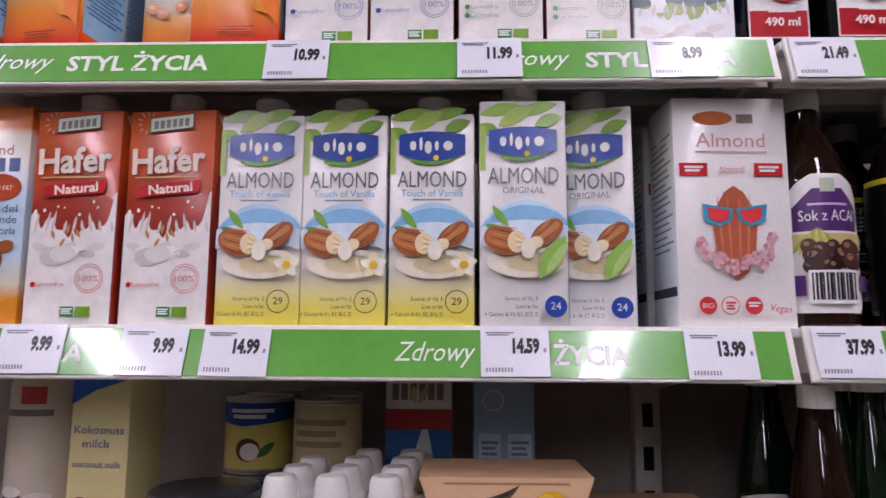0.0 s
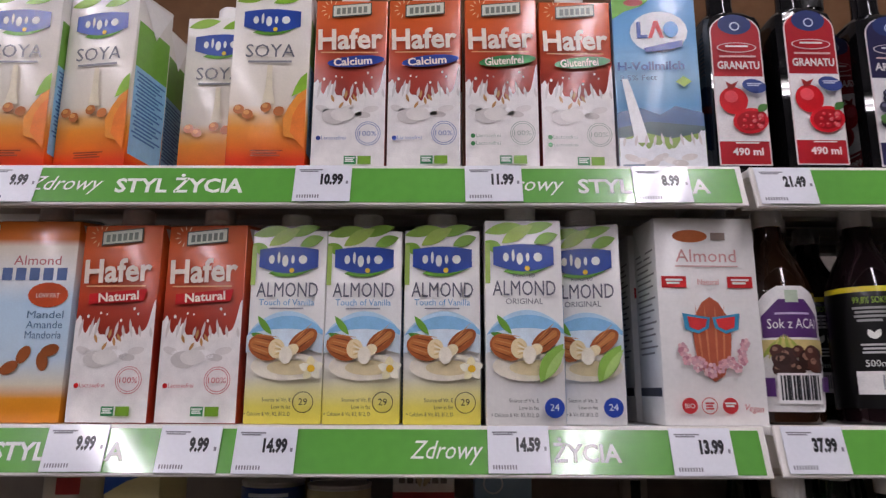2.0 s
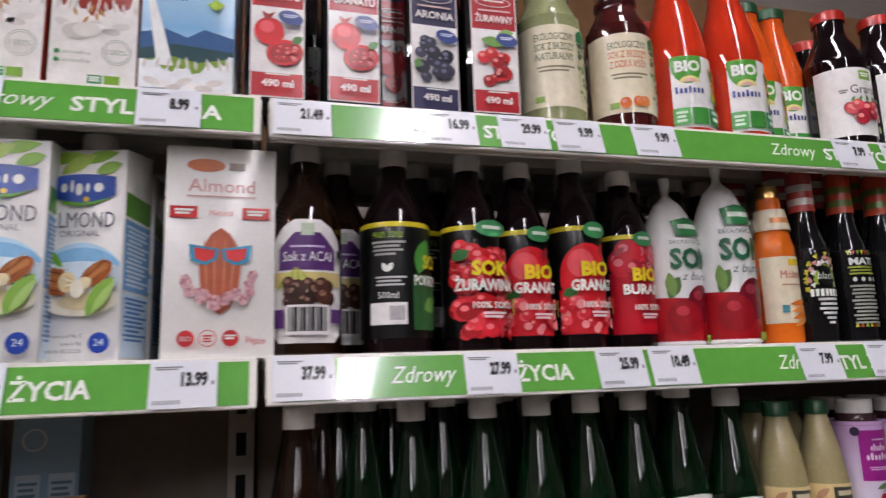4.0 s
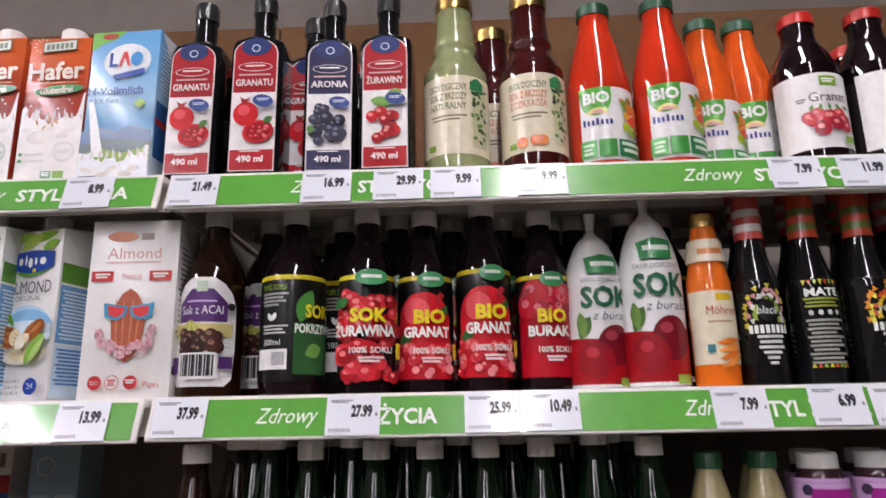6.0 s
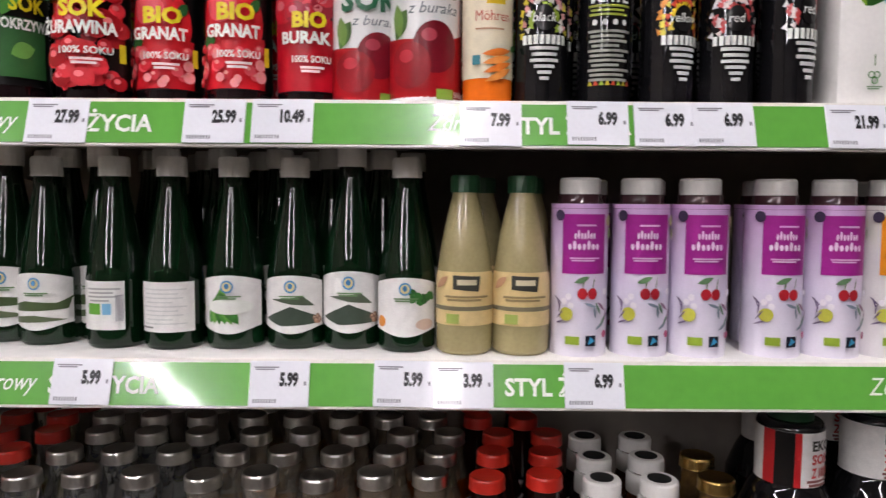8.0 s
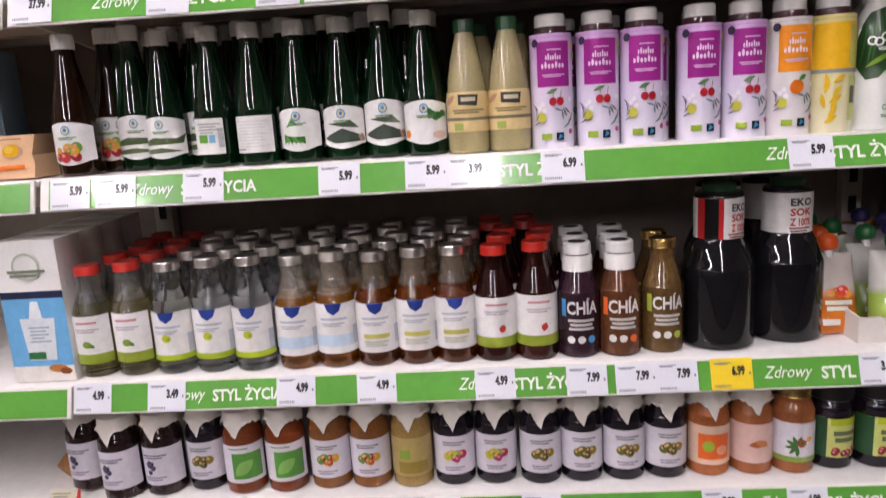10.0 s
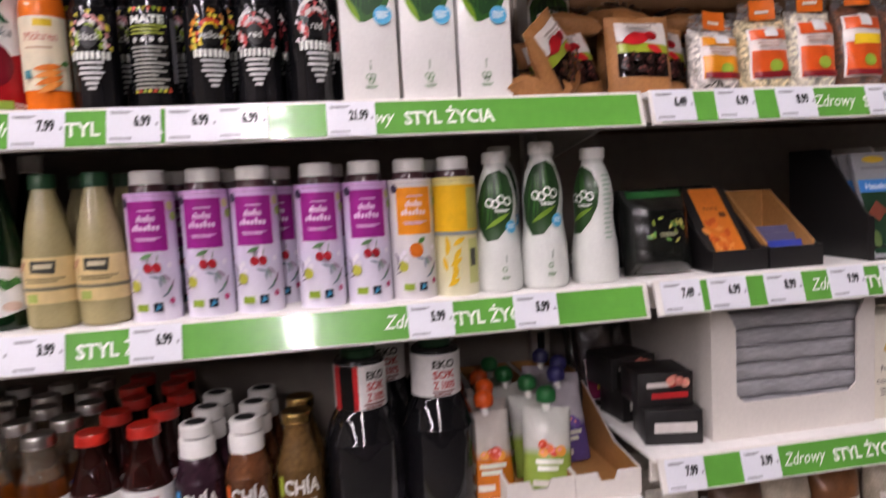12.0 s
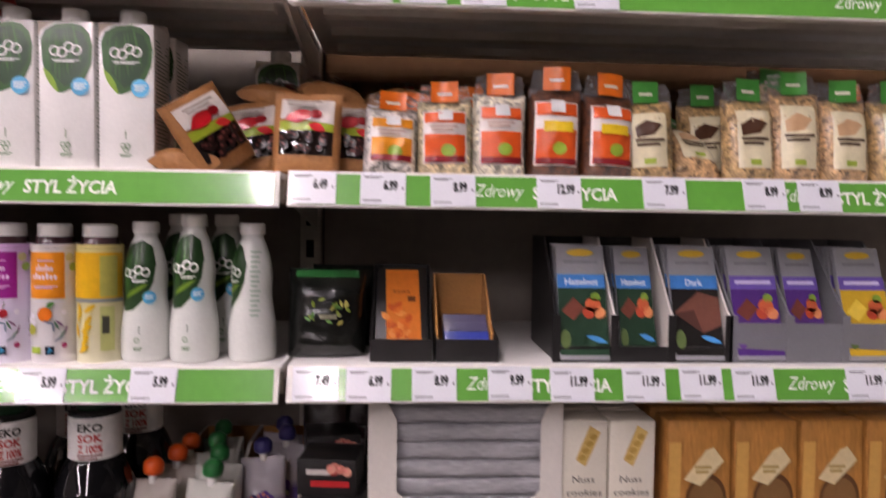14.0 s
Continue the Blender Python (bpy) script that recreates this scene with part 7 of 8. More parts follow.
# kraft pouches, some toppled
for m, s in (
    (at("B", 1, 1.422, 0.016, 0.011, -86, 0, 6), 2),
    (at("B", 1, 1.468, 0.052, 0.006, -8, -32, 46), 3),
    (at("B", 1, 1.500, 0.090, 0.000, -14, -12, 10), 4),
    (at("C", 1, 1.5615, 0.040, 0, -9, 1, -3), 5),
    (at("C", 1, 1.612, 0.085, 0, -12, 4, 6), 6),
    (at("B", 1, 1.490, 0.150, 0.0, -10, -8, 4), 9),
    (at("C", 1, 1.590, 0.140, 0.0, -8, 4, -8), 8),
    (at("C", 1, 1.660, 0.160, 0.0, -10, 8, 10), 10),
    (at("C", 1, 1.590, 0.105, 0.108, -80, 6, 18), 12),
    (at("C", 1, 1.664, 0.125, 0.106, -82, -5, -14), 13),
    (at("B", 1, 1.500, 0.110, 0.106, -80, 8, -8), 14),
):
    kraft_pouch(m, "kraft pouches of dried fruit", s)
for k, (x, kind, h, y) in enumerate(((1.666, "white", 0.100, 0.045), (1.735, "cream", 0.112, 0.04), (1.803, "pale", 0.124, 0.04), (1.872, "brown", 0.134, 0.04), (1.940, "brown", 0.128, 0.04), (1.998, "muesli", 0.120, 0.05), (2.130, "muesli", 0.128, 0.045), (2.190, "nut", 0.140, 0.045), (2.256, "nut", 0.130, 0.045), (2.33, "muesli", 0.13, 0.05), (1.77, "cream", 0.12, 0.11), (2.10, "muesli", 0.13, 0.11), (2.19, "nut", 0.155, 0.11), (1.70, "white", 0.11, 0.10), (2.3, "brown", 0.14, 0.11))):
    grain_bag(at("C", 1, x, y, 0, -5 + jit.uniform(-3, 2), jit.uniform(-3, 3), jit.uniform(-6, 6)), "bags of grain and flakes", kind, h, k + 1)
grain_bag(at("C", 1, 2.066, 0.055, 0.004, -50, 10, 6), "bags of grain and flakes", "nut", 0.125, 31)


# ---- first bay, third shelf and below ----
def dessert_bottle(m, group, green):
    t = thing("cream_bottle", m, ("green" if green else "white and green") + " small dessert cream carton with wide white cap", "cream carton", group)
    part("body", box(-0.020, -0.018, 0, 0.020, 0.018, 0.080, 0.003), ink(C("3f7a35" if green else "8aa545")), t)
    part("cap", lathe(smooth([(0.019, 0.079), (0.019, 0.085), (0.015, 0.092), (0.0135, 0.104), (0.011, 0.109)]), 20), CAPWHITE, t, "white plastic cap")
    part("tab", box(-0.027, -0.006, 0.0805, 0.027, 0.010, 0.084, 0.001), CAPWHITE, t)
    a = Art()
    if green:
        a.ell(0.002, 0.048, 0.017, 0.018, C("c2a5a0"))
        a.ell(0.004, 0.044, 0.010, 0.011, C("a8a25a"))
        a.poly([(-0.019, 0.020), (0.019, 0.026), (0.019, 0.034), (-0.019, 0.028)], WLABEL)
        a.bars(-0.012, 0.018, 0.014, 0.003, 2, C("c9d9c0"))
    else:
        a.rect(-0.019, 0.004, 0.008, 0.076, WLABEL)
        a.bars(-0.016, 0.064, 0.006, 0.005, 2, C("6a8a4a"), gap=0.4)
        a.bars(-0.016, 0.044, 0.006, 0.008, 1, C("2f5a2f"))
        a.poly([(-0.019, 0.022), (0.008, 0.028), (0.008, 0.034), (-0.019, 0.028)], C("b8322e"))
    a.make(t, y=-0.018)
    return t


def dessert_sleeve(m, group, w, h, mango):
    t = thing("dessert_sleeve", m, "peach cardboard sleeve of rice desserts with mango picture", "dessert pack", group)
    pts = [(-w / 2 + 0.010, 0.002), (w / 2 - 0.010, 0.002), (w / 2 - 0.006, h * 0.4), (w / 2 - 0.009, h * 0.55), (w / 2, h), (-w / 2, h), (-w / 2 + 0.009, h * 0.55), (-w / 2 + 0.006, h * 0.4)]
    part("sleeve", prism(pts, -0.045, 0.045), mat("peach_card", C("dcb48c"), 0.5, vary=0.05), t)
    a = Art()
    a.bars(-w * 0.36, h * 0.93, w * 0.36, 0.0018, 1, C("a8805a"))
    for k in range(6):
        a.leaf(-0.022 + k * 0.004, h * 0.66, 0.018, 0.0018, 12 + k * 7, C("6a5a45"))
        a.layer -= 1
    a.layer += 1
    for k in range(6):
        a.poly([(-w * 0.38 + k * 0.0088, h * 0.42), (-w * 0.38 + k * 0.0088 + 0.006, h * 0.42), (-w * 0.38 + k * 0.0088 + 0.0065, h * 0.62), (-w * 0.38 + k * 0.0088 + 0.0005, h * 0.62)], C("8a7f70"))
        a.layer -= 1
    a.layer += 1
    a.ell(w * 0.26, h * 0.62, 0.0155, 0.0085, C("c9a08a"), turn=12)
    a.ell(w * 0.24, h * 0.66, 0.0130, 0.0085, C("e0aa22"), turn=14)
    a.ell(w * 0.22, h * 0.69, 0.007, 0.005, C("eac24a"), turn=14)
    a.rect(-w * 0.32, h * 0.20, w * 0.0, h * 0.29, C("a89a3a"))
    a.poly([(w * 0.06, h * 0.22), (w * 0.36, h * 0.25), (w * 0.36, h * 0.35), (w * 0.06, h * 0.32)], C("d9742f"))
    a.make(t, y=-0.0451)
    return t


def plain_pack(m, group, label, w, d, h, body, art, name="drink_carton", category="drink carton"):
    t = thing(name, m, label, category, group)
    part("body", box(-w / 2, -d / 2, 0, w / 2, d / 2, h, 0.0014), body, t)
    a = Art()
    art(a, w, h)
    a.make(t, y=-d / 2)
    return t


def coconut_art(a, w, h):
    a.poly([(-w / 2, h * 0.86), (-w * 0.1, h * 0.93), (w / 2, h * 0.99), (w / 2, h), (-w / 2, h)], C("2f57a8"))
    a.text("Kokosnuss", 0.0, h * 0.72, 0.0105, C("3a4f9a"), width=w * 0.84)
    a.text("milch", -w * 0.04, h * 0.655, 0.0105, C("3a4f9a"), width=w * 0.44)
    a.text("coconut milk", 0.0, h * 0.56, 0.0085, C("3a4f9a"), width=w * 0.82)
    a.leaf(-w * 0.05, h * 0.26, 0.036, 0.006, 48, C("3f6a3a"))
    a.leaf(0.0, h * 0.18, 0.032, 0.005, 22, C("3f6a3a"))
    a.ell(-w * 0.24, h * 0.36, 0.0115, 0.0115, C("8a4f2a"))
    a.ell(-w * 0.16, h * 0.22, 0.0155, 0.0165, C("6a3a2a"))
    a.ell(-w * 0.15, h * 0.22, 0.0130, 0.0140, C("ddd0cc"))
    a.bars(w * 0.10, h * 0.09, w * 0.40, 0.003, 2, C("3a4f9a"))


def rice_art(a, w, h):
    a.rect(-w / 2, h * 0.02, w / 2, h * 0.64, C("2c5f9c"))
    a.poly([(-w * 0.2, h * 0.35), (w * 0.05, h * 0.64), (w * 0.14, h * 0.64), (w * 0.3, h * 0.35)], C("cfd6dc"))
    a.rect(-w / 2, h * 0.64, w / 2, h * 0.75, C("b0262a"))
    for k in range(6):
        a.rect(-w * 0.40 + k * w * 0.135, h * 0.80, -w * 0.30 + k * w * 0.135, h * 0.89, C("7a7368"))
        a.layer -= 1
    a.layer += 1
    a.leaf(0.0, h * 0.78, 0.022, 0.004, 60, C("bfae86"))
    a.leaf(-0.004, h * 0.78, 0.020, 0.004, 95, C("cdbf9c"))
    a.rect(-w * 0.42, h * 0.90, -w * 0.2, h * 0.94, C("4a4a44"))


def blue_art(a, w, h):
    a.ring(-w * 0.18, h * 0.80, 0.012, 0.002, C("d9e2ea"))
    a.rect(-w * 0.42, h * 0.12, -w * 0.06, h * 0.62, C("c3d6e4"))
    a.rect(w * 0.06, h * 0.12, w * 0.44, h * 0.62, C("c3d6e4"))
    a.bars(-w * 0.38, h * 0.58, -w * 0.1, 0.003, 6, C("6a8aa4"), gap=1.0)
    a.bars(w * 0.10, h * 0.58, w * 0.40, 0.003, 4, C("6a8aa4"), gap=1.0)
    a.rect(w * 0.10, h * 0.16, w * 0.24, h * 0.26, C("2a4a86"))


def oat_glass_art(a, w, h):
    a.rect(-w / 2, h * 0.06, w / 2, h * 0.60, C("6fb0dc"))
    a.rect(-w / 2, h * 0.60, w / 2, h * 0.65, C("2a2f4a"))
    a.poly([(-w * 0.26, h * 0.46), (w * 0.30, h * 0.46), (w * 0.24, h * 0.16), (-w * 0.20, h * 0.16)], C("dfe4e8"))
    a.bars(-w * 0.14, h * 0.40, w * 0.20, 0.0028, 5, C("a9b6c0"), gap=0.8)
    a.poly([(-w * 0.04, h * 0.58), (w * 0.08, h * 0.58), (w * 0.12, h * 0.46), (-w * 0.10, h * 0.46)], C("eef1f3"))
    a.rect(-w / 2, h * 0.01, w / 2, h * 0.12, C("e4e0d8"))
    a.ell(w * 0.24, h * 0.10, 0.014, 0.006, C("b5763f"))
    a.ell(w * 0.36, h * 0.08, 0.009, 0.005, C("8a4a22"))
    a.rect(-w * 0.2, h * 0.17, w * 0.08, h * 0.22, C("2f6a3f"))
    a.ring(0.0, h * 0.82, 0.020, 0.003, C("c0c8b4"))
    a.bars(-w * 0.3, h * 0.80, w * 0.3, 0.004, 2, C("8a9080"))


YEL = mat("pale_yellow_board", C("dccf94"), 0.35, vary=0.04, coat=0.2)
BLU = mat("pale_blue_board", C("8fb3cf"), 0.35, vary=0.04, coat=0.2)
A3 = shelf_z("A", 2)
first = {}
for x, green in ((-0.122, True), (-0.079, False), (-0.034, True)):
    for q in range(4):
        m = pose(x + 0.004 * q, FRONT_Y + 0.020 + 0.045 * q, A3, 0, 0, jit.uniform(-5, 5))
        first[green] = copy_thing(first[green], m) if green in first else dessert_bottle(m, "small cream cartons", green)
dessert_sleeve(pose(0.064, 0.643, A3, 0, 0, 3), "rice dessert sleeves", 0.138, 0.055, True)
dessert_sleeve(pose(0.064, 0.643, A3 + 0.0552, 0, 0, 1), "rice dessert sleeves", 0.142, 0.055, True)
dessert_sleeve(pose(0.208, 0.648, A3, 0, 0, -3), "rice dessert sleeves", 0.144, 0.060, True)
dessert_sleeve(pose(0.205, 0.745, A3, 0, 0, 0), "rice dessert sleeves", 0.140, 0.060, True)
plain_pack(pose(-0.300, 0.685, A3, 0, 0, -6), "coconut milk packs", "pale yellow coconut milk carton with blue corner", 0.058, 0.058, 0.186, YEL, coconut_art)


def coconut_tin(m, group, pale):
    """A small food tin with rolled rims and a printed paper sleeve."""
    t = thing("coconut_tin", m, ("pale" if pale else "blue and yellow") + " tin of coconut milk stacked on another", "tin", group)
    rows = [(0.034, 0), (0.0365, 0.001), (0.0365, 0.003), (0.0355, 0.004), (0.0355, 0.076), (0.0365, 0.077), (0.0365, 0.079), (0.034, 0.0795), (0.0335, 0.078)]
    part("body", lathe(rows, 32), METAL, t, "tinned steel can")
    a = Art()
    a.rect(-0.070, 0.006, 0.070, 0.074, C("b8ab80" if pale else "cdbb62"))
    if pale:
        a.bars(-0.030, 0.060, 0.030, 0.006, 3, C("8f8058"), gap=0.8)
    else:
        a.poly([(-0.070, 0.056), (-0.01, 0.050), (0.070, 0.058), (0.070, 0.074), (-0.070, 0.074)], C("1f448f"))
        a.ell(-0.004, 0.026, 0.013, 0.012, C("5a3622"))
        a.ell(-0.002, 0.024, 0.010, 0.009, C("e2d8d0"))
        a.leaf(0.006, 0.018, 0.024, 0.005, 40, C("3f6a3a"))
        a.bars(-0.024, 0.068, 0.022, 0.004, 2, C("cfd6e6"), gap=0.5)
    a.make(t, "paper_label", radius=radius_of(rows))
    return t


for pale, places in ((False, ((-0.197, 0.790), (-0.128, 0.845))), (True, ((-0.116, 0.765), (-0.200, 0.870)))):
    first_tin = None
    for x, y in places:
        for k in range(2):
            m = pose(x + 0.002 * k, y, A3 + 0.0798 * k, 0, 0, jit.uniform(-12, 12))
            first_tin = copy_thing(first_tin, m) and first_tin if first_tin else coconut_tin(m, "coconut milk tins", pale)
plain_pack(pose(-0.019, 0.815, A3), "milk cartons at the back", "white rice drink carton with red band and blue foot", 0.072, 0.06, 0.195, BOARD, rice_art)
plain_pack(pose(0.074, 0.815, A3), "milk cartons at the back", "pale blue drink carton with white panels", 0.066, 0.06, 0.195, BLU, blue_art)
t = thing("coconut_can", pose(-0.372, 0.69, A3), "tall grey-green coconut drink can with coconut print", "can", "coconut milk packs")
canp = [(0.031, 0), (0.033, 0.003), (0.033, 0.178), (0.030, 0.184), (0.030, 0.187)]
part("body", lathe(canp, 32), grad("coconut_can_print", [(0, "5f7048"), (0.050, "6a7a50"), (0.06, "c9bfae"), (0.19, "b3a890")]), t)
a = Art()
a.ell(-0.012, 0.075, 0.012, 0.011, C("4a2a22"))
a.ell(-0.012, 0.081, 0.012, 0.005, C("ddd3cc"))
a.ell(0.014, 0.070, 0.012, 0.010, C("4a2a22"))
a.ell(0.014, 0.076, 0.012, 0.005, C("ddd3cc"))
a.ell(0.008, 0.050, 0.010, 0.004, C("e2dad2"))
a.rect(-0.006, 0.160, 0.016, 0.176, C("a83a35"))
a.bars(-0.020, 0.155, 0.022, 0.006, 1, C("6a6458"))
a.make(t, "print", radius=radius_of(canp))
t = thing("round_tin", pose(-0.196, 0.640, A3), "low round blue and yellow tin with dark lid", "tin", "coconut milk packs")
tin = [(0.044, 0), (0.046, 0.002), (0.046, 0.080), (0.0475, 0.081), (0.0475, 0.090), (0.044, 0.092)]
part("body", lathe(tin, 36), grad("tin_print", [(0, "d2c27a"), (0.055, "d2c27a"), (0.062, "2f5fa8"), (0.078, "2f5fa8"), (0.081, "2a2a30"), (0.092, "2a2a30")]), t)
for q in range(4):
    plain_pack(at("A", 3, 0.236 - 0.004 * q, 0.05 + 0.068 * q), "oat drink cartons on the low shelf", "white and blue oat drink carton with glass of milk", 0.090, 0.062, 0.205, BOARD, oat_glass_art)
t, f = bag(at("A", 4, 0.215, 0.07, 0.008, -62, 0, -35), "paper bread bags", "crumpled brown paper bag lying on the shelf", 0.11, 0.15, 0.05, KRAFT, "paper_bag", 77, 0.3)
t = thing("shelf_note", rail_matrix(0.222, LEVELS["A"][4]) @ pose(0, 0, 0.001), "small cream note with red corner on the rail", "note")
part("card", box(0, -0.0030, 0.003, 0.046, -0.0024, 0.030), ink(C("cfc8b0")), t)
a = Art()
a.poly([(0.038, 0.004), (0.046, 0.004), (0.046, 0.030), (0.042, 0.030)], C("b8322e"))
a.bars(0.004, 0.025, 0.032, 0.002, 3, C("8a8a78"), gap=1.2)
a.make(t, y=-0.0031)


# ---- last bay: tea, chocolate, biscuits ----
def cheek(x, pts):
    """An upright card cut to the outline pts, given as depth and height."""
    bm = bmesh.new()
    n = len(pts)
    p, q = [bm.verts.new((x - 0.0014, y, z)) for y, z in pts], [bm.verts.new((x + 0.0014, y, z)) for y, z in pts]
    bm.faces.new(p), bm.faces.new(q[::-1])
    for j in range(n):
        bm.faces.new((p[j], q[j], q[(j + 1) % n], p[(j + 1) % n]))
    bmesh.ops.recalc_face_normals(bm, faces=bm.faces[:])
    return bm


def sloped_tray(m, label, w, d, front, back):
    """A display tray whose sides rise from a low front to a high back."""
    t = thing("display_tray", m, label, "display tray", "trays")
    part("base", box(-w / 2, 0, 0, w / 2, d, 0.003), BLACKCARD, t)
    part("front", box(-w / 2, 0, 0.003, w / 2, 0.003, front), BLACKCARD, t)
    part("back", box(-w / 2, d - 0.003, 0.003, w / 2, d, back), BLACKCARD, t)
    for s in (-1, 1):
        part("side", cheek(s * (w / 2 - 0.0014), [(0.003, 0.003), (0.003, front), (0.012, front + 0.002), (d - 0.022, back), (d - 0.003, back), (d - 0.003, 0.003)]), BLACKCARD, t)


BLACKFOIL = mat("black_crinkled_foil", (0.005, 0.006, 0.005), 0.22, coat=0.4, vary=0.4, bump=0.3, scale=30, skin=0.05)
t, f = bag(at("C", 2, 1.588, 0.058, 0, -8, 0, 4), "tea and coffee packs", "black shiny tea bag pack with green top edge", 0.098, 0.112, 0.055, BLACKFOIL, "tea_pack", 5, 0.3)
a = Art()
a.rect(-0.040, 0.100, 0.040, 0.110, C("1f5a2c"))
r = random.Random(4)
for k in range(16):
    a.leaf(-0.028 + 0.055 * r.random(), 0.042 + 0.034 * r.random(), 0.010, 0.0022, r.uniform(0, 360), C(("7a8a3a", "4f7a3a", "b0a85a")[k % 3]))
    a.layer -= 1
a.bars(-0.010, 0.052, 0.018, 0.002, 2, C("8a8a70"))
a.make(t, "print", surf=f, eps=0.0006)
t, f = bag(at("C", 2, 1.605, 0.135, 0, -8, 0, -6), "tea and coffee packs", "black shiny tea bag pack with green top edge", 0.098, 0.112, 0.055, BLACKFOIL, "tea_pack", 6, 0.3)
sloped_tray(at("C", 2, 1.683, 0.018), "black cardboard display tray with sloping sides", 0.078, 0.145, 0.028, 0.112)
t = thing("tea_box", at("C", 2, 1.683, 0.026, 0.0032, -38, 0, 0), "black tea box with orange peel picture", "tea box", "tea and coffee packs")
part("body", box(-0.034, 0, 0, 0.034, 0.022, 0.136, 0.0012), BLACKCARD, t)
a = Art()
a.poly([(-0.018, 0.004), (0.026, 0.004), (0.022, 0.132), (-0.022, 0.132)], C("d2752a"))
r = random.Random(8)
for k in range(18):
    a.leaf(-0.004 + r.uniform(-0.012, 0.012), 0.026 + 0.046 * r.random(), 0.016, 0.005, r.uniform(0, 360), C(("c2561f", "d9702a", "e08f4a")[k % 3]))
    a.layer -= 1
a.layer += 1
a.text("KAWA", 0.0, 0.094, 0.009, C("7a3a16"), width=0.022)
a.rect(0.008, 0.082, 0.018, 0.090, C("6a3a1c"))
a.make(t, y=0.0)
sloped_tray(at("C", 2, 1.765, 0.018), "low black cardboard display tray", 0.078, 0.150, 0.028, 0.045)
t = thing("open_box", at("C", 2, 1.762, 0.062, 0.0032), "open brown cardboard box standing in a tray", "cardboard box")
part("back_flap", box(-0.034, 0.070, 0, 0.034, 0.073, 0.098), KRAFT_IN, t)
for s in (-1, 1):
    part("side_flap", cheek(s * 0.0345, [(-0.035, 0), (-0.035, 0.030), (0.055, 0.098), (0.070, 0.098), (0.070, 0)]), KRAFT_IN, t)
for k in range(3):
    t = thing("chocolate_bar", at("C", 2, 1.766, 0.034 + 0.014 * k, 0.0032 + 0.009 * k, -25), "small chocolate bar in blue and grey wrapper", "chocolate bar", "chocolate bars")
    part("wrapper", box(-0.029, 0, 0, 0.029, 0.007, 0.034, 0.0015), ink(C("34439c" if k == 0 else "57536e")), t)


def K(h):
    """Matt printing ink."""
    return ink(C(h), 0.62)


def chocolate(m, group, kind):
    col = {"hazelnut": "143320", "dark": "0f0b09", "plum": "4a2672", "corn": "c9a22a"}[kind]
    t = thing("chocolate_bar", m, "upright silver chocolate bar with %s picture" % kind, "chocolate bar", group)
    part("wrapper", box(-0.034, 0, 0, 0.034, 0.009, 0.150, 0.0018), mat("silver_wrapper", C("8a8a8e"), 0.5, vary=0.08), t)
    a = Art()
    a.rect(-0.0335, 0.006, 0.0335, 0.092, K(col))
    a.rect(-0.0335, 0.092, 0.0335, 0.110, K("3a7fc8" if kind in ("hazelnut", "dark") else "6a55a8"))
    if kind in ("hazelnut", "dark"):
        a.text("Hazelnut" if kind == "hazelnut" else "Dark", 0, 0.0965, 0.0115, K("dfe8f2"), width=0.046 if kind == "hazelnut" else 0.024, bold=0.0003)
    else:
        a.bars(-0.026, 0.104, 0.026, 0.005, 1, K("cfc6e6"))
    a.ell(0.0, 0.139, 0.019, 0.005, K("c9a230"))
    a.bars(-0.024, 0.129, 0.024, 0.0045, 1, K("7f7f84"))
    if kind == "dark":
        a.poly([(-0.032, 0.060), (0.004, 0.088), (0.033, 0.080), (0.033, 0.044), (0.006, 0.034)], K("6a4034"))
        a.poly([(-0.032, 0.060), (-0.004, 0.064), (0.006, 0.034)], K("4a2a22"))
    else:
        a.poly([(-0.030, 0.062), (-0.012, 0.080), (0.002, 0.066), (-0.014, 0.050)], K("6a3426" if kind != "corn" else "e0c24a"))
        for x, z, q, cc in ((0.014, 0.070, 0.011, "c8603a"), (0.022, 0.060, 0.009, "d98a5a"), (0.008, 0.060, 0.009, "b5462c"), (0.018, 0.080, 0.007, "7fa03a")):
            a.ell(x, z, q, q * 0.85, K(cc), n=14)
            a.layer -= 1
    a.leaf(0.002, 0.030, 0.030, 0.004, -16, K("3f8ac8"))
    a.ell(-0.026, 0.026, 0.007, 0.012, K("55683a" if kind != "plum" else "5a3a7a"))
    a.make(t, y=0.0)
    return t


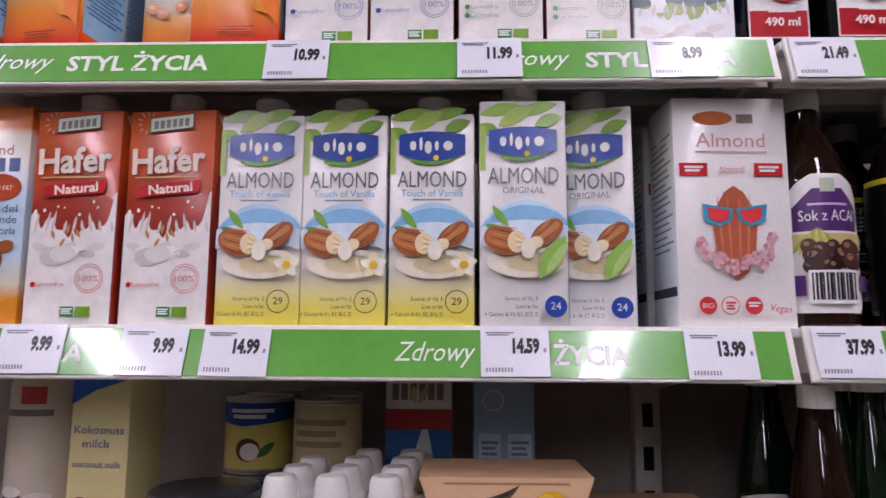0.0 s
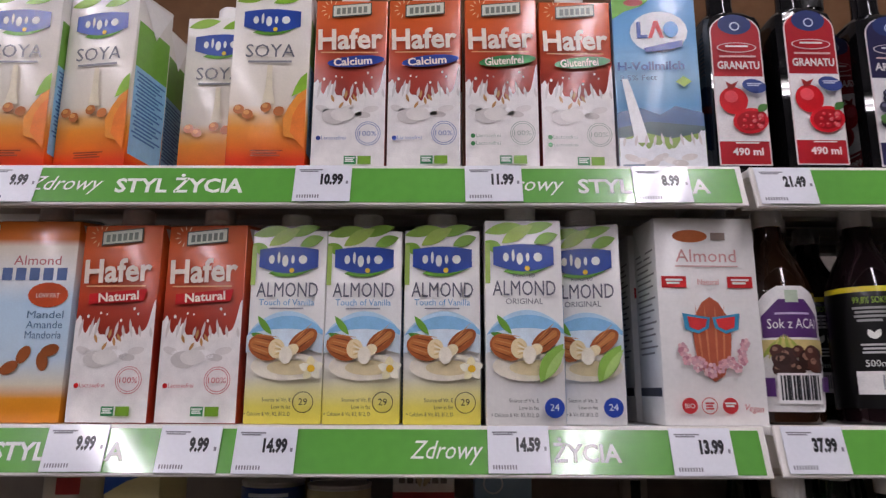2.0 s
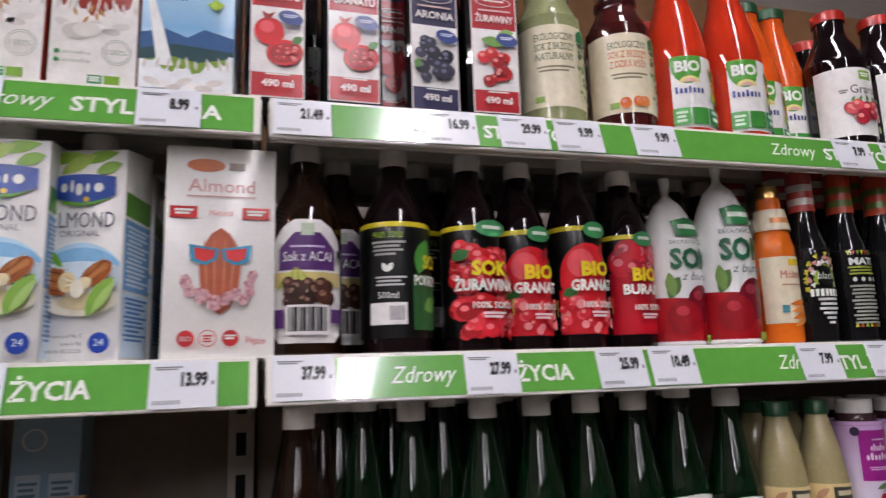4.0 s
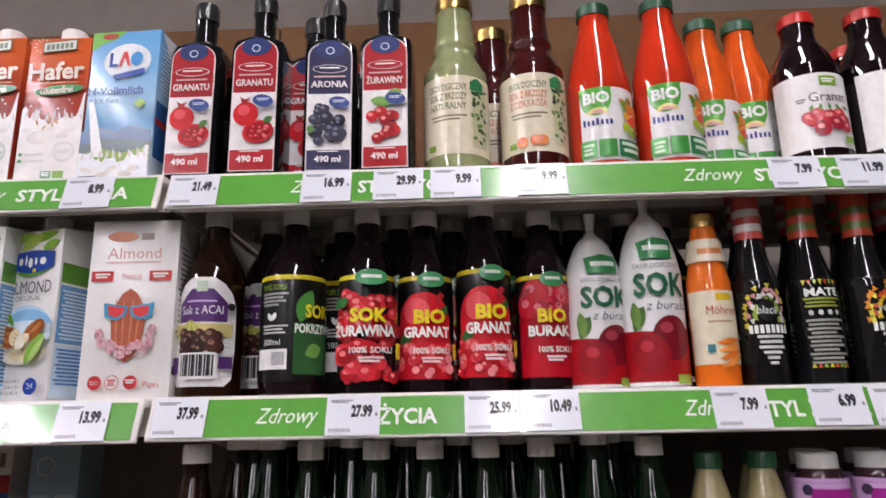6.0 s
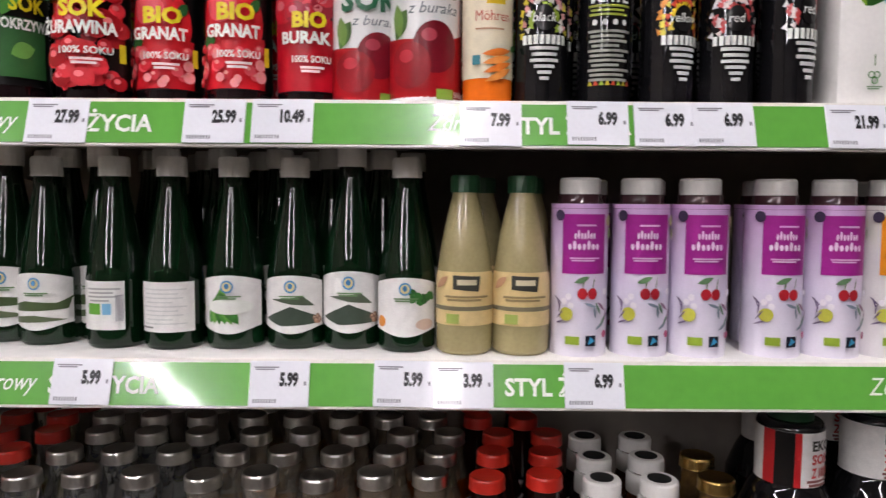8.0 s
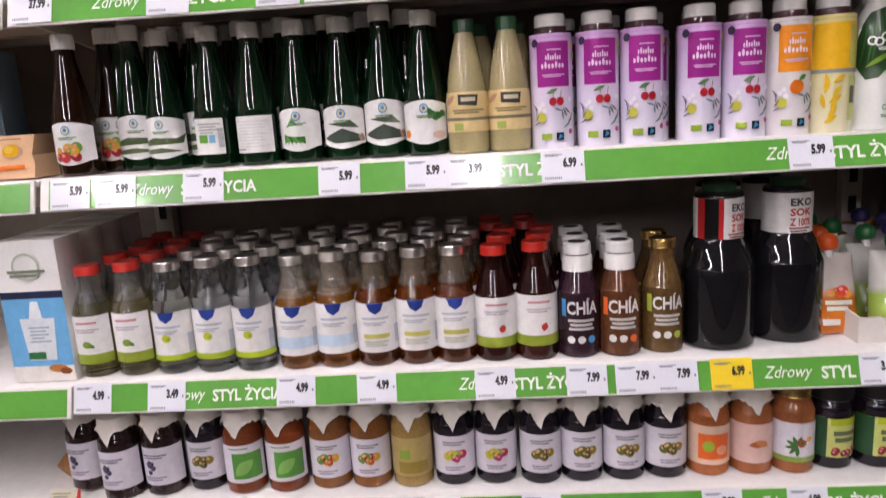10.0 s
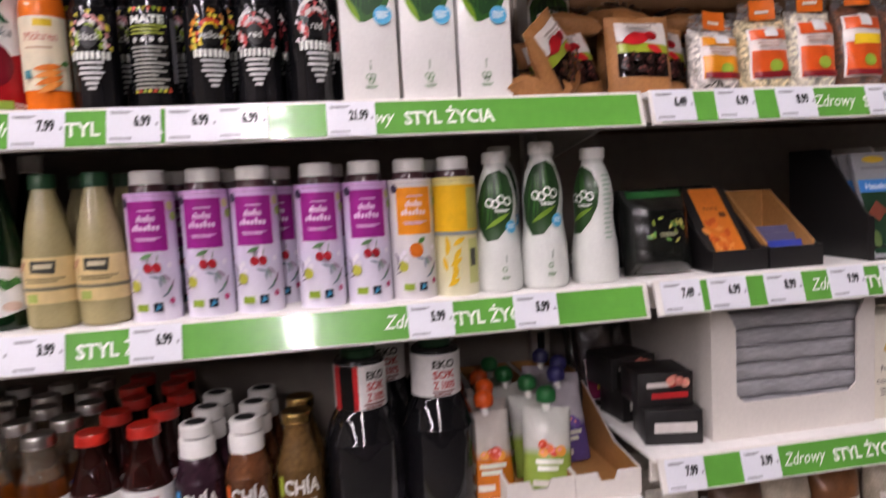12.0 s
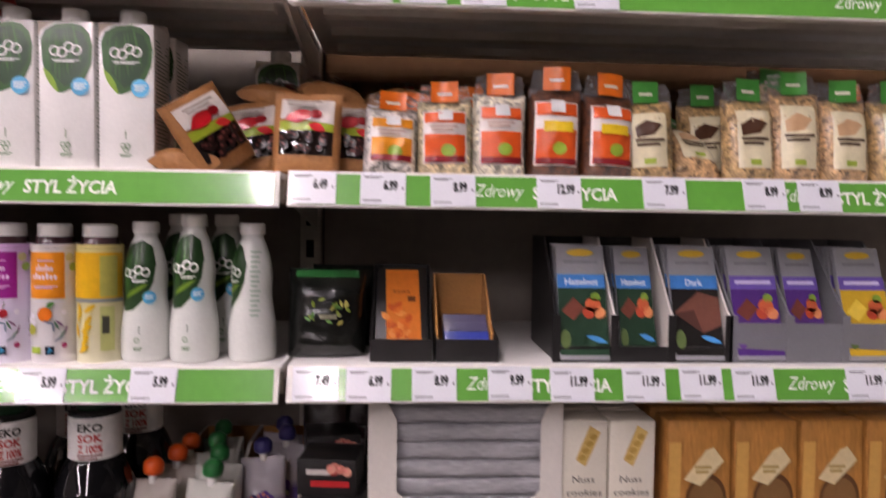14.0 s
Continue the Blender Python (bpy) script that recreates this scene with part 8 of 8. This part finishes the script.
def display(x0, x1, group, label, outer, kinds, slanted=-18):
    """A counter display box: tall slanted cheeks between low dividers, with rows of bars."""
    n = len(kinds)
    t = thing("display_box", at("C", 2, 0, 0.018), label, "display box", group)
    w = (x1 - x0) / n
    part("base", box(x0, 0, 0, x1, 0.16, 0.003), outer, t)
    part("back", box(x0, 0.157, 0.003, x1, 0.160, 0.155), outer, t)
    part("front_lip", box(x0, 0, 0.003, x1, 0.003, 0.020 if outer is BLACKCARD else 0.050), outer, t)
    for k in range(n + 1):
        x = x0 + k * w
        bm = cheek(x, [(0.0, 0.003), (0.0, 0.060), (0.008, 0.066), (0.082, 0.155), (0.157, 0.155), (0.157, 0.003)])
        part("divider", bm, WHITECARD if outer is BLACKCARD and k else outer, t)
        part("divider_edge", box(x - 0.005, -0.0012, 0, x + 0.005, 0.0, 0.060), outer, t)
    first = {}
    for k, kind in enumerate(kinds):
        for q in range(4):
            m = at("C", 2, x0 + (k + 0.5) * w, 0.014 + 0.012 * k % 0.024 + 0.020 * q, 0.0035, slanted - 3 * (k % 2), 0, jit.uniform(-1, 1)) @ Matrix.Diagonal((0.93, 1, 1, 1))
            first[kind] = copy_thing(first[kind], m) if kind in first else chocolate(m, "chocolate bars", kind)


display(1.876, 2.098, "display boxes", "black cardboard display of chocolate bars", BLACKCARD, ("hazelnut", "hazelnut", "dark"))
display(2.104, 2.326, "display boxes", "grey printed display of chocolate bars", mat("grey_display_card", C("6c6c70"), 0.6, vary=0.06), ("plum", "plum", "corn"))

# black sweet boxes beside the wafer dispenser
for x, y, dz, rz in ((1.598, 0.06, 0, -12), (1.592, 0.075, 0.047, -6), (1.60, 0.16, 0, 5), (1.585, 0.17, 0.047, 10)):
    t = thing("sweet_box", at("C", 3, x, y, dz, 0, 0, rz), "black sweet box with red and white print", "sweet box", "black sweet boxes")
    part("body", box(-0.038, -0.028, 0, 0.038, 0.040, 0.0465, 0.0012), BLACKCARD, t)
    a = Art()
    if dz:
        a.bars(-0.026, 0.034, 0.008, 0.007, 1, C("c9c4bf"))
        blobs(a, 0.018, 0.032, 0.026, 0.012, ["c87a6a", "d99a86", "a83a35"], 8, 0.006, 3)
        a.rect(-0.020, 0.012, 0.030, 0.020, C("a8262c"))
    else:
        a.rect(-0.026, 0.016, 0.030, 0.030, C("cfcac4"))
    a.make(t, y=-0.028)
for k, (x, y, sd) in enumerate(((1.57, 0.22, 3), (1.61, 0.25, 4), (1.575, 0.29, 6))):
    berry_pouch(at("C", 3, x, y, 0, -10, jit.uniform(-10, 10), jit.uniform(-20, 20)) @ Matrix.Scale(0.85, 4), "dark sweet bags", sd)

# white dispenser carton with grey wafer packs
t = thing("dispenser_carton", at("C", 3, 1.766, 0.025), "white dispenser carton with cut-out front full of grey packs", "dispenser carton")
w, h, d = 0.246, 0.178, 0.26
part("left_cheek", prism([(-w / 2, 0), (-w / 2 + 0.036, 0.0), (-w / 2 + 0.036, 0.150), (-w / 2 + 0.022, h), (-w / 2, h)], 0, 0.003), WHITECARD, t)
part("right_cheek", prism([(w / 2, 0), (w / 2 - 0.028, 0.0), (w / 2 - 0.028, 0.150), (w / 2 - 0.014, h), (w / 2, h)], 0, 0.003), WHITECARD, t)
part("front_sill", prism([(-w / 2 + 0.036, 0), (w / 2 - 0.028, 0), (w / 2 - 0.028, 0.060), (w / 2 - 0.040, 0.048), (-w / 2 + 0.048, 0.048), (-w / 2 + 0.036, 0.060)], 0, 0.003), WHITECARD, t)
for s in (-1, 1):
    part("side", box(s * (w / 2 - 0.0015) - 0.0015, 0.003, 0, s * (w / 2 - 0.0015) + 0.0015, d, h), WHITECARD, t)
part("floor_panel", box(-w / 2 + 0.003, 0.003, 0, w / 2 - 0.003, d, 0.003), WHITECARD, t)
GREYFOIL = mat("grey_crinkled_foil", C("a9a8ab"), 0.4, metal=0.2, vary=0.35, scale=30, bump=0.9, stretch=(0.25, 1, 2.5))
for k in range(7):
    p = thing("wafer_pack", at("C", 3, 1.770, 0.034, 0.0032 + 0.0235 * k, 0, 0, jit.uniform(-0.8, 0.8)), "flat grey foil wafer pack in the dispenser carton", "wafer pack", "grey wafer packs")
    bm = box(-0.106, 0, 0, 0.106, 0.21, 0.0225, 0.006, 3)
    bmesh.ops.subdivide_edges(bm, edges=[e for e in bm.edges if abs(e.verts[0].co.x - e.verts[1].co.x) > 0.1], cuts=20)
    for v in bm.verts:
        v.co.y += 0.004 * noise.noise(Vector((v.co.x * 40, k * 3.1, v.co.z * 90)))
    part("wrapper", bm, GREYFOIL, p)


def cookie_art(a, w, h):
    a.poly([(-w * 0.20, h * 0.66), (w * 0.02, h * 0.60), (w * 0.34, h * 0.90), (w * 0.10, h * 0.96)], C("cfae6a"))
    for k in range(4):
        a.ell(-w * 0.06 + k * w * 0.08, h * (0.68 + 0.06 * k), 0.005, 0.004, C("b5924a"), n=10)
        a.layer -= 1
    a.layer += 1
    a.text("Nuss", -w * 0.02, h * 0.46, 0.0125, C("3a3028"), width=w * 0.48)
    a.text("cookies", 0.0, h * 0.345, 0.0125, C("3a3028"), width=w * 0.78)
    a.bars(-w * 0.30, h * 0.30, w * 0.30, 0.002, 3, C("8a8078"), gap=1.0)


for x in (1.919, 1.981):
    for q in range(3):
        plain_pack(at("C", 3, x, 0.055 + 0.056 * q), "cookie boxes", "cream cookie box with nut picture and dark lettering", 0.059, 0.05, 0.148, mat("cream_board", C("ddd6c6"), 0.5, vary=0.04), cookie_art, "cookie_box", "cookie box")
WOODY = mat("brown_printed_paper", C("b07a3c"), 0.5, vary=0.28, scale=10, bump=0.1, stretch=(3, 1, 0.6))
for k, x in enumerate((2.068, 2.157, 2.246, 2.335)):
    for q in range(3):
        t = thing("biscuit_bag", at("C", 3, x, 0.022 + 0.066 * q), "brown block-bottom biscuit bag with round window", "biscuit bag", "brown biscuit bags")
        bm = box(-0.042, 0, 0, 0.042, 0.058, 0.148, 0.004, 2)
        for v in bm.verts:
            if v.co.z > 0.12:
                v.co.y = 0.029 + (v.co.y - 0.029) * 0.8
        part("body", bm, WOODY, t)
        a = Art()
        # paler left strip: the highlight along that edge, painted in
        a.rect(-0.042, 0.0, -0.026, 0.122, C("c79a55"))
        a.ell(0.008, 0.048, 0.027, 0.034, C("5a3a20"), n=24)
        a.ell(0.008, 0.046, 0.023, 0.029, C("7a5a38"), n=24)
        a.poly([(-0.022, 0.074), (0.0, 0.066), (0.030, 0.098), (0.016, 0.116), (0.006, 0.112)], C("d6c49a"))
        a.bars(-0.008, 0.092, 0.014, 0.004, 2, C("a88f5a"))
        a.make(t, y=-0.0002)

# packs on the shelf under it
for k, (x, lab, body, lcol) in enumerate(((1.602, "white flour bag with orange label", "d6cfc4", "c8541f"), (1.690, "brown seed pack with purple label", "5a3f30", "5f2a6a"), (1.77, "clear pack of white flakes", "b5a894", "cfc6ba"), (1.85, "brown nut pack with orange label", "7a4f30", "c8641f"), (1.935, "clear pack of white flakes", "b5a894", "cfc6ba"), (2.02, "brown seed pack with purple label", "5a3f30", "5f2a6a"))):
    for q in range(3 if k == 0 else 2):
        t, f = bag(at("C", 4, x, 0.05 + 0.06 * q, 0, -3, jit.uniform(-2, 2), jit.uniform(-5, 5)), "baking packs", lab, 0.076, 0.122, 0.046, mat("pack_fill_" + body, C(body), 0.35, vary=0.3, bump=0.4, coat=0.4, scale=60), "baking_pack", 60 + k, 0.25)
        a = Art()
        a.rect(-0.027, 0.016, 0.027, 0.080, C("ddd6d0"))
        a.rect(-0.024, 0.020, 0.024, 0.052, C(lcol))
        a.ell(0.002, 0.034, 0.008, 0.007, C("9aae3a"))
        a.rect(-0.020, 0.066, -0.004, 0.076, C(lcol))
        a.make(t, "label", surf=f, eps=0.0006)


def ornament_art(a, w, h):
    a.ring(0, h * 0.42, 0.024, 0.0015, C("b59a7a"), n=30)
    a.ring(0, h * 0.42, 0.014, 0.0015, C("b59a7a"), n=24)
    for k in range(8):
        a.leaf(0.015 * math.cos(k * 0.785), h * 0.42 + 0.015 * math.sin(k * 0.785), 0.009, 0.003, k * 45, C("c2a88a"))
        a.layer -= 1


for k, x in enumerate((1.625, 1.70, 1.79, 1.88)):
    plain_pack(at("C", 5, x, 0.06 + 0.01 * (k % 2)), "boxes on the low shelf", "cream box with ornamental print", 0.074, 0.06, 0.145 if k < 2 else 0.12, mat("cream_board", C("ddd6c6"), 0.5), ornament_art, "gift_box", "box")
